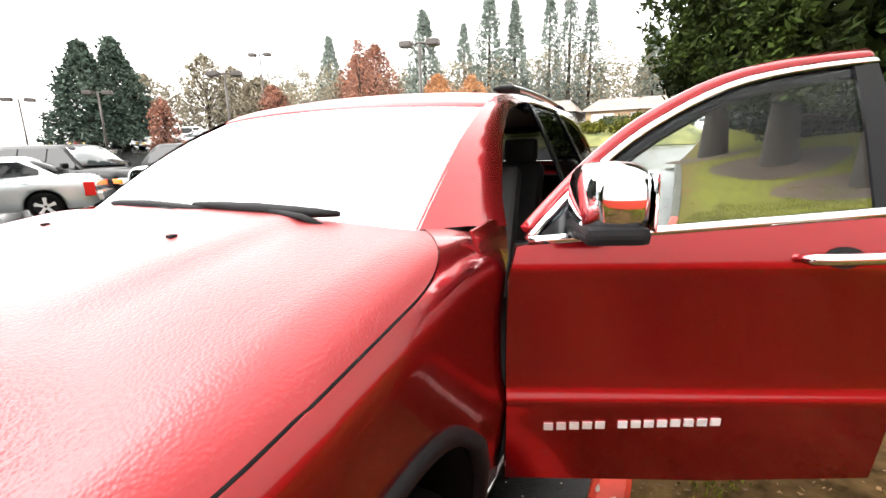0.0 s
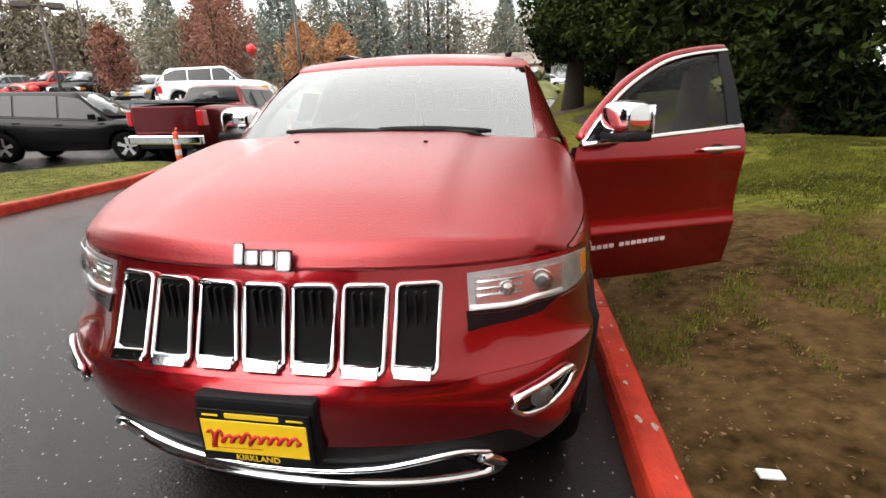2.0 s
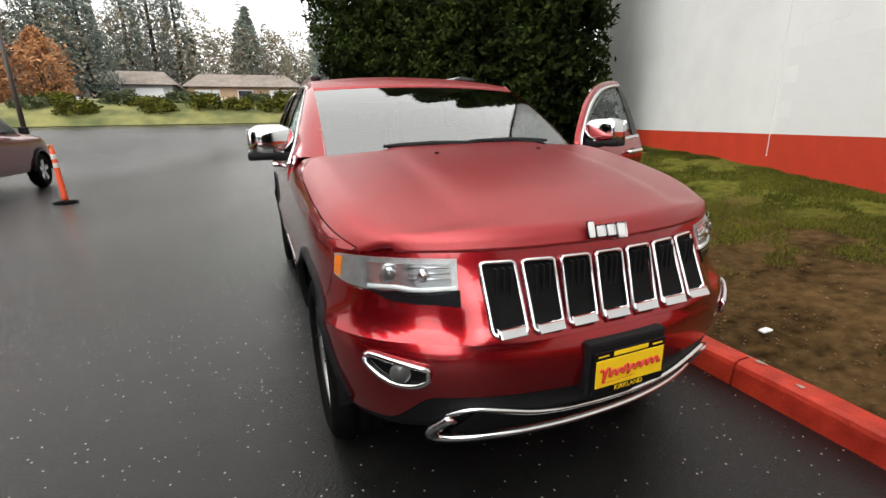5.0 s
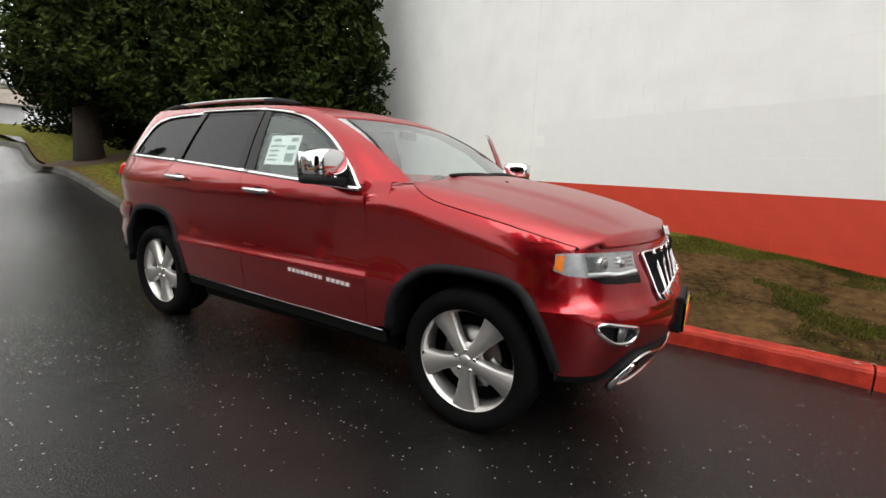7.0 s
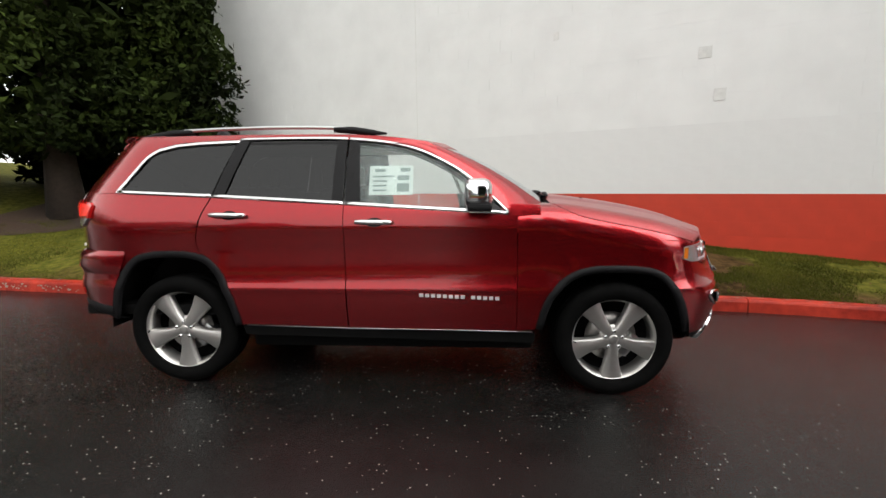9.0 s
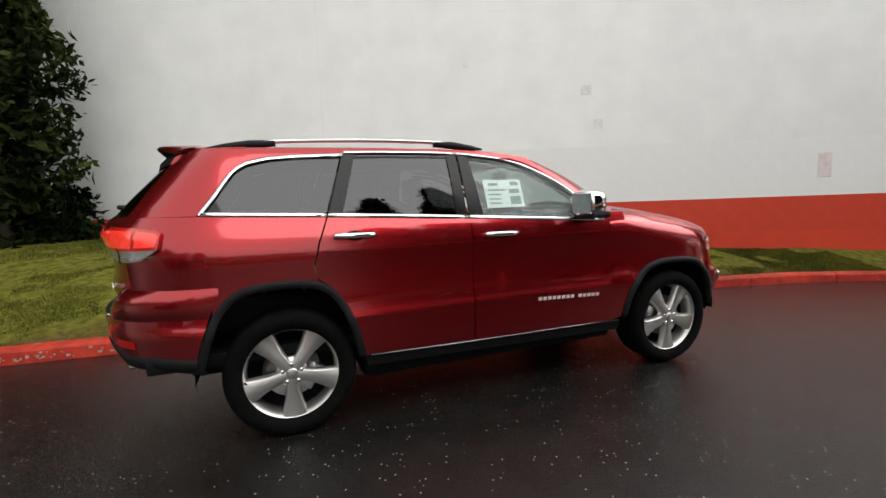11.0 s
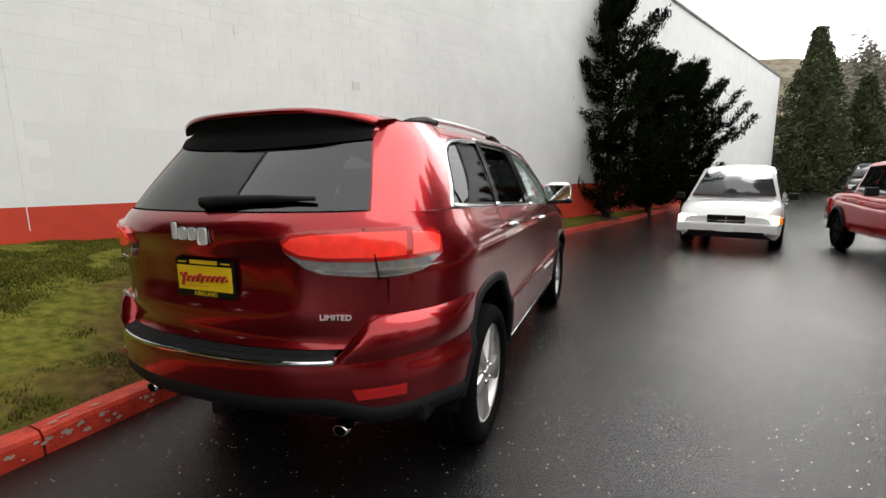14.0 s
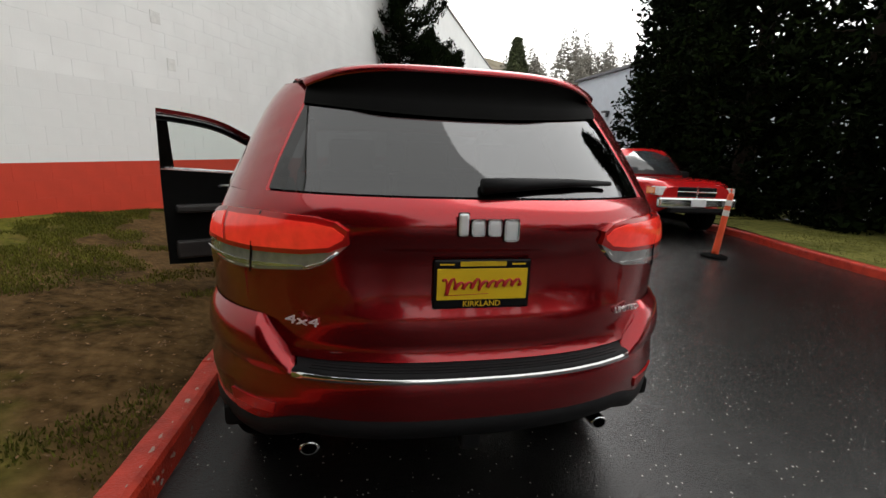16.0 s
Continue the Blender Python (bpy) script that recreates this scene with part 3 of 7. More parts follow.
def sweep(z):
    """How sharply the nose is drawn back towards its corners, by height."""
    return lerp([(0.45, 0.64), (0.64, 0.64), (0.70, 0.66), (0.78, 0.70), (0.90, 0.74), (1.0, 0.78)], z)


def half_width(y, z):
    """Half width of the body at a station and height, drawn in round the nose and the tail."""
    w = curve(MID, z)
    if y < -1.6:
        t = min(0.999, (-1.6 - y) / (curve(FRONT, z) - 1.6))
        return (w - 0.004) * math.sin(math.acos(t ** (1 / sweep(z))))
    if y > 1.7:
        t = min(0.999, (y - 1.7) / (curve(REAR, z) - 1.7))
        return w * (1 - t ** 2.5) ** 0.4
    return w


def nose(u, z, off=0.0):
    """A place on the nose; u runs from -1 at the right side round to 1 at the left."""
    a = u * math.pi / 2
    w, d = curve(MID, min(z, 1.0)) - 0.004 + off, curve(FRONT, z) - 1.6 + off
    x = abs(w * math.sin(a))
    lip = 0.034 * smooth01(0.70, 0.745, z) * (1 - smooth01(0.80, 0.96, z)) * smooth01(0.10, 0.42, x) * (1 - smooth01(0.50, 0.62, x))
    return Vector((w * math.sin(a), -1.6 - lip - d * max(0.0, math.cos(a)) ** sweep(z), z))


def tail(u, z, off=0.0):
    """A place on the tail; u runs from -1 at the right side round to 1 at the left."""
    a = u * math.pi / 2
    w, d = curve(MID, z) + off, curve(REAR, z) - 1.7 + off
    s = math.sin(a)
    return Vector((w * math.copysign(abs(s) ** 0.8, s), 1.7 + d * max(0.0, math.cos(a)) ** 0.8, z))


def nose_u(x, z):
    return math.asin(max(-1, min(1, x / (curve(MID, min(z, 1.0)) - 0.004)))) / (math.pi / 2)


def tail_u(x, z):
    q = min(1.0, abs(x) / curve(MID, z))
    return math.copysign(math.asin(q ** 1.25) / (math.pi / 2), x)


def side_map(s):
    def at(y, z, off=0.0):
        return Vector((s * (half_width(y, z) + off), y, z))
    return at


def surf_patch(poly, at, step=(0.06, 0.06), off=0.0, thick=0.012, flip=False):
    """Fills a closed outline of (u, v), lays it on a surface and gives it a turned-in rim."""
    bm = bmesh.new()
    clean = []
    for p in poly:
        if not clean or (abs(p[0] - clean[-1][0]) + abs(p[1] - clean[-1][1])) > 1e-5:
            clean.append(p)
    if abs(clean[0][0] - clean[-1][0]) + abs(clean[0][1] - clean[-1][1]) < 1e-5:
        clean.pop()
    f = bm.faces.new([bm.verts.new((u, v, 0)) for u, v in clean])
    f.normal_update()
    for axis in (0, 1):
        lo, hi = min(p[axis] for p in clean), max(p[axis] for p in clean)
        n = max(1, int((hi - lo) / step[axis]))
        for i in range(1, n):
            co, no = [0, 0, 0], [0, 0, 0]
            co[axis], no[axis] = lo + (hi - lo) * i / n, 1
            bmesh.ops.bisect_plane(bm, geom=bm.verts[:] + bm.edges[:] + bm.faces[:], plane_co=co, plane_no=no, dist=1e-6)
    bmesh.ops.triangulate(bm, faces=[f for f in bm.faces if len(f.verts) > 4])
    flat = {v: (v.co.x, v.co.y) for v in bm.verts}
    rim = [e for e in bm.edges if e.is_boundary]
    inner = {}
    for e in rim:
        for v in e.verts:
            if v not in inner:
                inner[v] = bm.verts.new(at(*flat[v], off - thick))
    for v, (a, b) in flat.items():
        v.co = at(a, b, off)
    made = []
    for e in rim:
        lo = e.link_loops[0]
        a, b = lo.vert, lo.link_loop_next.vert
        made.append(bm.faces.new((b, a, inner[a], inner[b])))
    for f in bm.faces:
        f.smooth = True
    for f in made:
        f.smooth = False
    for e in rim:
        e.smooth = False
    if flip:
        bmesh.ops.reverse_faces(bm, faces=bm.faces[:])
    return bm


def arc_line(pts, n=6):
    """A smooth line through given points."""
    out = []
    for i in range(len(pts) - 1):
        p0, p1, p2, p3 = (Vector(pts[max(0, min(len(pts) - 1, i + k))]) for k in (-1, 0, 1, 2))
        for j in range(n):
            t = j / n
            out.append(tuple(0.5 * (2 * p1 + (p2 - p0) * t + (2 * p0 - 5 * p1 + 4 * p2 - p3) * t * t + (3 * p1 - p0 - 3 * p2 + p3) * t ** 3)))
    return out + [tuple(pts[-1])]


ARCH_R = arc_line([(1.02, 0.46), (1.05, 0.62), (1.12, 0.80), (1.21, 0.915), (1.33, 0.962), (1.48, 0.972), (1.63, 0.962), (1.74, 0.925), (1.84, 0.82), (1.91, 0.65), (1.955, 0.50)], 4)
ARCH_F = arc_line([(-0.945, 0.42), (-0.985, 0.60), (-1.06, 0.735), (-1.17, 0.825), (-1.30, 0.865), (-1.45, 0.872), (-1.60, 0.865), (-1.72, 0.835), (-1.81, 0.755), (-1.875, 0.64), (-1.925, 0.50), (-1.94, 0.44)], 4)
DLO_TOP = arc_line([(-0.765, 1.205), (-0.56, 1.395), (-0.37, 1.525), (-0.10, 1.640), (0.28, 1.694), (0.70, 1.706), (1.10, 1.704), (1.45, 1.690), (1.62, 1.655)], 5)
BELT = [(-0.80, 1.200), (0.30, 1.272), (1.20, 1.325), (1.86, 1.358)]
DLO_BACK = arc_line([(1.62, 1.655), (1.70, 1.600), (1.80, 1.46), (1.872, 1.368), (1.86, 1.358)], 3)


def belt(y):
    return lerp(BELT, y)


def dlo_top(y):
    return lerp(DLO_TOP, y)


def roof_edge(y):
    return lerp([(-0.42, 1.644), (-0.30, 1.661), (-0.10, 1.695), (0.1, 1.718), (0.30, 1.733), (0.8, 1.740), (1.5, 1.742), (1.98, 1.736)], y)


def band(line, at, width, off, thick=0.012):
    """A strip along a line of (u, v) on a surface, width to the line's left in the flat."""
    verts, faces = [], []
    for i, p in enumerate(line):
        a, b = Vector(line[max(0, i - 1)]), Vector(line[min(len(line) - 1, i + 1)])
        d = (b - a).normalized()
        q = (p[0] - d.y * width, p[1] + d.x * width)
        m = ((p[0] + q[0]) / 2, (p[1] + q[1]) / 2)
        verts += [at(*p, off - thick), at(*p, off), at(*m, off + width * 0.12), at(*q, off), at(*q, off - thick)]
    for i in range(len(line) - 1):
        for k in range(4):
            faces.append((i * 5 + k, i * 5 + k + 1, i * 5 + 6 + k, i * 5 + 5 + k))
    n = len(line) - 1
    faces += [(4, 3, 2, 1, 0), tuple(n * 5 + k for k in range(5))]
    return verts, faces


def fender_top(y):
    return curve([(-2.06, 1.036), (-1.95, 1.078), (-1.75, 1.142), (-1.52, 1.195), (-1.30, 1.235), (-1.10, 1.262), (-0.95, 1.255), (-0.80, 1.215)], y)


def fender_map(s):
    """v runs down from the bonnet's edge: 0 to 1 round the shoulder, then on in metres."""
    def at(y, v, off=0.0):
        zt = fender_top(y)
        drop = curve([(-1.7, 0.20), (-1.3, 0.19), (-1.0, 0.15), (-0.8, 0.11)], y)
        inn = lerp([(-2.06, 0.704), (-1.95, 0.726), (-1.85, 0.742), (-1.5, 0.756), (-1.15, 0.765), (-1.05, 0.776), (-0.95, 0.805), (-0.80, 0.880)], y)
        if v <= 1:
            z1 = zt - drop
            w1 = half_width(y, z1)
            a = v * math.pi / 2
            return Vector((s * (inn + (w1 - inn) * math.sin(a) ** 0.9 + off * math.sin(a)), y, z1 + drop * math.cos(a) + off * math.cos(a)))
        z = zt - drop - (v - 1)
        return Vector((s * (half_width(y, z) + off), y, z))
    return at


def fender_v(y, z):
    zt, drop = fender_top(y), curve([(-1.7, 0.20), (-1.3, 0.19), (-1.0, 0.15), (-0.8, 0.11)], y)
    return 1 + (zt - drop - z) if z <= zt - drop else math.acos(min(1, (z - zt + drop) / drop)) / (math.pi / 2)


def shut_v(y):
    """Where the bonnet ends on the shoulder, in the wing's own measure."""
    return max(0.0, curve([(-2.06, 0.50), (-1.95, 0.535), (-1.7, 0.57), (-1.3, 0.57), (-1.2, 0.53), (-1.12, 0.40), (-1.06, 0.18), (-1.02, 0.02), (-0.9, 0.0)], y))


def bonnet_z(x, y):
    mid = curve([(-2.24, 1.045), (-2.18, 1.078), (-2.05, 1.125), (-1.85, 1.182), (-1.60, 1.235), (-1.35, 1.272), (-1.10, 1.300), (-0.95, 1.30)], y)
    edge = fender_top(max(-2.06, y)) + 0.004
    q = min(1.0, abs(x) / 0.76)
    bulge = 0.014 * (1 - smooth01(0.40, 0.50, abs(x))) * smooth01(-2.2, -1.9, y)
    return mid - (mid - edge) * q ** 2.4 + bulge - 0.010


def wheel(parent, at, s, spin):
    """Tyre, rim, five broad spokes, bolts, cap, disc and caliper. s: which side the face shows to."""
    h = new("wheel")
    h.parent, h.location, h.rotation_euler = parent, at, (radians(spin), 0, 0)
    R, w = 0.376, 0.132
    prof = [(0.268, -w + 0.02), (0.285, -w), (0.325, -w - 0.006), (0.355, -w + 0.004), (0.370, -w + 0.022), (R, -w + 0.045), (R, -0.04), (R - 0.008, -0.037), (R - 0.008, -0.028), (R, -0.025), (R, 0.025), (R - 0.008, 0.028), (R - 0.008, 0.037), (R, 0.04), (R, w - 0.045), (0.370, w - 0.022), (0.355, w - 0.004), (0.325, w + 0.006), (0.285, w), (0.268, w - 0.02)]
    v, f = lathe(prof, 56)
    mesh_part("tyre", v, f, rubber, h)
    prof = [(0.245, -0.11), (0.250, -0.02), (0.252, 0.08), (0.272, 0.108), (0.287, 0.116), (0.287, 0.104), (0.270, 0.097)]
    v, f = lathe([(r, s * a) for r, a in prof], 56)
    mesh_part("rim", v, f, alloy, h)
    v, f = lathe([(0.0, s * 0.0), (0.16, s * 0.0), (0.165, s * 0.012), (0.165, s * 0.03), (0.06, s * 0.035), (0.0, s * 0.035)], 36)
    mesh_part("brake_disc", v, f, brake, h)
    bm = bmesh.new()
    box(bm, -0.03, 0.05, 0.085, 0.165, -0.06, 0.10, 0.015)
    bmesh.ops.transform(bm, matrix=Matrix.Diagonal((s, -1, 1, 1)), verts=bm.verts)
    part("brake_caliper", bm, satin, h)
    v, f = lathe([(0.246, s * 0.0), (0.246, s * -0.09), (0.0, s * -0.09)], 32)
    mesh_part("wheel_barrel", v, f, black_plastic, h)
    # one spoke: wide at hub and rim, bevelled sides
    rows = [(0.030, 0.030, 0.104), (0.075, 0.033, 0.106), (0.120, 0.036, 0.102), (0.180, 0.048, 0.099), (0.230, 0.062, 0.099), (0.262, 0.070, 0.101), (0.280, 0.072, 0.104)]
    verts, faces = [], []
    for r, hw, x in rows:
        verts += [(s * (x - 0.045), -hw - 0.006, r), (s * (x - 0.006), -hw, r), (s * x, -hw + 0.008, r), (s * (x + 0.001), 0, r), (s * x, hw - 0.008, r), (s * (x - 0.006), hw, r), (s * (x - 0.045), hw + 0.006, r)]
    for i in range(len(rows) - 1):
        for k in range(6):
            q = (i * 7 + k, i * 7 + k + 1, i * 7 + 8 + k, i * 7 + 7 + k)
            faces.append(q if s < 0 else q[::-1])
    first = mesh_part("spoke", verts, faces, alloy, h)
    for k in range(1, 5):
        ob = first.copy()
        scene.collection.objects.link(ob)
        ob.rotation_euler = (2 * math.pi * k / 5, 0, 0)
    v, f = lathe([(0.0, s * 0.112), (0.024, s * 0.112), (0.031, s * 0.108), (0.034, s * 0.09), (0.07, s * 0.088), (0.09, s * 0.07)], 28)
    mesh_part("hub_cap", v, f, alloy, h)
    for k in range(5):
        a = 2 * math.pi * (k + 0.5) / 5
        v, f = lathe([(0.0, s * 0.112), (0.009, s * 0.112), (0.012, s * 0.106), (0.012, s * 0.07)], 10)
        mesh_part("wheel_bolt", [(x, y + 0.056 * math.sin(a), z + 0.056 * math.cos(a)) for x, y, z in v], f, chrome, h)
    v, f = tube([(s * 0.10, 0.20, -0.165), (s * 0.125, 0.19, -0.158)], 0.005, 6)
    mesh_part("valve", v, f, black_plastic, h)
    return h


def lettering(name, text, size, m, material, parent, depth=0.003):
    cu = bpy.data.curves.new(name, "FONT")
    cu.body, cu.size, cu.extrude, cu.align_x, cu.align_y = text, size, depth, "CENTER", "CENTER"
    tmp = bpy.data.objects.new(name, cu)
    me = bpy.data.meshes.new_from_object(tmp)
    bpy.data.objects.remove(tmp)
    me.materials.append(material)
    ob = new(name, me)
    ob.parent, ob.matrix_basis = parent, m
    return ob


def badge_bars(parent, m, widths, height, material, gap=0.004, thick=0.006, name="badge"):
    """Rounded raised shapes on a dark backing in place of a maker's mark; the first and last reach further."""
    total = sum(widths) + gap * (len(widths) - 1)
    ob = new(name)
    ob.parent, ob.matrix_basis = parent, m
    for grow, depth, material_here, tag in ((0.0025, 0.6, gloss_black, "badge_backing"), (0.0, 1.0, material, "badge_shape")):
        bm = bmesh.new()
        x = -total / 2
        for i, w in enumerate(widths):
            lo, hi = (-0.50, 0.72) if i == 0 else (-0.78, 0.40) if i == len(widths) - 1 else (-0.50, 0.38)
            box(bm, x - grow, x + w + grow, lo * height - grow, hi * height + grow, 0, thick * depth, min(w, height) * 0.30 if grow == 0 else 0.004, 3)
            x += w + gap
        part(tag, bm, material_here, ob)
    return ob


def dealer_plate(parent, m, name="number_plate"):
    """Black frame, yellow card, red script drawn as a plain stroke, bars above, town name below."""
    bm = bmesh.new()
    box(bm, -0.160, 0.160, -0.082, 0.082, 0, 0.012, 0.008)
    pl = part(name, bm, gloss_black, parent, "black framed yellow dealer plate")
    pl.matrix_basis = m
    bm = bmesh.new()
    box(bm, -0.148, 0.148, -0.050, 0.052, 0.012, 0.0145, 0.001, 1)
    part("card", bm, yellow, pl, "yellow card")
    bm = bmesh.new()
    box(bm, -0.075, 0.075, 0.059, 0.075, 0.012, 0.0135, 0.001, 1)
    box(bm, -0.140, -0.095, 0.063, 0.068, 0.012, 0.0135)
    box(bm, 0.095, 0.140, 0.063, 0.068, 0.012, 0.0135)
    part("bar", bm, yellow, pl)
    stroke = []
    for i in range(120):
        t = i / 119
        x = -0.130 + 0.262 * t
        amp = 0.026 if t < 0.13 else 0.020 if 0.40 < t < 0.47 else 0.011
        stroke.append((x + 0.006 * math.sin(t * 62), -0.006 + amp * math.sin(t * 62 + 0.8) + 0.012 * t, 0.0155))
    v, f = tube(stroke, [0.0054 - 0.0018 * math.sin(i * 0.52) for i in range(120)], 5)
    mesh_part("script_stroke", v, f, script_red, pl)
    v, f = tube([(-0.125, -0.034, 0.0155), (-0.05, -0.033, 0.0155), (0.02, -0.030, 0.0155)], 0.0012, 4)
    mesh_part("script_stroke", v, f, script_red, pl)
    lettering("town_name", "KIRKLAND", 0.026, pose(0, -0.065, 0.0125), yellow, pl, 0.0008)
    return pl


def door_shell(s, which, parent):
    """Door skin with its window frame, glass, handle and chrome lines, in the car's axes."""
    at = side_map(s)
    fl = s > 0
    if which == "front":
        front = [(-0.8245, 0.437), (-0.8255, 0.70), (-0.8255, 0.95), (-0.822, 1.10), (-0.800, 1.192)]
        low = [(0.283, 0.452), (-0.20, 0.433)]
        skin = [(y, belt(y) - 0.006) for y in (-0.77, -0.4, 0.0, 0.288)] + [(0.288, 0.95)] + low + front
        b0, b1 = -0.765, 0.288
    else:
        skin = [(0.293, belt(0.3) - 0.006), (0.75, belt(0.75) - 0.006), (1.192, belt(1.19) - 0.006), (1.25, 1.18), (1.288, 1.04), (1.27, 0.96), (1.215, 0.925)]
        skin += [p for p in reversed(ARCH_R) if p[0] < 1.20] + [(0.98, 0.468), (0.65, 0.46), (0.293, 0.453)]
        b0, b1 = 0.300, 1.19
    bm = surf_patch(skin, at, (0.07, 0.016), 0, 0.02, flip=not fl)
    part("door_skin", bm, paint, parent)
    # chrome under the glass and along the top of the opening
    ys = [b0 + (b1 - b0) * i / 12 for i in range(13)]
    v, f = band([(y, belt(y) - 0.004) for y in ys], at, 0.022, 0.006)
    mesh_part("belt_moulding", v, f, chrome, parent, "chrome belt moulding")
    top = [p for p in DLO_TOP if b0 - 1e-6 <= p[0] <= b1 + 1e-6]
    if which == "rear":
        top = [(b0, dlo_top(b0))] + top + [(1.055, dlo_top(1.055))] if top[-1][0] < 1.055 else [(b0, dlo_top(b0))] + [p for p in top if p[0] < 1.055] + [(1.055, dlo_top(1.055))]
    else:
        top = top + [(b1, dlo_top(b1))]
    v, f = band(top, at, 0.017, 0.005)
    mesh_part("window_chrome", v, f, chrome, parent, "chrome window surround")
    if which == "front" and s > 0:
        v, f = band([(p[0], p[1] + 0.016) for p in top], at, 0.030, -0.002, 0.03)
        mesh_part("upper_frame", v, f, paint, parent)
    pane = [(y, belt(y) + 0.016) for y in ys]
    if which == "front":
        pane = [p for p in pane if p[0] > -0.735] 
        outline = pane + [(p[0], p[1] - 0.012) for p in reversed(top) if p[1] > belt(p[0]) + 0.05]
        pil = [(0.185, belt(0.2) + 0.016), (0.286, belt(0.28) + 0.016), (0.286, dlo_top(0.286) - 0.004), (0.215, dlo_top(0.2) - 0.006)]
    else:
        outline = [p for p in pane if p[0] < 1.17] + [(1.055, dlo_top(1.055) - 0.012)] + [(p[0], p[1] - 0.012) for p in reversed(top[:-1])]
        pil = [(0.302, belt(0.3) + 0.016), (0.375, belt(0.37) + 0.016), (0.370, dlo_top(0.37) - 0.006), (0.302, dlo_top(0.3) - 0.004)]
        rear_pil = [(1.105, belt(1.1) + 0.016), (1.185, belt(1.18) + 0.016), (1.065, dlo_top(1.06) - 0.006), (0.985, dlo_top(0.985) - 0.006)]
        part("pillar_trim", surf_patch(rear_pil, at, (0.1, 0.1), 0.001, 0.01, flip=not fl), gloss_black, parent)
    part("pillar_trim", surf_patch(pil, at, (0.1, 0.1), 0.001, 0.01, flip=not fl), gloss_black, parent)
    g = part("window_glass", surf_patch(outline, at, (0.15, 0.09), -0.010, 0.004, flip=not fl), (glass_clear if s > 0 else glass_misted) if which == "front" else glass_dark, parent)
    g.visible_shadow = False
    # handle
    c = (0.085, 1.158) if which == "front" else (1.048, 1.208)
    v, f = tube([at(c[0] + d, c[1] + 0.02 * d, o) for d, o in ((-0.118, 0.004), (-0.105, 0.03), (-0.06, 0.036), (0, 0.038), (0.07, 0.036), (0.112, 0.03), (0.122, 0.006))], [0.011, 0.016, 0.017, 0.017, 0.017, 0.016, 0.011], 10)
    mesh_part("handle", [(x, y, 1.0 * z) for x, y, z in v], f, chrome, parent, "chrome pull handle")
    cup = [(c[0] + 0.055 * math.cos(a) , c[1] - 0.004 + 0.030 * math.sin(a)) for a in [2 * math.pi * i / 16 for i in range(16)]]
    part("handle_recess", surf_patch(cup, at, (0.05, 0.05), 0.002, 0.01, flip=not fl), gloss_black, parent)
    if which == "front":
        m = side_map(s)
        word = []
        y = -0.712
        # plain raised bars in two groups
        for i in range(14):
            if i == 5:
                y += 0.028
                continue
            word.append((y, y + 0.027))
            y += 0.0385
        for a, b in word:
            z0 = (0.648 if s < 0 else 0.626) + 0.022 * (a + 0.712) / 0.54
            part("name_bar", surf_patch([(a, z0), (b, z0), (b, z0 + 0.023), (a, z0 + 0.023)], m, (0.05, 0.05), 0.005, 0.006, flip=not fl), badge_bright, parent)
    # inner card
    part("inner_trim", surf_patch(skin, at, (0.25, 0.15), -0.05, -0.028, flip=fl), cabin_dark, parent)
    frame_in = list(top)
    v, f = band([(p[0], p[1] - 0.004) for p in reversed(frame_in)], at, 0.040, -0.014, 0.03)
    mesh_part("window_frame", v, f, gloss_black, parent)


def mirror(parent, s):
    """Door mirror: chrome shell, black foot, glass to the rear."""
    bm = bmesh.new()
    bmesh.ops.create_uvsphere(bm, u_segments=24, v_segments=14, radius=1)
    for v in bm.verts:
        p = v.co.copy()
        e = 0.62
        q = [math.copysign(abs(c) ** e, c) for c in p]
        v.co = Vector((s * (1.008 + 0.128 * q[0]), -0.575 + 0.090 * q[1], 1.332 + 0.094 * q[2]))
        if v.co.y > -0.505:
            v.co.y = -0.505
    mir = part("mirror", bm, chrome, parent, "chrome capped door mirror", smooth=True)
    bm = bmesh.new()
    box(bm, 0.935, 1.135, -0.504, -0.497, 1.262, 1.402, 0.003, 1)
    bmesh.ops.transform(bm, matrix=Matrix.Diagonal((s, 1, 1, 1)), verts=bm.verts)
    part("mirror_glass", bm, mat("mirror_silver", (0.85, 0.86, 0.87), 0.02, metal=1.0), mir)
    bm = bmesh.new()
    box(bm, 0.93, 1.145, -0.66, -0.51, 1.230, 1.275, 0.018)
    box(bm, 0.875, 1.02, -0.66, -0.58, 1.222, 1.268, 0.016)
    bmesh.ops.transform(bm, matrix=Matrix.Diagonal((s, 1, 1, 1)), verts=bm.verts)
    part("mirror_foot", bm, black_plastic, mir)
    return mir


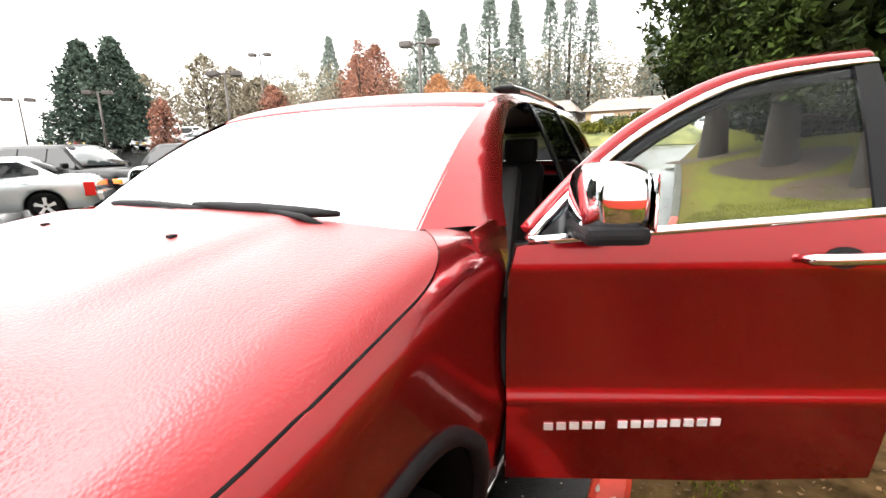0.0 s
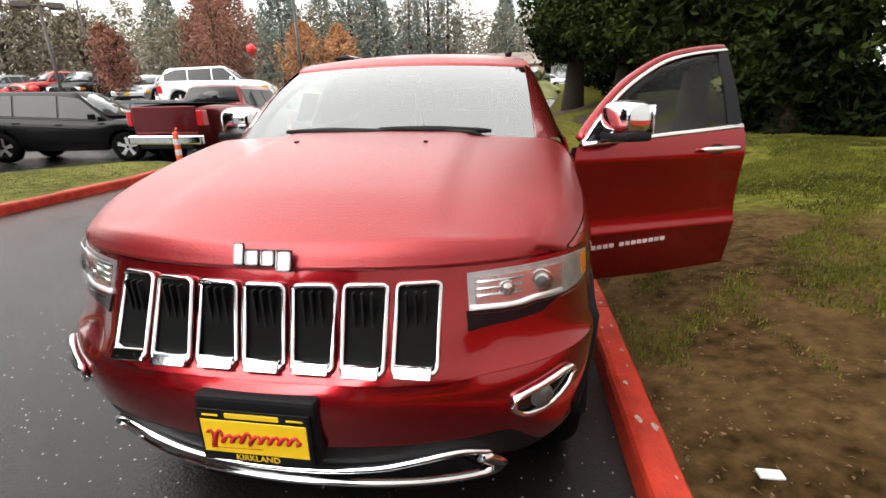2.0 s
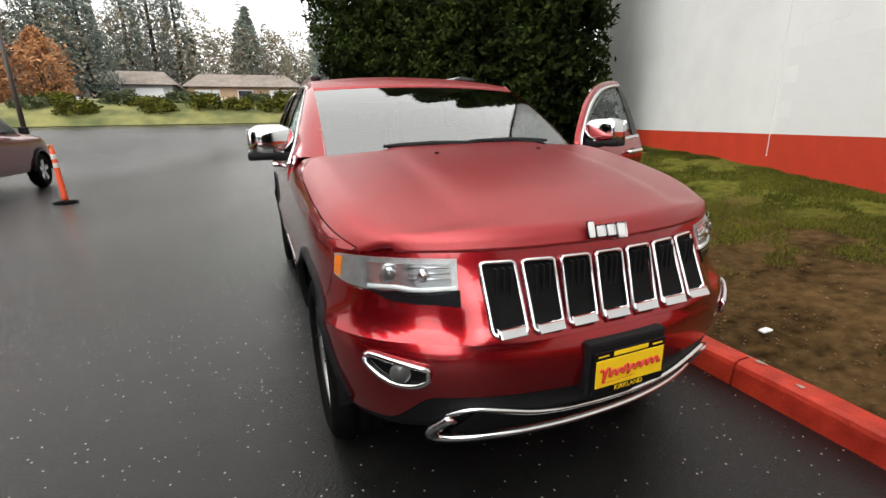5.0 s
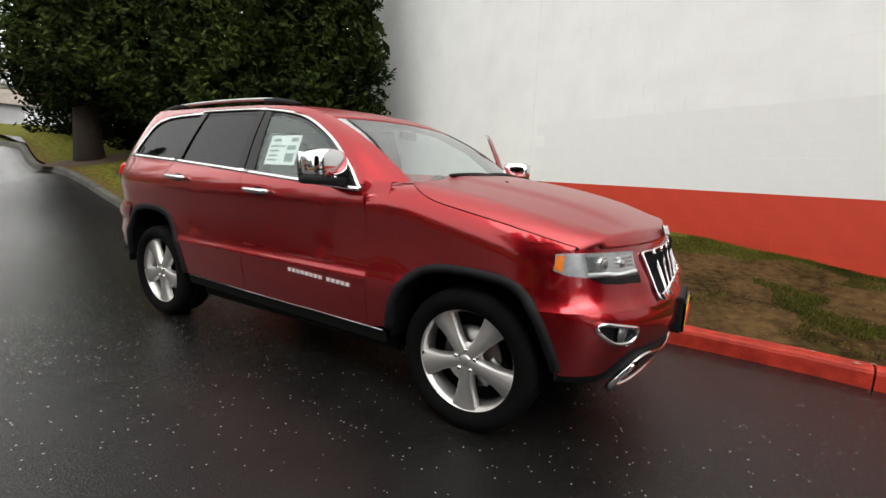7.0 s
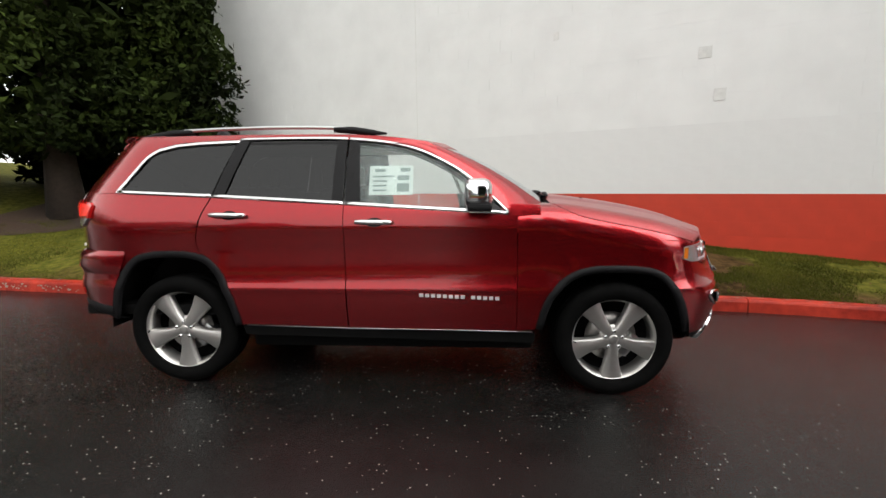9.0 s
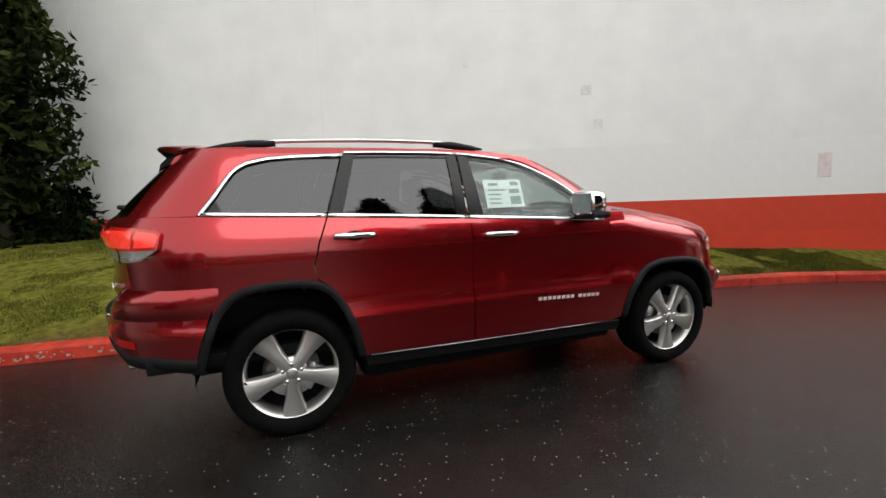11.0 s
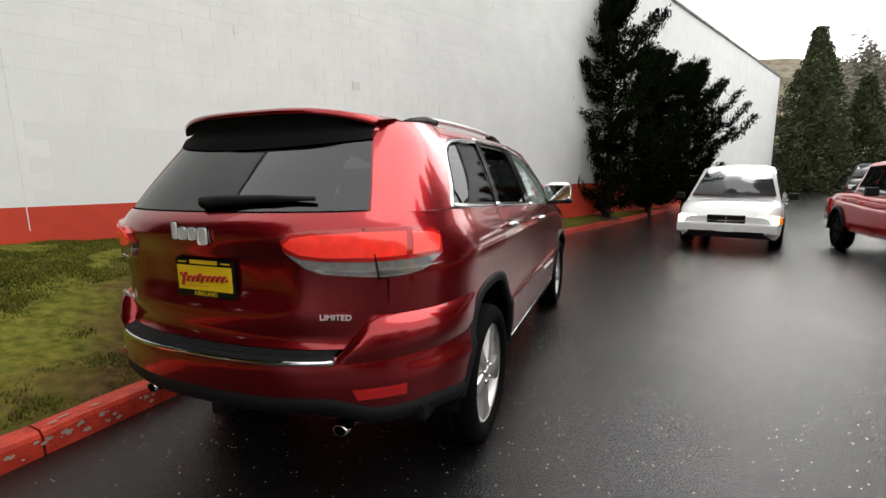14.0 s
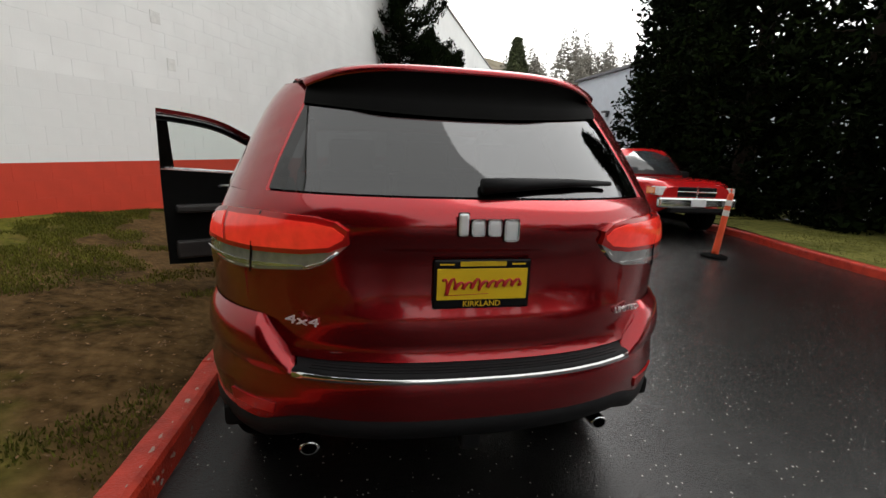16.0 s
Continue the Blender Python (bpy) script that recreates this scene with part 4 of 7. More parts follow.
def front_door(parent, s, swing=0.0):
    hinge = Vector((s * 0.925, -0.80, 0))
    d = new("front_door")
    d.parent = parent
    door_shell(s, "front", d)
    mirror(d, s)
    for sail in ([(-0.735, 1.225), (-0.60, 1.232), (-0.595, 1.335)],):
        part("sail_trim", surf_patch(sail, side_map(s), (0.1, 0.1), 0.001, 0.01, flip=s < 0), gloss_black, d)
    bm = bmesh.new()
    box(bm, s * 0.86 - 0.04, s * 0.86 + 0.04, -0.45, 0.20, 0.90, 0.97, 0.02)
    box(bm, s * 0.865 - 0.03, s * 0.865 + 0.03, -0.62, 0.22, 0.50, 0.66, 0.02)
    part("armrest", bm, leather, d)
    v, f = tube([(s * 0.86, -0.30, 1.12), (s * 0.82, -0.27, 1.13), (s * 0.82, -0.17, 1.13), (s * 0.86, -0.14, 1.12)], 0.010, 6)
    mesh_part("inner_handle", v, f, satin, d)
    out = Vector((s * 0.055, -0.015, 0)) if swing else Vector((0, 0, 0))
    d.matrix_basis = Matrix.Translation(hinge + out) @ Matrix.Rotation(radians(-s * swing), 4, "Z") @ Matrix.Translation(-hinge)
    return d


def quad_sheet(rows, material, name, parent, flip=False, label="", thick=0.0):
    verts = [p for r in rows for p in r]
    n = len(rows[0])
    faces = []
    for i in range(len(rows) - 1):
        for k in range(n - 1):
            q = (i * n + k, i * n + k + 1, (i + 1) * n + k + 1, (i + 1) * n + k)
            faces.append(q[::-1] if flip else q)
    return mesh_part(name, verts, faces, material, parent, label)


def build_suv():
    car = thing("car", "dark red metallic off-road estate car with its driver door open", "car")
    # body sides
    for s in (-1, 1):
        at, fl = side_map(s), s > 0
        fm = fender_map(s)
        outline = [(-0.829, fender_v(-0.829, z)) for z in (1.19, 1.0, 0.8, 0.6, 0.43)]
        outline += [(y, fender_v(y, z)) for y, z in ARCH_F if z > 0.435 and y > -1.80]
        outline += [(-1.835, fender_v(-1.835, 0.84)), (-1.875, fender_v(-1.875, 0.935)), (-1.925, shut_v(-1.925) + 0.10), (-1.945, shut_v(-1.945) + 0.022)]
        outline += [(y, shut_v(y) + 0.022) for y in (-1.9, -1.8, -1.7, -1.6, -1.5, -1.4, -1.3, -1.24, -1.2, -1.16, -1.12, -1.09, -1.06, -1.03, -1.0, -0.95, -0.9)]
        part("fender", surf_patch(outline, fm, (0.05, 0.07), 0, 0.02, flip=fl), paint, car)
        v, f = band([p for p in ARCH_F if p[1] > 0.42], at, 0.045, 0.010, 0.03)
        mesh_part("arch_trim", v, f, black_plastic, car, "black plastic wheel arch trim")
        v, f = band(ARCH_R, at, -0.045, 0.010, 0.03)
        mesh_part("arch_trim", v, f if s > 0 else f, black_plastic, car, "black plastic wheel arch trim")
        # rear quarter
        seam = [(1.7 + (curve(REAR, z) - 1.7) * 0.735, z) for z in (1.36, 1.30, 1.22, 1.10, 0.98, 0.93)]
        q = [(1.202, belt(1.2) - 0.006), (1.26, 1.18), (1.297, 1.04), (1.278, 0.965)] + [p for p in ARCH_R if p[0] > 1.24 and p[1] > 0.80] + [(1.86, 0.93)] + list(reversed(seam))
        q += [(1.86, 1.352)]
        part("rear_quarter", surf_patch(q, at, (0.06, 0.06), 0, 0.02, flip=not fl), paint, car)
        # rail over the windows, and the pillar behind them
        up = [(p[0], p[1] + 0.004) for p in DLO_TOP if p[0] > -0.42]
        rail = up + [(y, roof_edge(y) + 0.003) for y in (1.62, 1.5, 1.2, 0.8, 0.4, 0.1, -0.1, -0.25)] + [(-0.40, 1.555)]
        part("roof_rail_panel", surf_patch(rail, at, (0.08, 0.02), 0, 0.015, flip=fl), paint, car)
        back = [(1.62, 1.662)] + [(p[0] + 0.006, p[1]) for p in DLO_BACK[1:-1]] + [(1.885, 1.356), (1.7 + (curve(REAR, 1.36) - 1.7) * 0.745, 1.36), (1.7 + (curve(REAR, 1.5) - 1.7) * 0.745, 1.5), (1.7 + (curve(REAR, 1.62) - 1.7) * 0.745, 1.62), (1.7 + (curve(REAR, 1.735) - 1.7) * 0.745, 1.735), (1.80, 1.742), (1.62, 1.748)]
        part("rear_pillar", surf_patch(back, at, (0.05, 0.05), 0, 0.015, flip=fl), paint, car)
        ys = [1.20 + 0.06 * i for i in range(12)]
        pane = [(y, belt(y) + 0.014) for y in ys if y < 1.85] + [(p[0] - 0.012, p[1]) for p in reversed(DLO_BACK[:-2])] + [(y, dlo_top(y) - 0.014) for y in (1.5, 1.3, 1.075)]
        g = part("quarter_glass", surf_patch(pane, at, (0.15, 0.1), -0.008, 0.004, flip=not fl), glass_dark, car)
        g.visible_shadow = False
        v, f = band([(y, belt(y) - 0.004) for y in ys] + [(1.862, 1.356)], at, 0.022, 0.006)
        mesh_part("window_chrome", v, f, chrome, car, "chrome window surround")
        v, f = band([(y, dlo_top(y)) for y in (1.06, 1.2, 1.35, 1.5)] + [p for p in DLO_BACK[:-1]], at, -0.020, 0.006)
        mesh_part("window_chrome", v, f, chrome, car, "chrome window surround")
        # sill
        sill = [(-0.95, 0.415), (-0.80, 0.440), (0.3, 0.448), (0.98, 0.464), (1.03, 0.47), (1.01, 0.385), (-0.94, 0.345)]
        part("sill", surf_patch(sill, at, (0.2, 0.1), -0.012, 0.06, flip=fl), cabin_dark, car)
        foot = [(-0.97, 1.08), (-0.80, 1.08), (-0.745, 1.20), (-0.72, 1.245), (-0.80, 1.262), (-0.97, 1.255)]
        part("pillar_foot", surf_patch(foot, at, (0.05, 0.05), -0.012, 0.01, flip=not fl), paint, car)
        v, f = band([(-0.93, 0.424), (-0.4, 0.434), (0.3, 0.440), (0.99, 0.456)], at, 0.005, 0.0, 0.01)
        mesh_part("sill_strip", v, f, satin, car)
        # windscreen pillar
        rows = []
        for i in range(13):
            t = i / 12
            z = 1.235 + (1.665 - 1.235) * t
            yd = lerp([(z2, y2) for y2, z2 in DLO_TOP if z2 < 1.66] + [(1.70, 0.02)], z - 0.006)
            yd = min(yd, 0.05)
            a = Vector((s * half_width(yd, z), yd - 0.006, z))
            b = Vector((s * (0.762 - 0.050 * t), -1.004 + 0.71 * t, 1.256 + 0.402 * t + 0.035 * math.sin(math.pi * t)))
            m1 = a.lerp(b, 0.5) + Vector((s * 0.018, -0.01, 0.008))
            rows.append([a, a.lerp(m1, 0.5) + Vector((s * 0.006, 0, 0)), m1, m1.lerp(b, 0.6) + Vector((s * 0.004, 0, 0)), b])
        quad_sheet(rows, paint, "windscreen_pillar", car, flip=s > 0)
        # roof rails
        line = [(s * 0.615, y, z) for y, z in ((0.17, 1.738), (0.24, 1.766), (0.34, 1.784), (0.8, 1.797), (1.3, 1.792), (1.62, 1.776), (1.72, 1.750))]
        v, f = tube([Vector(p) for p in arc_line(line, 4)], 0.013, 10)
        mesh_part("roof_rail", v, f, satin, car, "silver roof rail with black feet")
        for a, b in ((0.15, 0.42), (1.45, 1.74)):
            up = 1 if a < 1 else -1
            c, d = (a, b) if up > 0 else (b, a)
            v, f = tube([(s * 0.615, c - 0.10 * up, 1.742), (s * 0.615, c, 1.750), (s * 0.615, c + 0.5 * (d - c), 1.768), (s * 0.615, d, 1.776)], [0.006, 0.022, 0.026, 0.020], 10)
            mesh_part("rail_foot", v, f, black_plastic, car)
        # tail lamp
        shape = [(0.405, 1.272), (0.44, 1.296), (0.50, 1.306), (0.66, 1.312), (0.78, 1.306)]
        lamp_top = [(tail_u(s * x, z), z) for x, z in shape] + [(s * 0.74, 1.292), (s * 0.765, 1.275)]
        lamp_mid = [(tail_u(s * x, z), z) for x, z in ((0.405, 1.225), (0.46, 1.200), (0.54, 1.188), (0.70, 1.182), (0.80, 1.184))] + [(s * 0.735, 1.190)]
        lamp_low = [(tail_u(s * x, z), z) for x, z in ((0.43, 1.200), (0.470, 1.163), (0.53, 1.140), (0.70, 1.122), (0.78, 1.122))] + [(s * 0.640, 1.135)]
        flt = s > 0
        lamp = part("tail_lamp", surf_patch(lamp_top + lamp_mid[::-1], tail, (0.05, 0.03), 0.016, 0.02, flip=not flt), lens_red, car, "red tail lamp lens")
        for k0, k1 in ((0, 4), (4, 7)):
            tp = [(u - s * 0.010 * (i == 0), z - 0.016) for i, (u, z) in enumerate(lamp_top)][k0:k1 + 1]
            lw = [(u, z + 0.016) for u, z in lamp_mid][k0:min(k1, 5) + 1]
            tp[0], tp[-1] = (tp[0][0] + s * 0.012, tp[0][1]), (tp[-1][0] - s * 0.010, tp[-1][1])
            lw[0], lw[-1] = (lw[0][0] + s * 0.012, lw[0][1]), (lw[-1][0] - s * 0.010, lw[-1][1])
            part("lamp_chamber", surf_patch(tp + lw[::-1], tail, (0.05, 0.03), 0.0185, 0.004, flip=not flt), lamp_glow, lamp, "lit red chamber")
        part("clear_lens", surf_patch(lamp_mid + lamp_low[::-1], tail, (0.05, 0.03), 0.014, 0.02, flip=not flt), lamp_smoke, lamp, "smoky clear lower lens")
        strip = [(u, z - 0.034) for u, z in lamp_mid[2:]] + [(u, z + 0.010) for u, z in reversed(lamp_low[2:])]
        part("reflector_strip", surf_patch(strip, tail, (0.08, 0.03), 0.0165, 0.004, flip=not flt), lamp_silver, lamp)
        v, f = band([(u, z) for u, z in lamp_low], tail, 0.010 * (1 if s > 0 else -1), 0.014, 0.02)
        mesh_part("lamp_rim", v, f, chrome, lamp)
        u0 = tail_u(s * 0.70, 1.2)
        v, f = band([(u0, 1.112), (u0, 1.21), (u0, 1.310)], tail, 0.005, 0.018, 0.004)
        mesh_part("lamp_seam", v, f, gloss_black, lamp)
        # rear bumper reflector
        rf = [(tail_u(s * x, z), z) for x, z in ((0.650, 0.652), (0.795, 0.648), (0.800, 0.690), (0.640, 0.694))]
        part("bumper_reflector", surf_patch(rf, tail, (0.06, 0.06), 0.012, 0.012, flip=not flt), lens_red, car)
        # headlamp
        top = [(nose_u(s * x, z), z) for x, z in ((0.535, 0.982), (0.62, 0.985), (0.72, 0.986), (0.80, 0.986), (0.865, 0.984))] + [(s * 0.780, 0.980)]
        low = [(nose_u(s * x, z), z) for x, z in ((0.545, 0.880), (0.63, 0.872), (0.68, 0.872), (0.72, 0.880), (0.80, 0.876), (0.865, 0.886))] + [(s * 0.80, 0.905)]
        fh = s < 0
        hl = part("headlamp", surf_patch(top + low[::-1], nose, (0.04, 0.03), 0.002, 0.03, flip=not fh), lamp_bowl, car, "headlamp with clear lens and amber corner")
        blk = [(nose_u(s * x, z), z) for x, z in ((0.538, 0.886), (0.63, 0.876), (0.69, 0.876), (0.80, 0.878), (0.74, 0.846), (0.66, 0.838), (0.545, 0.836))]
        part("lamp_shroud", surf_patch(blk, nose, (0.05, 0.03), 0.006, 0.02, flip=not fh), gloss_black, hl)
        hb = [(nose_u(s * x, z), z) for x, z in ((0.552, 0.968), (0.70, 0.970), (0.80, 0.970), (0.80, 0.900), (0.70, 0.898), (0.66, 0.892), (0.56, 0.898))]
        part("lamp_inner", surf_patch(hb, nose, (0.05, 0.03), 0.006, 0.01, flip=not fh), lamp_silver, hl)
        for j in range(3):
            zf = 0.918 + 0.018 * j
            fin = [(nose_u(s * x, zf), zf) for x in (0.56, 0.62, 0.68)]
            v, f = band(fin, nose, 0.006 * (1 if s > 0 else -1), 0.010, 0.006)
            mesh_part("lamp_fin", v, f, lamp_silver, hl)
        for x, r in ((0.735, 0.036), (0.735, 0.027), (0.640, 0.022)):
            c = nose(nose_u(s * x, 0.933), 0.933, 0.006)
            v, f = lathe([(0.0, -0.012), (r * 0.6, -0.01), (r * 0.85, 0.0), (r, -0.004), (r, 0.01)], 22, "z")
            mm = (Vector((s * 0.35, -1, 0.05)).to_track_quat("-Z", "Y").to_matrix().to_4x4())
            mesh_part("projector", [c + mm @ Vector(p) - Vector((0, 0.004 if r < 0.03 else 0, 0)) for p in v], f, lamp_grey if r == 0.027 else lamp_silver, hl)
        amb = [(s * 0.740, 0.974), (s * 0.774, 0.974), (s * 0.796, 0.912), (s * 0.766, 0.902)]
        part("amber_reflector", surf_patch(amb, nose, (0.05, 0.04), 0.004, 0.008, flip=not fh), lens_amber, hl)
        led = low[:-2]
        v, f = band([(u * 1.0, z + 0.008) for u, z in led], nose, 0.012 * (1 if s > 0 else -1), 0.010, 0.008)
        mesh_part("light_guide", v, f, mat("white_light_guide", (0.8, 0.82, 0.82), 0.25, vary=0.03), hl)
        cover = part("lamp_lens", surf_patch(top + low[::-1], nose, (0.06, 0.04), 0.016, 0.004, flip=not fh), lens_clear, hl)
        cover.visible_shadow = False
        # fog lamp with its bright surround
        fo = [(nose_u(s * x, z), z) for x, z in ((0.668, 0.650), (0.745, 0.668), (0.826, 0.682), (0.836, 0.650), (0.775, 0.592), (0.705, 0.584), (0.668, 0.612))]
        ring = arc_line(fo + fo[:1], 3)
        pts = [nose(u, z, 0.010) for u, z in ring[:-1]]
        v, f = tube(pts, 0.010, 8, closed=True)
        fog = mesh_part("fog_lamp", v, f, chrome, car, "fog lamp in a chrome surround")
        part("fog_recess", surf_patch(fo, nose, (0.05, 0.04), 0.003, 0.01, flip=not fh), gloss_black, fog)
        c = nose(nose_u(s * 0.745, 0.628), 0.628, 0.004)
        v, f = lathe([(0.0, -0.014), (0.03, -0.012), (0.038, 0.0)], 20, "z")
        mm = Vector((s * 0.3, -1, 0)).to_track_quat("-Z", "Y").to_matrix().to_4x4()
        mesh_part("bulb", [c + mm @ Vector(p) for p in v], f, lamp_grey, fog)
    # nose
    zs_up = [0.7245, 0.74, 0.76, 0.78, 0.82, 0.86, 0.90, 0.94, 0.97, 0.985, 1.000]
    us = [-0.80 + 1.60 * i / 60 for i in range(61)]
    up = [[nose(u * (1 if z < 0.9 else 0.985), z) for u in us] for z in zs_up]
    quad_sheet(up, paint, "grille_panel", car, flip=True)
    edge_y = [(0.30, 1.94), (0.50, 1.912), (0.64, 1.862), (0.72, 1.822), (0.78, 1.795), (0.86, 1.805), (0.95, 1.845)]

    def lim(z):
        d = curve(FRONT, z) - 1.6
        return math.acos(min(1, ((lerp(edge_y, z) - 1.6) / d) ** (1 / sweep(z)))) / (math.pi / 2)

    def red_edge(q):
        return 0.535 - 0.12 * smooth01(0.56, 0.80, abs(q))
    qf = [-1 + 2 * i / 80 for i in range(81)]
    rows = []
    for j in range(13):
        zr = [red_edge(q) + (0.7235 - red_edge(q)) * j / 12 for q in qf]
        rows.append([nose(lim(z) * q, z) for q, z in zip(qf, zr)])
    quad_sheet(rows, paint, "front_bumper", car, flip=True)
    for s in (-1, 1):
        rows = []
        for z in (0.7235, 0.76, 0.80, 0.84, 0.87, 0.89, 0.905):
            rows.append([nose(s * (0.78 + (lim(z) - 0.78) * i / 6), z, -0.003) for i in range(7)])
        quad_sheet(rows, paint, "bumper_corner", car, flip=s > 0)
    # inner skin behind the shut lines of the nose
    rows = []
    for z in (0.52, 0.60, 0.68, 0.7235, 0.78, 0.84, 0.875, 0.89, 0.94, 0.99, 1.025):
        e = lim(z) * 0.997 if z < 0.88 else 0.93
        rows.append([nose(e * (-1 + 2 * i / 60), z, -0.014) for i in range(61)])
    quad_sheet(rows, paint, "inner_nose", car, flip=True)
    for s in (-1, 1):
        fm = fender_map(s)
        ys = [-1.96 + 0.95 * i / 30 for i in range(31)]
        gut = [[fm(y, max(0.0, shut_v(y) + d), o) for y in ys] for d, o in ((0.16, -0.016), (0.03, -0.012), (0.0, -0.013), (-0.12, -0.018))]
        quad_sheet(gut, gloss_black, "bonnet_gutter", car, flip=s < 0)
    rows = []
    for j in range(9):
        row = []
        for q in qf:
            foot = 0.245 + 0.085 * smooth01(0.45, 1.0, abs(q))
            z = foot + (red_edge(q) - 0.003 - foot) * j / 8
            row.append(nose(lim(max(z, 0.30)) * q, z, -0.006 - 0.10 * (1 - j / 8) ** 3))
        rows.append(row)
    quad_sheet(rows, black_plastic, "lower_valance", car, flip=True)
    # bright skid bar across the lower opening
    opening = [(nose_u(x, z), z) for x, z in ((-0.52, 0.465), (-0.44, 0.464), (-0.30, 0.430), (-0.15, 0.418), (0.15, 0.418), (0.30, 0.430), (0.44, 0.464), (0.52, 0.465), (0.58, 0.37), (0.57, 0.318), (0.40, 0.310), (0.0, 0.305), (-0.40, 0.310), (-0.57, 0.318), (-0.58, 0.37))]
    part("lower_opening", surf_patch(opening, nose, (0.06, 0.05), 0.006, 0.01, flip=False), gloss_black, car)
    bar = [(nose_u(x, z), z) for x, z in ((-0.605, 0.450), (-0.655, 0.370), (-0.620, 0.290), (-0.42, 0.280), (-0.2, 0.285), (0, 0.288), (0.2, 0.285), (0.42, 0.280), (0.620, 0.290), (0.655, 0.370), (0.605, 0.450))]
    v, f = band(arc_line(bar, 5), nose, 0.040, 0.016, 0.03)
    mesh_part("skid_bar", v, f, chrome, car, "chrome lower bumper bar")
    bar = [(nose_u(x, z), z) for x, z in ((-0.600, 0.450), (-0.53, 0.474), (-0.44, 0.462), (-0.30, 0.430), (-0.15, 0.420), (0.15, 0.420), (0.30, 0.430), (0.44, 0.462), (0.53, 0.474), (0.600, 0.450))]
    v, f = band(arc_line(bar, 5), nose, 0.016, 0.014, 0.02)
    mesh_part("skid_bar", v, f, chrome, car)
    # grille: seven slots
    for k in range(7):
        c = (k - 3) * 0.1365
        hw, z0, z1 = 0.0555, 0.752, 0.968
        ring = []
        for sx, sz in ((-1, -1), (1, -1), (1, 1), (-1, 1)):
            for j in range(4):
                a = math.pi / 2 * j / 3 + {(-1, -1): math.pi, (1, -1): 1.5 * math.pi, (1, 1): 0, (-1, 1): 0.5 * math.pi}[(sx, sz)]
                ring.append((c + sx * (hw - 0.014) + 0.014 * math.cos(a), (z0 + 0.014 if sz < 0 else z1 - 0.014) + 0.014 * math.sin(a)))
        flat = [(nose_u(x, z), z) for x, z in ring]
        pts = [nose(u, z, 0.010) for u, z in flat]
        v, f = tube(pts, 0.0075, 8, closed=True)
        slot = mesh_part("grille_slot", v, f, chrome, car, "chrome framed grille slot")
        part("grille_insert", surf_patch(flat, nose, (0.05, 0.05), 0.004, 0.006), cabin_dark, slot)
        bm = bmesh.new()
        lip = nose(nose_u(c, z0), z0, 0.012)
        box(bm, c - hw + 0.006, c + hw - 0.006, lip.y - 0.014, lip.y + 0.02, z0 - 0.004, z0 + 0.026, 0.004)
        for v in bm.verts:
            if v.co.z > z0 + 0.012:
                v.co.y += 0.016
        part("slot_foot", bm, chrome, slot)
        bm = bmesh.new()
        for j in range(3):
            x = c - 0.024 + 0.024 * j
            y = nose(nose_u(x, 0.87), 0.87, 0.008).y
            box(bm, x - 0.003, x + 0.003, y, y + 0.02, z0 + 0.02, z1 - 0.012)
        part("grille_mesh", bm, black_plastic, slot)
    # front mark and plate
    p = Vector((0.0, -2.222, 1.040))
    badge_bars(car, Matrix.Translation(p) @ pose(0, 0, 0, 72), (0.026, 0.036, 0.036, 0.040), 0.046, badge_bright, 0.008, 0.010)
    bm = bmesh.new()
    box(bm, -0.168, 0.168, -2.372, -2.30, 0.50, 0.702, 0.012)
    part("plate_holder", bm, black_plastic, car)
    dealer_plate(car, pose(0, -2.373, 0.590, 90))
    # bonnet, drawn down over the shoulders to its shut lines
    left, right = fender_map(1), fender_map(-1)
    rows = []
    for i in range(37):
        t = i / 36
        row, sides = [], []
        for k in range(41):
            q = -1 + 2 * k / 40
            front = nose(nose_u(q * 0.700, 1.040), 1.040).y - 0.002
            rear = -1.045 - 0.035 * (1 - q * q)
            y = rear + (front - rear) * t
            half = lerp([(-2.06, 0.704), (-1.95, 0.726), (-1.85, 0.742), (-1.5, 0.756), (-1.15, 0.765), (-1.05, 0.776)], max(y, -2.05) if abs(q) > 0.97 else -2.05 + (y + 2.05) * smooth01(-2.3, -1.7, y) if y < -1.9 else y)
            x = q * half
            row.append(Vector((x, y, bonnet_z(x, y) + 0.006 * abs(q) ** 6)))
        for j in range(1, 8):
            yf = -2.035 + 0.085 * (j / 7) ** 1.5
            y = -1.045 + (yf + 1.045) * t
            sides.append((y, shut_v(y) * j / 7))
        rows.append([right(y, v) for y, v in reversed(sides)] + row + [left(y, v) for y, v in sides])
    n = len(rows[0])
    last = rows[-1]
    for z, o, dy, dz in ((1.030, 0.006, -0.008, -0.010), (1.014, 0.008, -0.008, -0.022), (1.004, 0.007, -0.002, -0.030), (1.001, -0.006, 0.02, -0.032)):
        rows.append([nose(nose_u(p.x, 1.040), z, o) if 7 <= i < n - 7 else p + Vector((0, dy, dz)) for i, p in enumerate(last)])
    bonnet = quad_sheet(rows, paint_wet, "bonnet", car, flip=False)
    for s in (-1, 1):
        bm = bmesh.new()
        z = bonnet_z(0.29, -1.36)
        box(bm, s * 0.29 - 0.009, s * 0.29 + 0.009, -1.370, -1.350, z - 0.004, z + 0.006, 0.003)
        part("washer_nozzle", bm, black_plastic, bonnet)
    # cowl and wipers
    rows = [[Vector((x, -1.06 + 0.10 * j - 0.03 * (1 - (x / 0.76) ** 2), 1.268 - 0.008 * j - 0.02 * (abs(x) / 0.76) ** 3)) for x in [-0.80 + 1.60 * i / 20 for i in range(21)]] for j in range(3)]
    quad_sheet(rows, black_plastic, "cowl", car, flip=True)

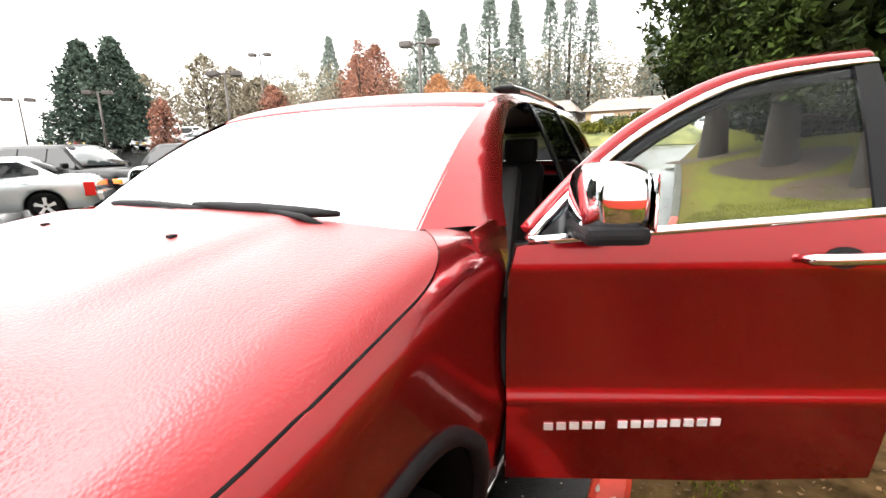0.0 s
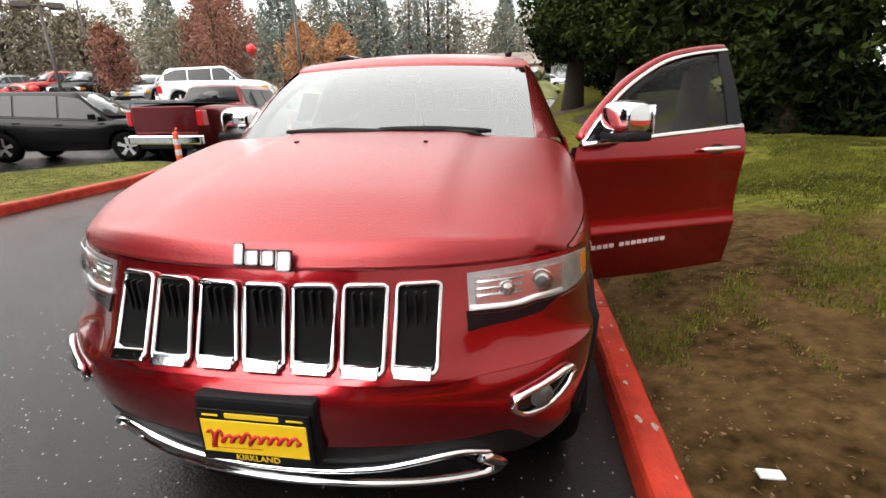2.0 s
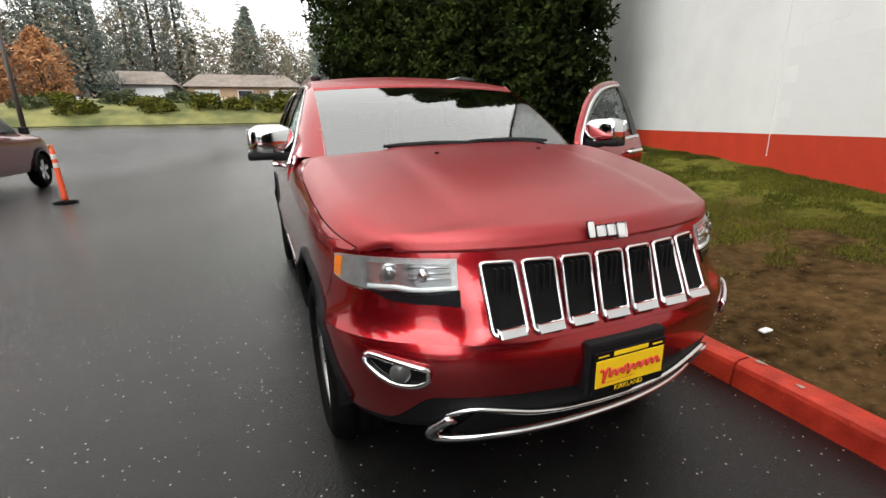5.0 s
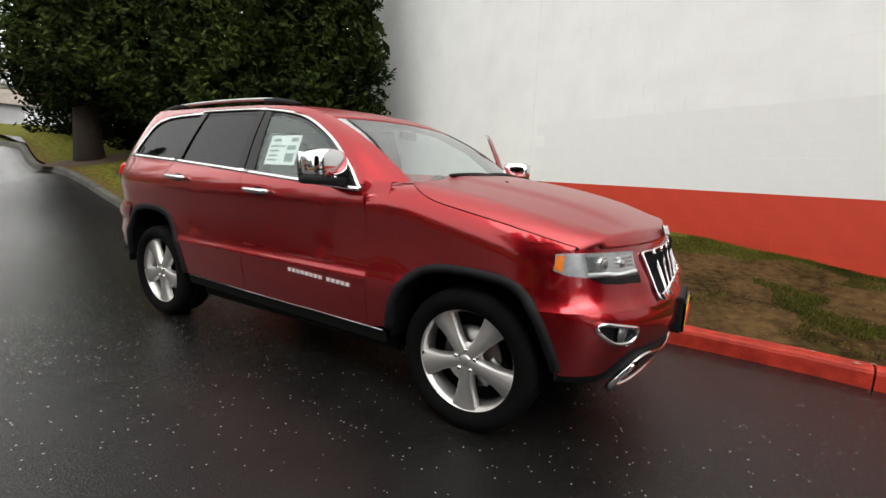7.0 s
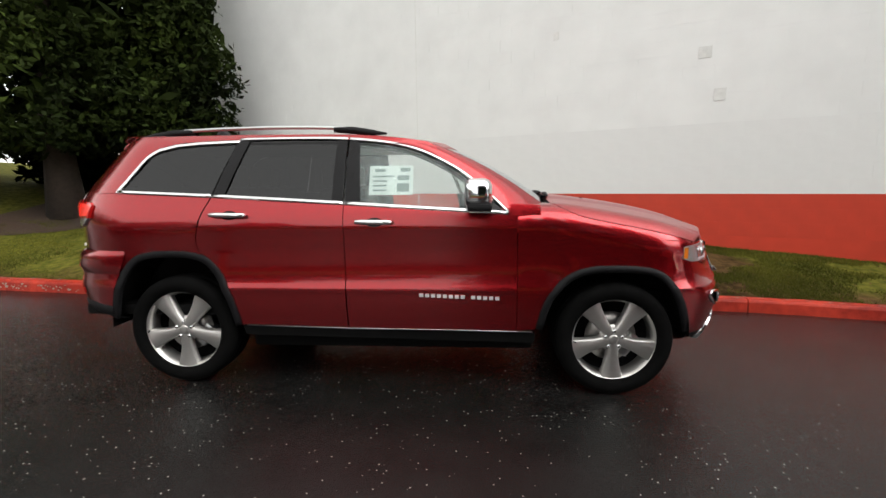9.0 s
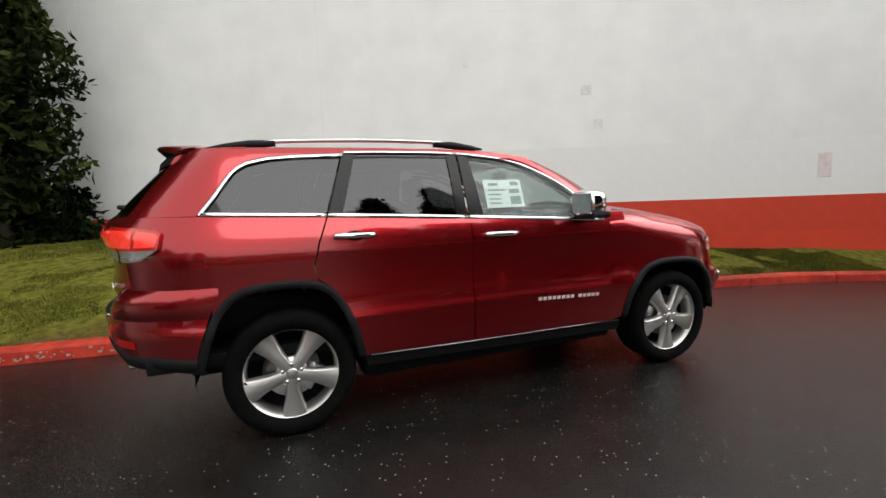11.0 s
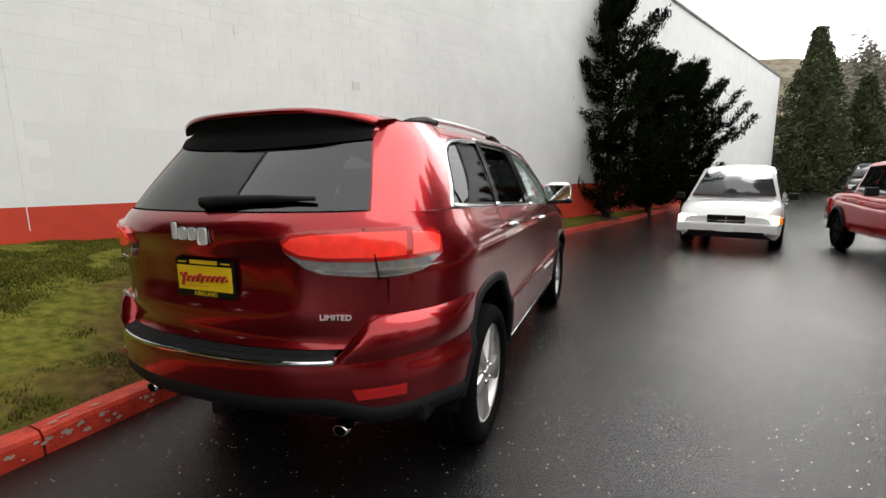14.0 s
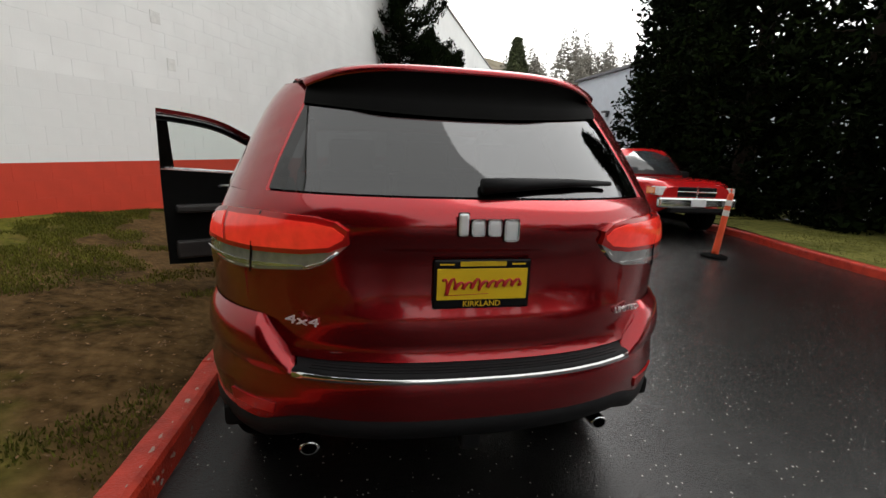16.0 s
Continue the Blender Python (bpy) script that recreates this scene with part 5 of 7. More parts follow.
    def screen(u, v, off=0.0):
        """Windscreen: u across -1 to 1, v up 0 to 1."""
        x = u * (0.770 - 0.050 * v)
        y = -1.005 + 0.71 * v - 0.115 * (1 - u * u) * (1 - 0.35 * v)
        z = 1.252 + (1.648 - 1.252) * v + 0.024 * v * (1 - u * u) + 0.035 * math.sin(math.pi * v)
        return Vector((x, y - off * 0.55, z + off * 0.83))
    g = quad_sheet([[screen(-1 + 2 * k / 24, 0.94 * j / 12) for k in range(25)] for j in range(13)], glass_screen, "windscreen", car, flip=False, label="windscreen glass reflecting the sky")
    g.visible_shadow = False
    for a, b in (((-0.62, 0.035), (0.10, 0.035)), ((0.02, 0.055), (0.72, 0.03))):
        pts = [screen(a[0] + (b[0] - a[0]) * i / 8, a[1] + (b[1] - a[1]) * i / 8, 0.036) for i in range(9)]
        v, f = tube(pts, [0.008, 0.014, 0.017, 0.019, 0.021, 0.019, 0.017, 0.014, 0.008], 8)
        w = mesh_part("wiper", v, f, black_plastic, car)
        v, f = tube([pts[4], pts[6] + Vector((0.05, -0.03, -0.01)), Vector((pts[6].x + 0.12, -1.10, 1.262))], 0.011, 8)
        mesh_part("wiper_arm", v, f, black_plastic, w)
    # roof
    rows = []
    for i in range(33):
        y = -0.32 + (1.98 + 0.32) * i / 32
        row = []
        for k in range(25):
            q = -1 + 2 * k / 24
            yy = y - 0.10 * (1 - q * q) * (1 - smooth01(-0.3, 0.6, y))
            ze = roof_edge(y)
            he = lerp([(-0.32, 0.728), (-0.1, 0.705), (0.12, half_width(min(y, 1.92), ze))], y)
            crown = lerp([(-0.40, 0.020), (0.2, 0.040), (1.2, 0.051), (2.0, 0.037)], y)
            row.append(Vector((q * he, yy, ze + crown * (1 - abs(q) ** 2.3))))
        rows.append(row)
    rows = [[screen((-1 + 2 * k / 24) * 0.995, v, o) for k in range(25)] for v, o in ((0.925, -0.004), (0.93, 0.004), (0.965, 0.006))] + rows[1:]
    quad_sheet(rows, paint_wet, "roof", car)
    bm = bmesh.new()
    bmesh.ops.create_uvsphere(bm, u_segments=14, v_segments=8, radius=1)
    for v in bm.verts:
        v.co = Vector((v.co.x * 0.030, 1.56 + v.co.y * 0.085, 1.782 + max(0, v.co.z) * 0.12 * (0.7 + 0.3 * v.co.y)))
    part("aerial_fin", bm, gloss_black, car, smooth=True)
    # roof spoiler
    rows = []
    for k in range(33):
        q = -1 + 2 * k / 32
        x = q * 0.610
        e = 1 - abs(q) ** 5
        y1 = 2.005 + 0.165 * e * (1 - 0.35 * q * q)
        top = 1.752 + 0.052 * (1 - abs(q) ** 4)
        roof_z = 1.741 + 0.044 * (1 - abs(q) ** 2.3)
        rows.append([Vector((x, 1.80, roof_z + 0.002)), Vector((x, 1.90, 0.4 * roof_z + 0.6 * top + 0.004)), Vector((x * 0.94, y1 - 0.02, top - 0.012)), Vector((x * 0.92, y1, top - 0.028)), Vector((x * 0.915, y1 - 0.004, top - 0.037)), Vector((x * 0.91, y1 - 0.05, top - 0.064 * e - 0.02)), Vector((0, 0, 0)), tail(tail_u(x * 0.92, 1.622 + 0.035 * q * q), 1.622 + 0.035 * q * q, 0.004)])
        r = rows[-1]
        r[6] = r[5].lerp(r[7], 0.55) + Vector((0, 0.012, 0.004))
    ends = []
    for r in (rows[0], rows[-1]):
        ends.append([Vector((r[0].x, 1.80, 1.700))] + r)
    sp = quad_sheet([[r[j] for j in range(5)] for r in rows], paint, "roof_spoiler", car, flip=True)
    quad_sheet([[r[j] for j in (4, 5, 6, 7)] for r in rows], cabin_dark, "spoiler_underside", sp, flip=True)
    for e, fl in zip(ends, (False, True)):
        mesh_part("spoiler_end", e, [tuple(range(9)) if fl else tuple(range(8, -1, -1))], paint, sp, smooth=False)
    # tailgate
    zs = [0.845, 0.87, 0.90, 0.95, 1.0, 1.05, 1.10, 1.15, 1.185, 1.21, 1.225, 1.24, 1.26, 1.29, 1.32, 1.345, 1.366]

    def gate(x, z):
        p = tail(tail_u(x, z), z)
        hollow = 0.03 * smooth01(0.98, 1.03, z) * (1 - smooth01(1.19, 1.232, z)) * (1 - smooth01(0.30, 0.46, abs(x)))
        ledge = 0.018 * smooth01(0.90, 0.955, z) * (1 - smooth01(0.985, 1.02, z)) * (1 - smooth01(0.5, 0.7, abs(x)))
        p.y += ledge - hollow * 0.6
        return p
    rows = [[gate(-0.737 + 1.474 * k / 48, z) for k in range(49)] for z in zs]
    tg = quad_sheet(rows, paint, "tailgate", car)
    # rear glass
    rows = [[tail(tail_u(q * lerp([(1.37, 0.722), (1.70, 0.590)], z), z), z, -0.004) for q in [-1 + 2 * k / 24 for k in range(25)]] for z in [1.372 + 0.355 * i / 9 for i in range(10)]]
    g = quad_sheet(rows, glass_rear, "rear_window", tg, label="dark tinted rear window")
    g.visible_shadow = False
    v, f = tube([tail(tail_u(x, z), z, 0.022) for x, z in ((0.0, 1.405), (-0.1, 1.412), (-0.3, 1.42), (-0.47, 1.418))], [0.026, 0.022, 0.014, 0.008], 8)
    mesh_part("rear_wiper", v, f, black_plastic, tg)
    # tailgate marks
    y = gate(0, 1.29).y
    badge_bars(car, pose(-0.005, y + 0.002, 1.292, 90, 0, 180), (0.030, 0.042, 0.042, 0.046), 0.056, badge_bright, 0.009, 0.012)
    dealer_plate(tg, pose(-0.008, gate(0, 1.1).y + 0.006, 1.100, 90, 0, 180))
    lettering("trim_name", "LIMITED", 0.030, Matrix.Translation(gate(-0.575, 0.974) + Vector((-0.004, 0.012, 0))) @ pose(0, 0, 0, 90, 0, 198) @ Matrix.Diagonal((1.15, 1, 1, 1)), badge_bright, tg)
    lettering("drive_name", "4x4", 0.037, Matrix.Translation(gate(0.548, 0.976) + Vector((0.004, 0.014, 0))) @ pose(0, 0, 0, 90, 0, 162) @ Matrix(((1.9, 0.35, 0, 0), (0, 1, 0, 0), (0, 0, 1, 0), (0, 0, 0, 1))), badge_bright, tg)
    bm = bmesh.new()
    box(bm, -0.07, 0.07, gate(0, 0.9).y - 0.01, gate(0, 0.9).y + 0.004, 0.905, 0.925, 0.004)
    part("tailgate_pull", bm, paint, tg)
    # rear bumper with tread and bright strip
    edge_r = [(0.30, 1.97), (0.50, 1.955), (0.65, 1.915), (0.80, 1.86), (0.93, 1.80)]

    def rlim(z):
        d = curve(REAR, z) - 1.7
        return math.acos(min(1, ((lerp(edge_r, z) - 1.7) / d) ** 1.25)) / (math.pi / 2)
    def red_low(q):
        return 0.668 - 0.062 * smooth01(0.36, 0.58, abs(q)) - 0.018 * smooth01(0.8, 1.0, abs(q))
    qs = [-1 + 2 * i / 80 for i in range(81)]
    quad_sheet([[tail(rlim(red_low(q) + (0.805 - red_low(q)) * j / 8) * q, red_low(q) + (0.805 - red_low(q)) * j / 8, 0.006) for q in qs] for j in range(9)], paint, "rear_bumper", car)
    for s in (-1, 1):
        rows = []
        for z, o in ((0.800, 0.006), (0.822, 0.026), (0.845, 0.052), (0.875, 0.058), (0.905, 0.052), (0.93, 0.042), (0.948, 0.028), (0.960, 0.014), (0.968, 0.004)):
            a = tail_u(lerp([(0.80, 0.572), (0.86, 0.600), (0.92, 0.648), (0.968, 0.678)], z), z)
            b = rlim(z)
            rows.append([tail(s * a, z, -0.012)] + [tail(s * (a + (b - a) * i / 16), z, o * (1 - 0.8 * (i / 16) ** 2) if i else o - 0.006) for i in range(17)])
        quad_sheet(rows, paint, "bumper_corner", car, flip=s < 0)
    xs = [-0.585 + 1.17 * i / 30 for i in range(31)]
    tread = [[tail(tail_u(x, 0.80), 0.80, 0.004) + Vector((0, 0, dz)) for x in xs] for dz in (0.0, 0.024)]
    tread.append([tail(tail_u(x, 0.80), 0.80, -0.02) + Vector((0, 0, 0.030)) for x in xs])
    tread.append([tail(tail_u(x, 0.86), 0.86, -0.012) + Vector((0, 0, -0.012)) for x in xs])
    quad_sheet(tread, black_plastic, "bumper_tread", car)
    for j in range(4):
        v, f = tube([tail(tail_u(x, 0.80), 0.80, -0.012 - 0.012 * j) + Vector((0, 0, 0.029 + 0.003 * j)) for x in [-0.54 + 1.08 * i / 16 for i in range(17)]], 0.003, 5)
        mesh_part("tread_rib", v, f, black_plastic, car)
    v, f = band([(tail_u(x, 0.80), 0.802) for x in [-0.578 + 1.156 * i / 30 for i in range(31)]], tail, 0.024, 0.014, 0.02)
    mesh_part("bumper_strip", v, f, chrome, car, "chrome rear bumper strip")
    rows = []
    for dz, o in ((-0.115, -0.09), (-0.10, -0.03), (-0.075, 0.004), (-0.045, 0.014), (-0.018, 0.014), (-0.002, 0.004)):
        rows.append([tail(rlim(red_low(q)) * q, red_low(q) + dz, o) for q in qs])
    quad_sheet(rows, black_plastic, "rear_valance", car)
    bm = bmesh.new()
    box(bm, -0.035, 0.035, 2.32, 2.445, 0.50, 0.56, 0.008)
    part("tow_hitch", bm, black_plastic, car)
    for s in (-1, 1):
        v, f = lathe([(0.020, 0.0), (0.025, 0.0), (0.026, 0.01), (0.026, 0.10), (0.022, 0.10), (0.020, 0.02)], 24, "z")
        mesh_part("exhaust_tip", [(s * 0.548 + x * 1.3, 2.35 - z, 0.488 + y) for x, y, z in v], f, chrome, car)
    # underbody, arches and cabin
    bm = bmesh.new()
    box(bm, -0.80, 0.80, -0.95, 1.02, 0.26, 0.50, 0.03)
    box(bm, -0.52, 0.52, -1.95, 2.05, 0.34, 0.62, 0.03)
    box(bm, -0.50, 0.50, -1.95, -1.0, 0.62, 0.98, 0.03)
    part("underbody", bm, cabin_dark, car)
    for s in (-1, 1):
        for yc, zc, r in ((-1.4575, 0.40, 0.50), (1.4575, 0.43, 0.54)):
            prof = [(s * 0.60, r), (s * 0.925, r)]
            verts, faces = [], []
            for i in range(25):
                a = math.pi * (i / 24)
                for x, rr in prof:
                    verts.append((x, yc + rr * math.cos(a) * 0.93, zc + rr * math.sin(a)))
            for i in range(24):
                faces.append((2 * i, 2 * i + 1, 2 * i + 3, 2 * i + 2))
            mesh_part("wheel_arch", verts, faces, cabin_dark, car)
    bm = bmesh.new()
    box(bm, -0.86, 0.86, -0.98, 2.2, 0.50, 0.58, 0.02)
    box(bm, -0.62, 0.62, 1.90, 2.22, 0.55, 1.25, 0.03)
    box(bm, -0.80, 0.80, -1.05, -0.66, 0.58, 1.19, 0.05)
    part("cabin_floor", bm, cabin_dark, car)
    bm = bmesh.new()
    box(bm, -0.80, 0.80, -0.98, -0.62, 1.14, 1.235, 0.05)
    part("dashboard", bm, cabin_dark, car)
    v, f = tube([(0.38 + 0.185 * math.cos(a), -0.52 + 0.185 * 0.35 * math.sin(a), 1.10 + 0.185 * 0.93 * math.sin(a)) for a in [2 * math.pi * i / 28 for i in range(28)]], 0.017, 8, closed=True)
    sw = mesh_part("steering_wheel", v, f, leather, car)
    bm = bmesh.new()
    box(bm, 0.24, 0.52, -0.56, -0.50, 1.06, 1.12, 0.02)
    part("steering_spokes", bm, leather, sw)
    for x, y in ((-0.38, 0.30), (0.38, 0.30), (-0.40, 1.05), (0.0, 1.05), (0.40, 1.05)):
        bm = bmesh.new()
        w = 0.25 if y < 1 else 0.19
        box(bm, x - w, x + w, y - 0.45, y + 0.06, 0.66, 0.84, 0.05, 3)
        seat = part("seat", bm, leather, car)
        bm = bmesh.new()
        box(bm, x - w + 0.01, x + w - 0.01, -0.06, 0.08, -0.02, 0.62, 0.05, 3)
        bmesh.ops.transform(bm, matrix=Matrix.Translation((0, y + 0.02, 0.78)) @ Matrix.Rotation(radians(-16), 4, "X"), verts=bm.verts)
        part("seat_back", bm, leather, seat)
        bm = bmesh.new()
        box(bm, x - 0.12, x + 0.12, y + 0.18, y + 0.27, 1.38, 1.55, 0.035, 3)
        part("headrest", bm, leather, seat)
    bm = bmesh.new()
    box(bm, -0.62, 0.62, 0.0, 1.9, 1.672, 1.682)
    part("headliner", bm, mat("grey_headliner", (0.30, 0.29, 0.27), 0.9, vary=0.08, scale=20), car)
    bm = bmesh.new()
    box(bm, -0.10, 0.10, -0.42, -0.39, 1.54, 1.60, 0.012)
    part("rear_view_mirror", bm, gloss_black, car)
    # closed doors and the open one
    for s in (-1, 1):
        d = new("rear_door")
        d.parent = car
        door_shell(s, "rear", d)
    front_door(car, -1)
    front_door(car, 1, 67)
    # price sticker inside the passenger window
    st = side_map(-1)
    card = part("window_sticker", surf_patch([(-0.155, 1.325), (0.135, 1.325), (0.135, 1.515), (-0.155, 1.515)], st, (0.3, 0.2), -0.018, 0.001, flip=True), paper, car, "white printed price sticker")
    for a, b, c, d in ((-0.13, 1.345, -0.05, 1.40), (-0.13, 1.42, -0.05, 1.45), (-0.135, 1.475, -0.07, 1.50), (0.02, 1.35, 0.11, 1.36), (0.02, 1.38, 0.11, 1.39), (0.02, 1.41, 0.11, 1.42), (-0.03, 1.44, 0.11, 1.45), (0.03, 1.475, 0.10, 1.495)):
        part("print_bar", surf_patch([(a, b), (c, b), (c, d), (a, d)], st, (0.3, 0.2), -0.0165, 0.0008, flip=True), print_grey, card)
    for s in (-1, 1):
        wheel(car, (s * 0.805, -1.4575, 0.376), s, 36 if s < 0 else 40)
        wheel(car, (s * 0.805, 1.4575, 0.414), s, 36)
    return car


red_car = build_suv()


def face_outward(root, centre):
    """Turns every pane's normals away from the cabin."""
    for ob in root.children_recursive:
        if ob.type == "MESH" and any(w in ob.name for w in ("glass", "windscreen", "rear_window", "lamp_lens")):
            me = ob.data
            s = sum((p.normal.dot(p.center - centre)) * p.area for p in me.polygons)
            if s < 0:
                me.flip_normals()


face_outward(red_car, Vector((0, 0.3, 0.9)))


# ---- trees, hedges and grass ----
def leaf_quads(rng, centre, size, n, spread, flat, verts, faces, tilt=0.9):
    """A clump of small pointed leaf sprays round a place."""
    for _ in range(n):
        p = centre + Vector((rng.gauss(0, spread), rng.gauss(0, spread), rng.gauss(0, spread * flat)))
        d = Vector((rng.uniform(-1, 1), rng.uniform(-1, 1), rng.uniform(-tilt, tilt))).normalized()
        u = d.cross(Vector((rng.uniform(-1, 1), rng.uniform(-1, 1), rng.uniform(-1, 1)))).normalized()
        a, b = size * rng.uniform(0.6, 1.3), size * rng.uniform(0.25, 0.5)
        q = len(verts)
        verts += [p - d * a, p + u * b, p + d * a, p - u * b]
        faces.append((q, q + 1, q + 2, q + 3))


def trunk_mesh(parent, height, r0, lean=0.0, material=None, z0=-0.15):
    pts = [(lean * t * t * height, 0.03 * math.sin(5 * t) * height * 0.1, z0 + (height - z0) * t) for t in [i / 8 for i in range(9)]]
    v, f = tube(pts, [r0 * (1.25 if i == 0 else 1) * (1 - 0.9 * i / 8) for i in range(9)], 9)
    mesh_part("trunk", v, f, material or bark, parent)


def dense_conifer(x, y, height, radius, seed, material, label, clumps=900, size=0.16, low=1.4, profile=None, per=9, limbs=True, group=""):
    """Tapered trunk with limbs and a full crown of small sprays with an uneven edge."""
    rng = random.Random(seed)
    z = lawn_z(x, y) if x > kerb_x(min(y, 16)) and y < 8 else ground_z(x, y) + (0.45 if 0 < x < 16 and 8 <= y < 16 else 0)
    tree = thing("conifer_tree", label, "tree", pose(x, y, z - 0.05), group)
    trunk_mesh(tree, height * 0.92, 0.16 + 0.012 * height)
    prof = profile or [(0.0, 0.55), (0.10, 0.95), (0.30, 1.0), (0.55, 0.85), (0.8, 0.5), (1.0, 0.05)]
    verts, faces = [], []
    for i in range(clumps):
        t = rng.random() ** 1.15
        a = rng.uniform(0, 2 * math.pi)
        lobe = 1 + 0.22 * math.sin(3 * a + 9 * t + seed) + 0.16 * noise.noise((a * 2, t * 9, seed))
        r = radius * lerp(prof, t) * lobe * math.sqrt(rng.uniform(0.28, 1.05))
        zc = low + (height - low) * t - 0.16 * r
        leaf_quads(rng, Vector((r * math.cos(a), r * math.sin(a), zc)), size, per, size * 0.95, 0.75, verts, faces)
    if limbs:
        for i in range(520):
            t, a = rng.random(), rng.uniform(0, 2 * math.pi)
            r = radius * lerp(prof, t) * 0.62 * math.sqrt(rng.random())
            leaf_quads(rng, Vector((r * math.cos(a), r * math.sin(a), low + 0.1 + (height - low) * t * 0.92)), 0.20, 6, 0.22, 0.8, verts, faces)
    mesh_part("crown", verts, faces, material, tree, smooth=False)
    if limbs:
        for i in range(16):
            t = i / 16
            a = rng.uniform(0, 6.28)
            z1 = 0.9 + (height * 0.6) * t
            r = radius * 0.75 * lerp(prof, t)
            v, f = tube([(0, 0, z1), (0.5 * r * math.cos(a), 0.5 * r * math.sin(a), z1 + 0.15), (r * math.cos(a), r * math.sin(a), z1 + 0.1)], [0.05, 0.035, 0.012], 5)
            mesh_part("bough", v, f, bark, tree)
    return tree


def ragged_conifer(x, y, height, radius, seed, label):
    """A dark conifer with separate upswept boughs, tufted to their tips, and gaps between them."""
    rng = random.Random(seed)
    tree = thing("conifer_tree", label, "tree", pose(x, y, lawn_z(x, y) - 0.05), "conifers along the wall")
    trunk_mesh(tree, height, 0.12)
    lv, lf = [], []
    n = 58
    for i in range(n):
        t = i / n
        z = 0.45 + (height - 0.9) * t
        r = radius * (0.80 + 0.20 * math.sin(t * 2.6)) * (1 - smooth01(0.55, 1.05, t) * 0.85) * rng.uniform(0.5, 1.3) + 0.10
        a = i * 2.4 + rng.uniform(-0.5, 0.5)
        c, s = math.cos(a), math.sin(a)
        line = [Vector((0, 0, z)), Vector((0.4 * r * c, 0.4 * r * s, z - 0.04)), Vector((0.75 * r * c, 0.75 * r * s, z + 0.06 * r)), Vector((r * c, r * s, z + 0.36 * r + 0.08))]
        v, f = tube(line, [0.034, 0.026, 0.016, 0.005], 5)
        mesh_part("bough", v, f, bark, tree)
        for j in range(11):
            q = 0.12 + 0.88 * j / 10
            k = min(2, int(q * 3))
            p = line[k].lerp(line[k + 1], q * 3 - k)
            along = (line[k + 1] - line[k]).normalized()
            for _ in range(62):
                o = Vector((rng.gauss(0, 0.6), rng.gauss(0, 0.6), rng.gauss(0.1, 0.45))) * (0.27 - 0.13 * q)
                g = (along * 0.7 + Vector((rng.uniform(-0.6, 0.6), rng.uniform(-0.6, 0.6), rng.uniform(0.1, 1.0)))).normalized()
                w = g.cross(Vector((rng.uniform(-1, 1), rng.uniform(-1, 1), rng.uniform(-1, 1)))).normalized() * 0.022
                ln = rng.uniform(0.045, 0.095)
                h = len(lv)
                lv += [p + o - g * ln, p + o + w, p + o + g * ln, p + o - w]
                lf.append((h, h + 1, h + 2, h + 3))
    for j in range(30):
        leaf_quads(rng, Vector((0, 0, height * (0.1 + 0.9 * j / 30))), 0.075, 12, 0.10 if j > 24 else 0.17, 1.0, lv, lf)
    mesh_part("crown", lv, lf, needle_dark, tree, smooth=False)
    return tree


def broadleaf(x, y, height, radius, seed, material, label, clumps=240, size=0.3, low=0.2, column=False, per=6):
    rng = random.Random(seed)
    tree = thing("tree", label, "tree", pose(x, y, ground_z(x, y) - 0.1), "autumn trees round the lot")
    trunk_mesh(tree, height * 0.85, 0.10 + 0.012 * height)
    lv, lf = [], []
    for i in range(14):
        a, t = rng.uniform(0, 6.28), rng.uniform(0.2, 0.8)
        z = height * t
        r = radius * rng.uniform(0.6, 1.0) * (1 - 0.5 * t)
        v, f = tube([(0, 0, z * 0.85), (0.5 * r * math.cos(a), 0.5 * r * math.sin(a), z + r * 0.4), (r * math.cos(a), r * math.sin(a), z + r * (1.3 if column else 0.8))], [0.06, 0.04, 0.012], 5)
        mesh_part("bough", v, f, bark, tree)
    for i in range(clumps):
        t = rng.random()
        prof = math.sin(math.pi * min(1, 0.18 + t * 0.82)) ** (0.5 if column else 0.8)
        a = rng.uniform(0, 6.28)
        r = radius * prof * math.sqrt(rng.uniform(0.05, 1)) * (1 + 0.25 * math.sin(3 * a + 7 * t + seed))
        leaf_quads(rng, Vector((r * math.cos(a), r * math.sin(a), height * (low + (1 - low) * t))), size, per, size, 0.9, lv, lf)
    mesh_part("crown", lv, lf, material, tree, smooth=False)
    return tree


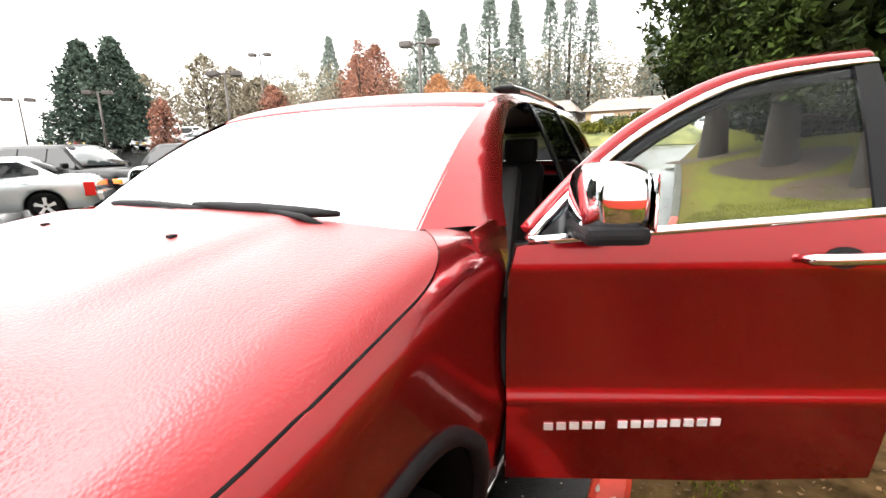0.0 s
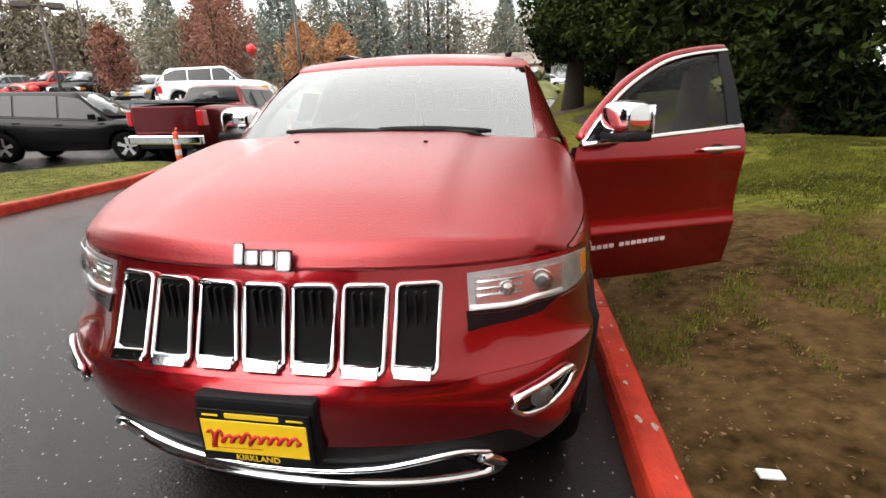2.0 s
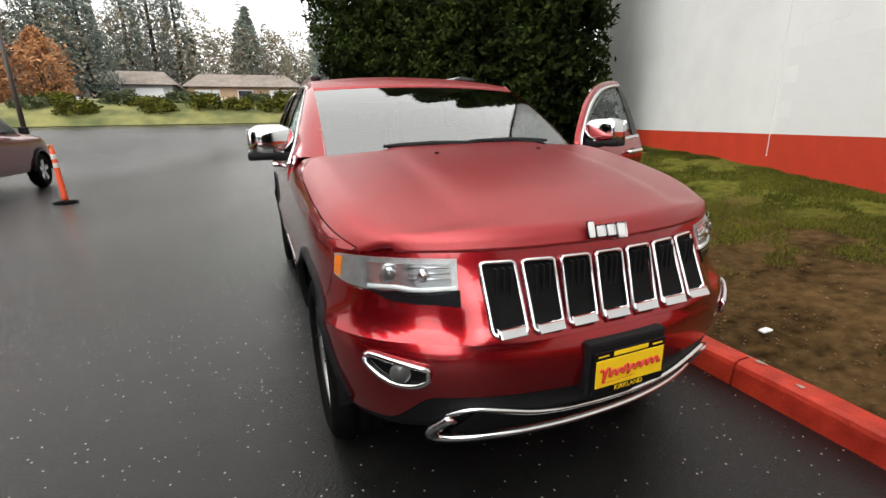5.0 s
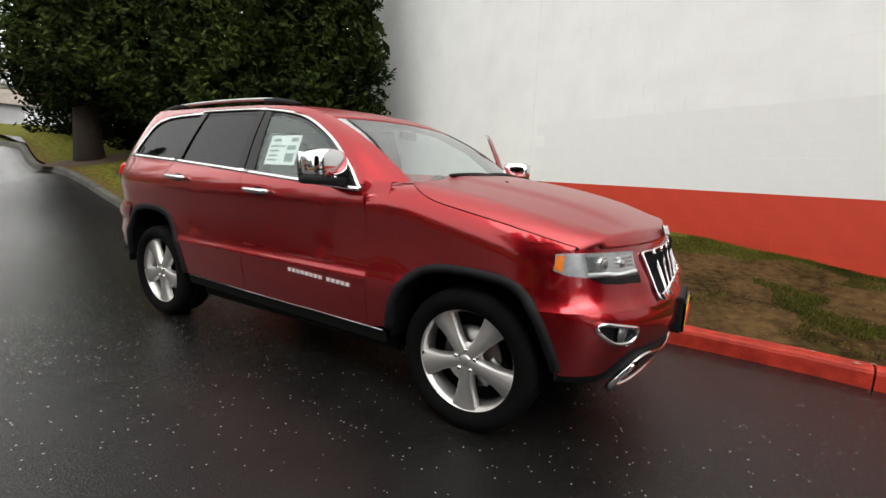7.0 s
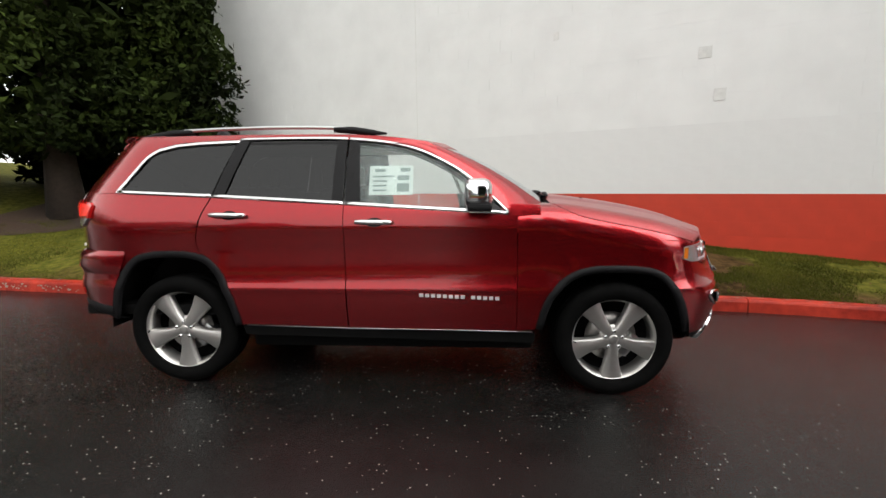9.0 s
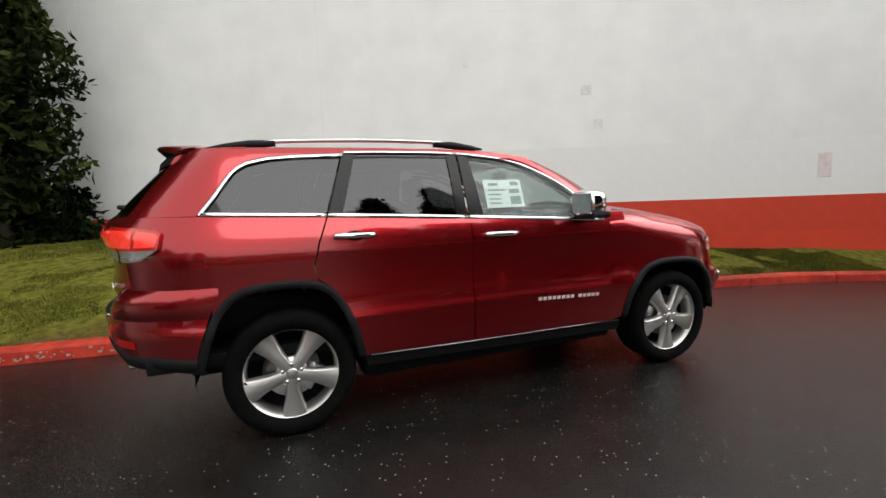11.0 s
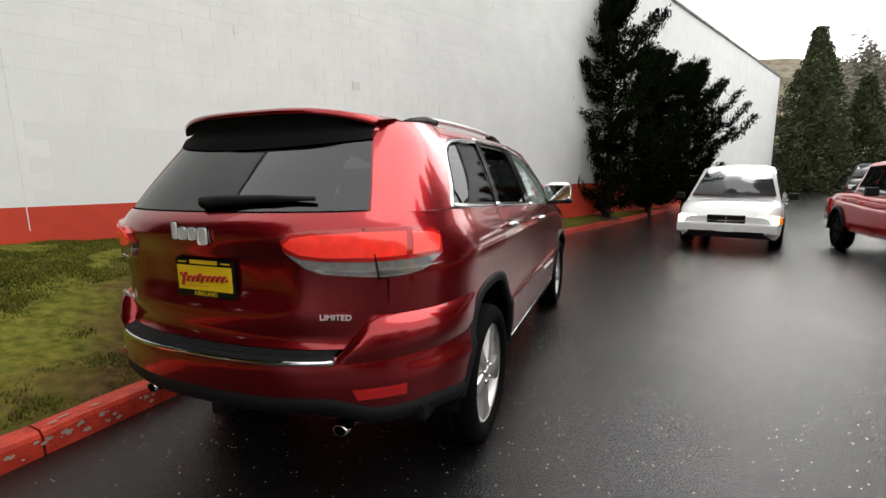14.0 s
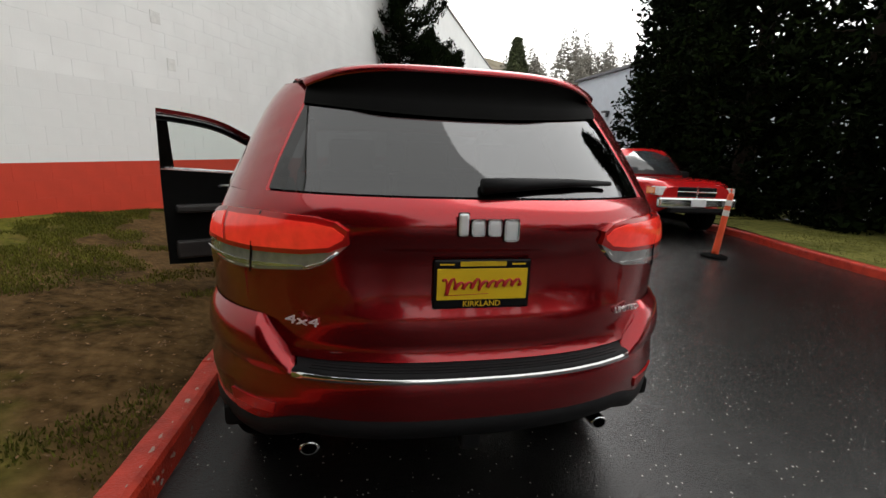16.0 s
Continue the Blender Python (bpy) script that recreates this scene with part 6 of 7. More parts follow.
def far_woods():
    """The wooded skyline behind the lot and the hill behind the road: many thin conifers and bare crowns, their mist
    put into pale colours.
    """
    rng = random.Random(11)
    V, F, TV, TF, HV, HF = [], [], [], [], [], []

    def fir(x, y, z0, h, r, vs, fs):
        n = 34
        for i in range(n):
            t = i / n
            rr = r * (1 - t) ** 0.8 * rng.uniform(0.6, 1.15) + 0.1
            zz = z0 + h * (0.18 + 0.82 * t)
            for k in range(13):
                a = rng.uniform(0, 6.28)
                leaf_quads(rng, Vector((x + rr * 0.7 * math.cos(a), y + rr * 0.7 * math.sin(a), zz)), rr * 0.26 + 0.12, 1, rr * 0.18, 0.5, vs, fs, 0.35)

    def bare(x, y, z0, h, r, vs, fs):
        for i in range(230):
            t = rng.random()
            a = rng.uniform(0, 6.28)
            rr = r * math.sin(math.pi * (0.15 + 0.8 * t)) * math.sqrt(rng.random())
            leaf_quads(rng, Vector((x + rr * math.cos(a), y + rr * math.sin(a), z0 + h * (0.15 + 0.85 * t))), 0.26, 2, 0.3, 1, vs, fs)
    for i in range(150):
        x = -95 + 150 * i / 150 + rng.uniform(-2, 2)
        y = 88 + rng.uniform(-10, 25) - 0.15 * abs(x + 20)
        (fir if rng.random() < 0.55 else bare)(x, y, ground_z(x, y) - 1, *((rng.uniform(9, 15), 2.6) if rng.random() < 0.8 else (18, 3)), *((V, F)))
    for i in range(120):
        x = -78 + 96 * i / 120 + rng.uniform(-2, 2)
        y = 70 + rng.uniform(-3, 12)
        bare(x, y, ground_z(x, y) - 1, rng.uniform(9, 15), 3.6, TV, TF)
    for i in range(46):
        x = -78 + 62 * i / 46 + rng.uniform(-2, 2)
        y = 55 + rng.uniform(-5, 5)
        bare(x, y, ground_z(x, y) - 1, rng.uniform(8, 12), 3.2, TV, TF)
    for i in range(170):
        x = -75 + 80 * i / 170 + rng.uniform(-2, 2)
        y = -92 - rng.uniform(0, 30)
        z = 3 + 0.55 * (-y - 92) + 4 * math.sin(i * 0.05)
        if rng.random() < 0.45:
            fir(x, y, z, rng.uniform(8, 15), 2.8, HV, HF)
        else:
            bare(x, y, z, rng.uniform(7, 11), 3.2, HV, HF)
    # hillside trees are coloured paler still, to hold the mist
    mesh_part("backdrop_hill_woods", HV, HF, mat("hillside_mist_trees", (0.24, 0.235, 0.205), 0.95, spec=0.05, vary=0.25, scale=0.2, second=(0.34, 0.32, 0.28), island=0.12), smooth=False, kind="stuff", label="bare brown hillside trees, mist put into their pale colour")["category"] = "woods"
    ob = mesh_part("backdrop_woods", V, F, needle_far, smooth=False, kind="stuff", label="conifer woods on the skyline, mist put into their pale green")
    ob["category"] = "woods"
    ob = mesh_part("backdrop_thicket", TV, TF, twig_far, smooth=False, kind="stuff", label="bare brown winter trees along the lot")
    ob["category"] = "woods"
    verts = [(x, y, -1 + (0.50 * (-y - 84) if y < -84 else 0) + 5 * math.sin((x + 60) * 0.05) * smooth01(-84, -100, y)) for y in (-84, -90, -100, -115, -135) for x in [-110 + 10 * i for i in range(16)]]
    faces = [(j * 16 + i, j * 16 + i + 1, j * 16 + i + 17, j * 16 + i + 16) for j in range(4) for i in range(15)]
    mesh_part("backdrop_hill", verts, faces, twig_far, label="brown wooded hillside, mist put into its pale colour", kind="structure")["category"] = "hill"


far_woods()
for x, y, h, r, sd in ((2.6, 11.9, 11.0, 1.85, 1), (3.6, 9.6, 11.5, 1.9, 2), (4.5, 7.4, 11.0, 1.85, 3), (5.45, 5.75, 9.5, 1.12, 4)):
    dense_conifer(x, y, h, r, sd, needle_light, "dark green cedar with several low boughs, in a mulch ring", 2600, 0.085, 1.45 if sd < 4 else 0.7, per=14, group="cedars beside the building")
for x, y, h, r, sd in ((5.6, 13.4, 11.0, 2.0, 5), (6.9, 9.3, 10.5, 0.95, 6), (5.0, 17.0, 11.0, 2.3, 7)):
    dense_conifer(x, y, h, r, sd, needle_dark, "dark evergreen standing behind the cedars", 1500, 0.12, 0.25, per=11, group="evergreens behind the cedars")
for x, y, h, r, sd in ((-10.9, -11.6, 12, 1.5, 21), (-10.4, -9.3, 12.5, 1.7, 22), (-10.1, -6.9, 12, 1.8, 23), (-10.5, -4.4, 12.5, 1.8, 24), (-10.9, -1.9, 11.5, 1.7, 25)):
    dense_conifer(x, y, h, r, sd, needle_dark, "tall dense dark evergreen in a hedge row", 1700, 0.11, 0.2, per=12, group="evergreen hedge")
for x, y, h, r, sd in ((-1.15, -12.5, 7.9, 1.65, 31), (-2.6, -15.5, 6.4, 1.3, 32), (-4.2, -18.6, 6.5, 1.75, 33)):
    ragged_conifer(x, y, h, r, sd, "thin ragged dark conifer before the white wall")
CONE = [(0.0, 0.75), (0.12, 1.0), (0.4, 0.85), (0.7, 0.5), (1.0, 0.04)]
for x, y, h, r, sd in ((-15.2, -40.5, 12.4, 2.9, 41), (-17.0, -44.5, 12.0, 2.4, 43), (-20.8, -46.5, 9.6, 2.3, 42)):
    dense_conifer(x, y, h, r, sd, cedar_thin, "tall cone-shaped cypress at the end of the road", 2200, 0.16, 0.1, profile=CONE, limbs=False, group="cypresses at the road's end")
# firs beyond 25 m take the paler colour with more haze in it
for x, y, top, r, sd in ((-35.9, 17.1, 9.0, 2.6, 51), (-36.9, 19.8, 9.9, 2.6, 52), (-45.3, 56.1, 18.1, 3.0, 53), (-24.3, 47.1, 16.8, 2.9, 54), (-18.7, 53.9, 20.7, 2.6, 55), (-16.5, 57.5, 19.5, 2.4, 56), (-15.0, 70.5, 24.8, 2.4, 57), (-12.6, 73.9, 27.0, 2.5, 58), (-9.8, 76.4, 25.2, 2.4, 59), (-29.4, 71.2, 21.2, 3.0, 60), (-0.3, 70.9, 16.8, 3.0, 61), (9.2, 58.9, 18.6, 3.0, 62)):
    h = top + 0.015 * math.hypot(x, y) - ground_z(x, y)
    dense_conifer(x, y, h, r, sd, needle_far if y > 25 else needle_mid, "tall far fir, mist put into its foliage colour", 1700, 0.19, h * 0.15, profile=[(0, 0.9), (0.3, 0.9), (0.6, 0.6), (1.0, 0.05)], limbs=False, per=6, group="firs behind the lot")
for x, y, top, r, sd in ((-23.6, 14.4, 4.3, 0.85, 71), (-21.2, 20.2, 5.5, 0.9, 72), (-17.5, 24.5, 8.7, 1.15, 73), (-19.6, 19.0, 5.0, 0.8, 74)):
    broadleaf(x, y, top + 0.015 * math.hypot(x, y) - ground_z(x, y), r, sd, leaf_red, "slim tree holding rust red leaves", 650, 0.09, 0.16, True)
broadleaf(-21.5, 32.6, 8.4, 2.4, 81, leaf_red, "round tree with rust red leaves", 1100, 0.14)
broadleaf(-24.5, 34.0, 8.0, 2.2, 84, leaf_red, "round tree with rust red leaves", 1000, 0.14)
broadleaf(-15.1, 31.6, 5.4, 1.9, 82, leaf_orange, "small tree with orange leaves", 800, 0.12)
broadleaf(-12.6, 32.7, 5.2, 1.7, 83, leaf_orange, "small tree with orange leaves", 750, 0.12)
for x, y, top, r, sd in ((-34.5, 25.7, 9.5, 3.2, 91), (-35.4, 29.3, 9.1, 3.0, 92), (-41.7, 25.0, 8.3, 3.2, 93), (-29.5, 27.0, 7.5, 2.6, 94), (-26.5, 38.0, 9.0, 3.4, 95), (-31.0, 40.0, 9.0, 3.4, 96)):
    broadleaf(x, y, top + 0.015 * math.hypot(x, y) - ground_z(x, y), r, sd, twig_far, "bare brown tree with a few dull leaves", 800, 0.16)


def shrub(x, y, z, r, h, seed, material, label):
    rng = random.Random(seed)
    t = thing("shrub", label, "shrub", pose(x, y, z), "shrubs")
    v, f = [], []
    for i in range(150):
        a, e = rng.uniform(0, 6.28), rng.uniform(0.05, 1)
        q = r * math.sqrt(rng.uniform(0.15, 1)) * math.sqrt(1 - 0.6 * e)
        leaf_quads(rng, Vector((q * math.cos(a), q * math.sin(a), h * e)), 0.09, 9, 0.09, 0.8, v, f)
    mesh_part("foliage", v, f, material, t, smooth=False)
    V, F = [], []
    for i in range(7):
        a = rng.uniform(0, 6.28)
        q, g = tube([(0, 0, -0.1), (0.3 * r * math.cos(a), 0.3 * r * math.sin(a), 0.4 * h), (0.6 * r * math.cos(a), 0.6 * r * math.sin(a), 0.8 * h)], [0.02, 0.014, 0.005], 5)
        F += [tuple(k + len(V) for k in p) for p in g]
        V += q
    mesh_part("stems", V, F, bark, t)


for x, y, r, h, sd in ((6.05, 5.0, 0.6, 0.95, 1), (6.5, 5.9, 0.65, 1.0, 2), (5.5, 5.8, 0.75, 1.0, 3), (7.1, 7.0, 0.7, 1.0, 4)):
    shrub(x, y, lawn_z(x, y) - 0.03, r, h, 100 + sd, needle_dark, "low dark shrub against the building")


def bank_rise(y):
    return lerp([(18.5, 0.0), (19.0, 0.30), (20.5, 0.80), (23.5, 1.10), (30, 0.9), (38, 0.0)], y)


for i in range(13):
    x, y = -9.5 + 0.95 * i + 0.3 * math.sin(i * 5), 20.6 + 0.9 * math.sin(i * 2.3)
    y += 0.05 * abs(x)
    shrub(x, y, ground_z(x, y) + bank_rise(y - 0.05 * abs(x)) - 0.08, 0.8, 0.35 + 0.08 * (i % 4), 120 + i, cedar_thin if i % 3 == 0 else grass_mat, "low shrub on the planted bank")


def mulch_rings():
    for x, y, r in ((2.6, 11.9, 1.1), (3.6, 9.6, 1.2), (4.5, 7.4, 1.3), (-1.15, -12.5, 0.5)):
        verts = [(x, y, lawn_z(x, min(y, 8)) + (ground_z(x, y) - ground_z(x, 8) if y > 8 else 0) + 0.03)]
        for i in range(24):
            a = 2 * math.pi * i / 24
            q = r * (1 + 0.12 * math.sin(3 * a))
            px, py = x + q * math.cos(a), y + q * math.sin(a) * 0.8
            verts.append((px, py, lawn_z(px, min(py, 8)) + (ground_z(px, py) - ground_z(px, 8) if py > 8 else 0) + 0.012))
        ob = mesh_part("mulch_ring", verts, [(0, i + 1, (i + 1) % 24 + 1) for i in range(24)], mulch, kind="structure", label="bare brown mulch round a tree's foot")
        ob["category"] = "mulch"


mulch_rings()


def grass_and_litter():
    rng = random.Random(9)
    v, f = [], []

    def blade(x, y, z, h):
        a = rng.uniform(0, 6.28)
        w = 0.0055
        dx, dy = w * math.cos(a), w * math.sin(a)
        lx, ly = rng.gauss(0, 0.35) * h, rng.gauss(0, 0.35) * h
        q = len(v)
        v.extend([(x - dx, y - dy, z - 0.004), (x + dx, y + dy, z - 0.004), (x + lx, y + ly, z + h)])
        f.append((q, q + 1, q + 2))
    n = 0
    while n < 210000:
        y = rng.uniform(-7.5, 7.9)
        if rng.random() < 0.25:
            y = rng.uniform(-4.5, 4.5)
        a, b = kerb_x(y) + 0.17, min(wall_x(y), 7.0)
        x = a + (b - a) * rng.random()
        bare = noise.noise((x * 0.9, y * 0.7, 2.2)) + 0.55 * noise.noise((x * 3.1, y * 2.6, 5.1)) + (0.60 - 0.36 * smooth01(0.2, 1.5, y)) * (1 - smooth01(0.3, 2.1, x - a)) * smooth01(-4.8, -3.0, y)
        if bare > 0.18 + rng.uniform(-0.1, 0.1):
            n += 0.4
            continue
        blade(x, y, lawn_z(x, y), rng.uniform(0.012, 0.034))
        n += 1
    for i in range(12000):
        y = rng.uniform(-3.6, 6.6)
        x = rng.uniform(-9.4, -6.65)
        if island_inside(x, y):
            blade(x, y, island_z(x, y), rng.uniform(0.012, 0.03))
    ob = mesh_part("grass", v, f, grass_mat, smooth=False, kind="stuff", label="short damp grass, thin and patchy over mud")
    ob["category"] = "grass"
    v, f = [], []
    for i in range(6000):
        y = rng.uniform(-6.5, 6.0)
        a, b = kerb_x(y) + 0.15, min(wall_x(y), 6.0)
        x = a + (b - a) * rng.random() ** 1.5
        z = lawn_z(x, y) + 0.006
        t, s = rng.uniform(0, 6.28), rng.uniform(0.004, 0.014)
        q = len(v)
        for k in range(4):
            w = t + k * math.pi / 2
            v.append((x + s * (1 if k % 2 else 0.5) * math.cos(w), y + s * (1 if k % 2 else 0.5) * math.sin(w), z + rng.uniform(0, 0.012)))
        f.append((q, q + 1, q + 2, q + 3))
    ob = mesh_part("leaf_litter", v, f, dead_mat, smooth=False, kind="stuff", label="scattered brown fallen leaves")
    ob["category"] = "leaves"
    v, f = [], []
    for i in range(2300):
        x, y = rng.uniform(-5.5, 1.1), rng.uniform(-6.5, 6.5)
        if x > kerb_x(y) - 0.05:
            continue
        s = rng.uniform(0.0012, 0.0042)
        q = len(v)
        z = ground_z(x, y)
        v += [(x - s, y, z), (x, y - s, z), (x + s, y, z), (x, y + s, z), (x, y, z + s)]
        f += [(q, q + 1, q + 4), (q + 1, q + 2, q + 4), (q + 2, q + 3, q + 4), (q + 3, q, q + 4)]
    ob = mesh_part("grit", v, f, mat("pale_grit", (0.11, 0.106, 0.095), 0.8, vary=0.5, scale=40, island=0.5), smooth=False, kind="stuff", label="pale grit scattered over the wet asphalt")
    ob["category"] = "grit"


# ---- grass island with its kerb ----
ISLAND = arc_line([(-7.55, -5.5), (-7.35, -3.9), (-6.75, -1.6), (-6.45, 0.8), (-6.40, 2.6), (-6.42, 4.2), (-6.75, 5.8), (-7.6, 6.6), (-8.7, 6.2), (-9.4, 4.6), (-9.6, 2.0), (-9.7, -1.0)], 5)


def island_inside(x, y):
    right = [p for p in ISLAND if p[0] > -7.9]
    return y < 6.2 and x < lerp(sorted((p[1], p[0]) for p in right), y) - 0.2 and x > -9.3


def island_z(x, y):
    return ground_z(x, y) + 0.14 + 0.05 * smooth01(-6.4, -8.5, x) + 0.01 * noise.noise((x * 2, y * 2, 1))


def build_island():
    kerb = thing("kerb", "red painted kerb round a grass island", "kerb", kind="structure")
    for i in range(0, len(ISLAND) - 1, 4):
        seg = ISLAND[i:i + 5]
        if len(seg) > 1:
            kerb_run("kerb_stone", seg, red_kerb if seg[0][1] < 4.8 and seg[0][0] > -7.6 else concrete, kerb)
    rows = [-5.4 + 0.4 * i for i in range(30)]
    rights = sorted((p[1], p[0]) for p in ISLAND if p[0] > -7.9)
    verts, faces = [], []
    for y in rows:
        a = lerp(rights, min(y, 6.4)) - 0.1
        b = -9.6 if y < 4.5 else -9.6 + 0.9 * (y - 4.5)
        b = b if y > -2.6 else -13.5
        for k in range(13):
            x = a + (b - a) * k / 12
            verts.append((x, y, island_z(x, y)))
    for j in range(len(rows) - 1):
        for k in range(12):
            q = j * 13 + k
            faces.append((q, q + 1, q + 14, q + 13))
    mesh_part("ground_island", verts, faces, turf, label="mown grass island beside the road", kind="structure")["category"] = "lawn"
    rows = [-14 + 0.5 * i for i in range(18)]
    verts = [(x, y, island_z(x, y) + 0.004) for y in rows for x in [-7.9 - 0.12 * max(0, -5.5 - y) - 0.6 * k for k in range(9)]]
    faces = [(j * 9 + k, j * 9 + k + 1, j * 9 + k + 10, j * 9 + k + 9) for j in range(17) for k in range(8)]
    mesh_part("ground_verge", verts, faces, turf, label="grass verge under the evergreen hedge", kind="structure")["category"] = "lawn"


build_island()
grass_and_litter()


# ---- traffic posts, lamps, small things ----
def traffic_post(x, y, lean, label):
    orange = mat("orange_post_plastic", (0.75, 0.09, 0.03), 0.5, vary=0.12, scale=12)
    band_m = mat("reflective_sleeve", (0.62, 0.60, 0.58), 0.35, vary=0.2, scale=30)
    post = thing("traffic_post", label, "traffic post", pose(x, y, ground_z(x, y), lean, lean * 0.6, 20), "orange posts along the road")
    v, f = lathe([(0.0, 0.05), (0.055, 0.05), (0.052, 0.12), (0.046, 0.5), (0.042, 0.9), (0.040, 1.0), (0.030, 1.03), (0.0, 1.04)], 20, "z")
    mesh_part("post", v, f, orange, post)
    for z in (0.72, 0.88):
        v, f = lathe([(0.0455, z - 0.045), (0.0465, z - 0.04), (0.0445, z + 0.04), (0.0435, z + 0.045)], 20, "z")
        mesh_part("reflective_band", v, f, band_m, post)
    v, f = tube([(0.0, 0, 1.0), (0.012, 0, 1.06), (0.03, 0, 1.09), (0.04, 0, 1.075)], 0.014, 8)
    mesh_part("grip", v, f, orange, post)
    v, f = lathe([(0.0, 0.0), (0.20, 0.0), (0.20, 0.025), (0.17, 0.045), (0.06, 0.06), (0.0, 0.06)], 8, "z")
    mesh_part("base", v, f, rubber, post, "black rubber base", smooth=False)


traffic_post(-4.55, 3.25, 1.0, "orange plastic road post on a black rubber base")
traffic_post(-4.6, 7.2, -1.5, "orange plastic road post on a black rubber base")
traffic_post(-5.25, -2.2, -4.0, "leaning orange plastic road post on a black base")


def lot_lamp(x, y, top, turn):
    dark = mat("bronze_lamp_metal", (0.045, 0.035, 0.030), 0.5, vary=0.2, scale=8)
    h = top + 0.015 * math.hypot(x, y) - ground_z(x, y)
    lamp = thing("street_lamp", "tall bronze parking lot lamp with two box heads", "street lamp", pose(x, y, ground_z(x, y), 0, 0, turn), "lamps over the lot")
    v, f = tube([(0, 0, -0.1), (0, 0, h * 0.5), (0, 0, h)], [0.075, 0.065, 0.055], 10)
    mesh_part("pole", v, f, dark, lamp)
    v, f = tube([(-0.35, 0, h - 0.02), (0, 0, h + 0.02), (0.35, 0, h - 0.02)], 0.035, 8)
    mesh_part("arm", v, f, dark, lamp)
    for s in (-1, 1):
        bm = bmesh.new()
        box(bm, s * 0.58 - 0.26, s * 0.58 + 0.26, -0.22, 0.22, h - 0.12, h + 0.12, 0.04)
        part("lamp_head", bm, dark, lamp)


lot_lamp(-18.4, 14.4, 5.2, 30)
lot_lamp(-7.8, 15.1, 5.6, 10)
lot_lamp(-35.7, 13.1, 4.8, 50)
lot_lamp(-32.2, 15.9, 5.3, 40)
lot_lamp(-26.0, 24.0, 8.4, 20)


def balloon(x, y, z, r):
    red = mat("red_balloon_rubber", (0.55, 0.015, 0.020), 0.25, vary=0.05)
    b = thing("balloon", "red balloon on a string", "balloon", pose(x, y, ground_z(x, y)), "balloons over the lot")
    h = z - ground_z(x, y)
    v, f = lathe([(0.0, h - r * 1.2), (r * 0.25, h - r * 1.05), (r * 0.75, h - r * 0.6), (r, h), (r * 0.85, h + r * 0.55), (r * 0.4, h + r * 0.92), (0.0, h + r)], 18, "z")
    mesh_part("skin", v, f, red, b)
    v, f = tube([(0, 0, 0), (0.05, 0, h * 0.5), (0, 0, h - r * 1.15)], 0.006, 4)
    mesh_part("string", v, f, red, b)


for p in ((-13.3, 21.2, 4.5, 0.26), (-25, 19.0, 2.6, 0.25), (-27.5, 19.5, 2.5, 0.25)):
    balloon(*p)
sprinkler = thing("sprinkler", "small white lawn sprinkler head standing in mud", "sprinkler", pose(1.37, -0.05, lawn_z(1.37, -0.05)))
v, f = lathe([(0.0, -0.03), (0.02, -0.03), (0.022, 0.05), (0.03, 0.055), (0.03, 0.07), (0.012, 0.085), (0.0, 0.085)], 14, "z")
mesh_part("body", v, f, concrete, sprinkler)
bm = bmesh.new()
box(bm, 1.52, 1.60, -1.92, -1.88, lawn_z(1.56, -1.9), lawn_z(1.56, -1.9) + 0.012, 0.004)
litter = part("litter", bm, paper)
tagged(litter, "scrap of white paper on the muddy lawn", "litter")


# ---- other vehicles ----
veh_glass = mat("dark_vehicle_glass", (0.008, 0.009, 0.010), 0.06, spec=0.35, vary=0.1, scale=2)
veh_screen = mat("vehicle_windscreen", (0.05, 0.06, 0.065), 0.04, spec=1.0, coat=1.0, vary=0.1, scale=2)
veh_rim = mat("vehicle_wheel_silver", (0.75, 0.75, 0.76), 0.35, metal=0.7, vary=0.15, scale=6)
lamp_clear = mat("vehicle_headlamp", (0.70, 0.71, 0.70), 0.12, coat=0.8, vary=0.1, scale=20)
plate_white = mat("white_plate", (0.70, 0.72, 0.74), 0.5, vary=0.05)
lamp_lit = mat("lit_headlamp", (0.9, 0.85, 0.7), 0.3)
lamp_lit.node_tree.nodes["Principled BSDF"].inputs["Emission Color"].default_value = (1.0, 0.83, 0.55, 1)
lamp_lit.node_tree.nodes["Principled BSDF"].inputs["Emission Strength"].default_value = 3.0


def plain_wheel(parent, x, y, r, w, s, rim):
    h = new("wheel")
    h.parent, h.location = parent, (x, y, r)
    v, f = lathe([(r * 0.66, -w / 2), (r * 0.9, -w / 2 - 0.005), (r, -w / 2 + 0.03), (r, w / 2 - 0.03), (r * 0.9, w / 2 + 0.005), (r * 0.66, w / 2)], 28)
    mesh_part("tyre", v, f, rubber, h)
    v, f = lathe([(r * 0.68, s * w * 0.40), (r * 0.64, s * w * 0.46), (r * 0.60, s * w * 0.30), (r * 0.3, s * w * 0.16), (0.0, s * w * 0.16)], 28)
    mesh_part("rim", v, f, black_plastic, h)
    for k in range(5):
        a = 2 * math.pi * k / 5 + 0.3
        c, d = math.cos(a), math.sin(a)
        o = s * w * 0.44
        verts = []
        for rr, hw in ((r * 0.08, r * 0.10), (r * 0.35, r * 0.09), (r * 0.66, r * 0.13)):
            for side in (-1, 1):
                verts.append((o, rr * c - side * hw * d, rr * d + side * hw * c))
                verts.append((o - s * 0.03, rr * c - side * hw * d * 1.1, rr * d + side * hw * c * 1.1))
        mesh_part("spoke", verts, [(0, 2, 6, 4), (4, 6, 10, 8), (0, 4, 5, 1), (4, 8, 9, 5), (2, 3, 7, 6), (6, 7, 11, 10)], rim, h, smooth=False)


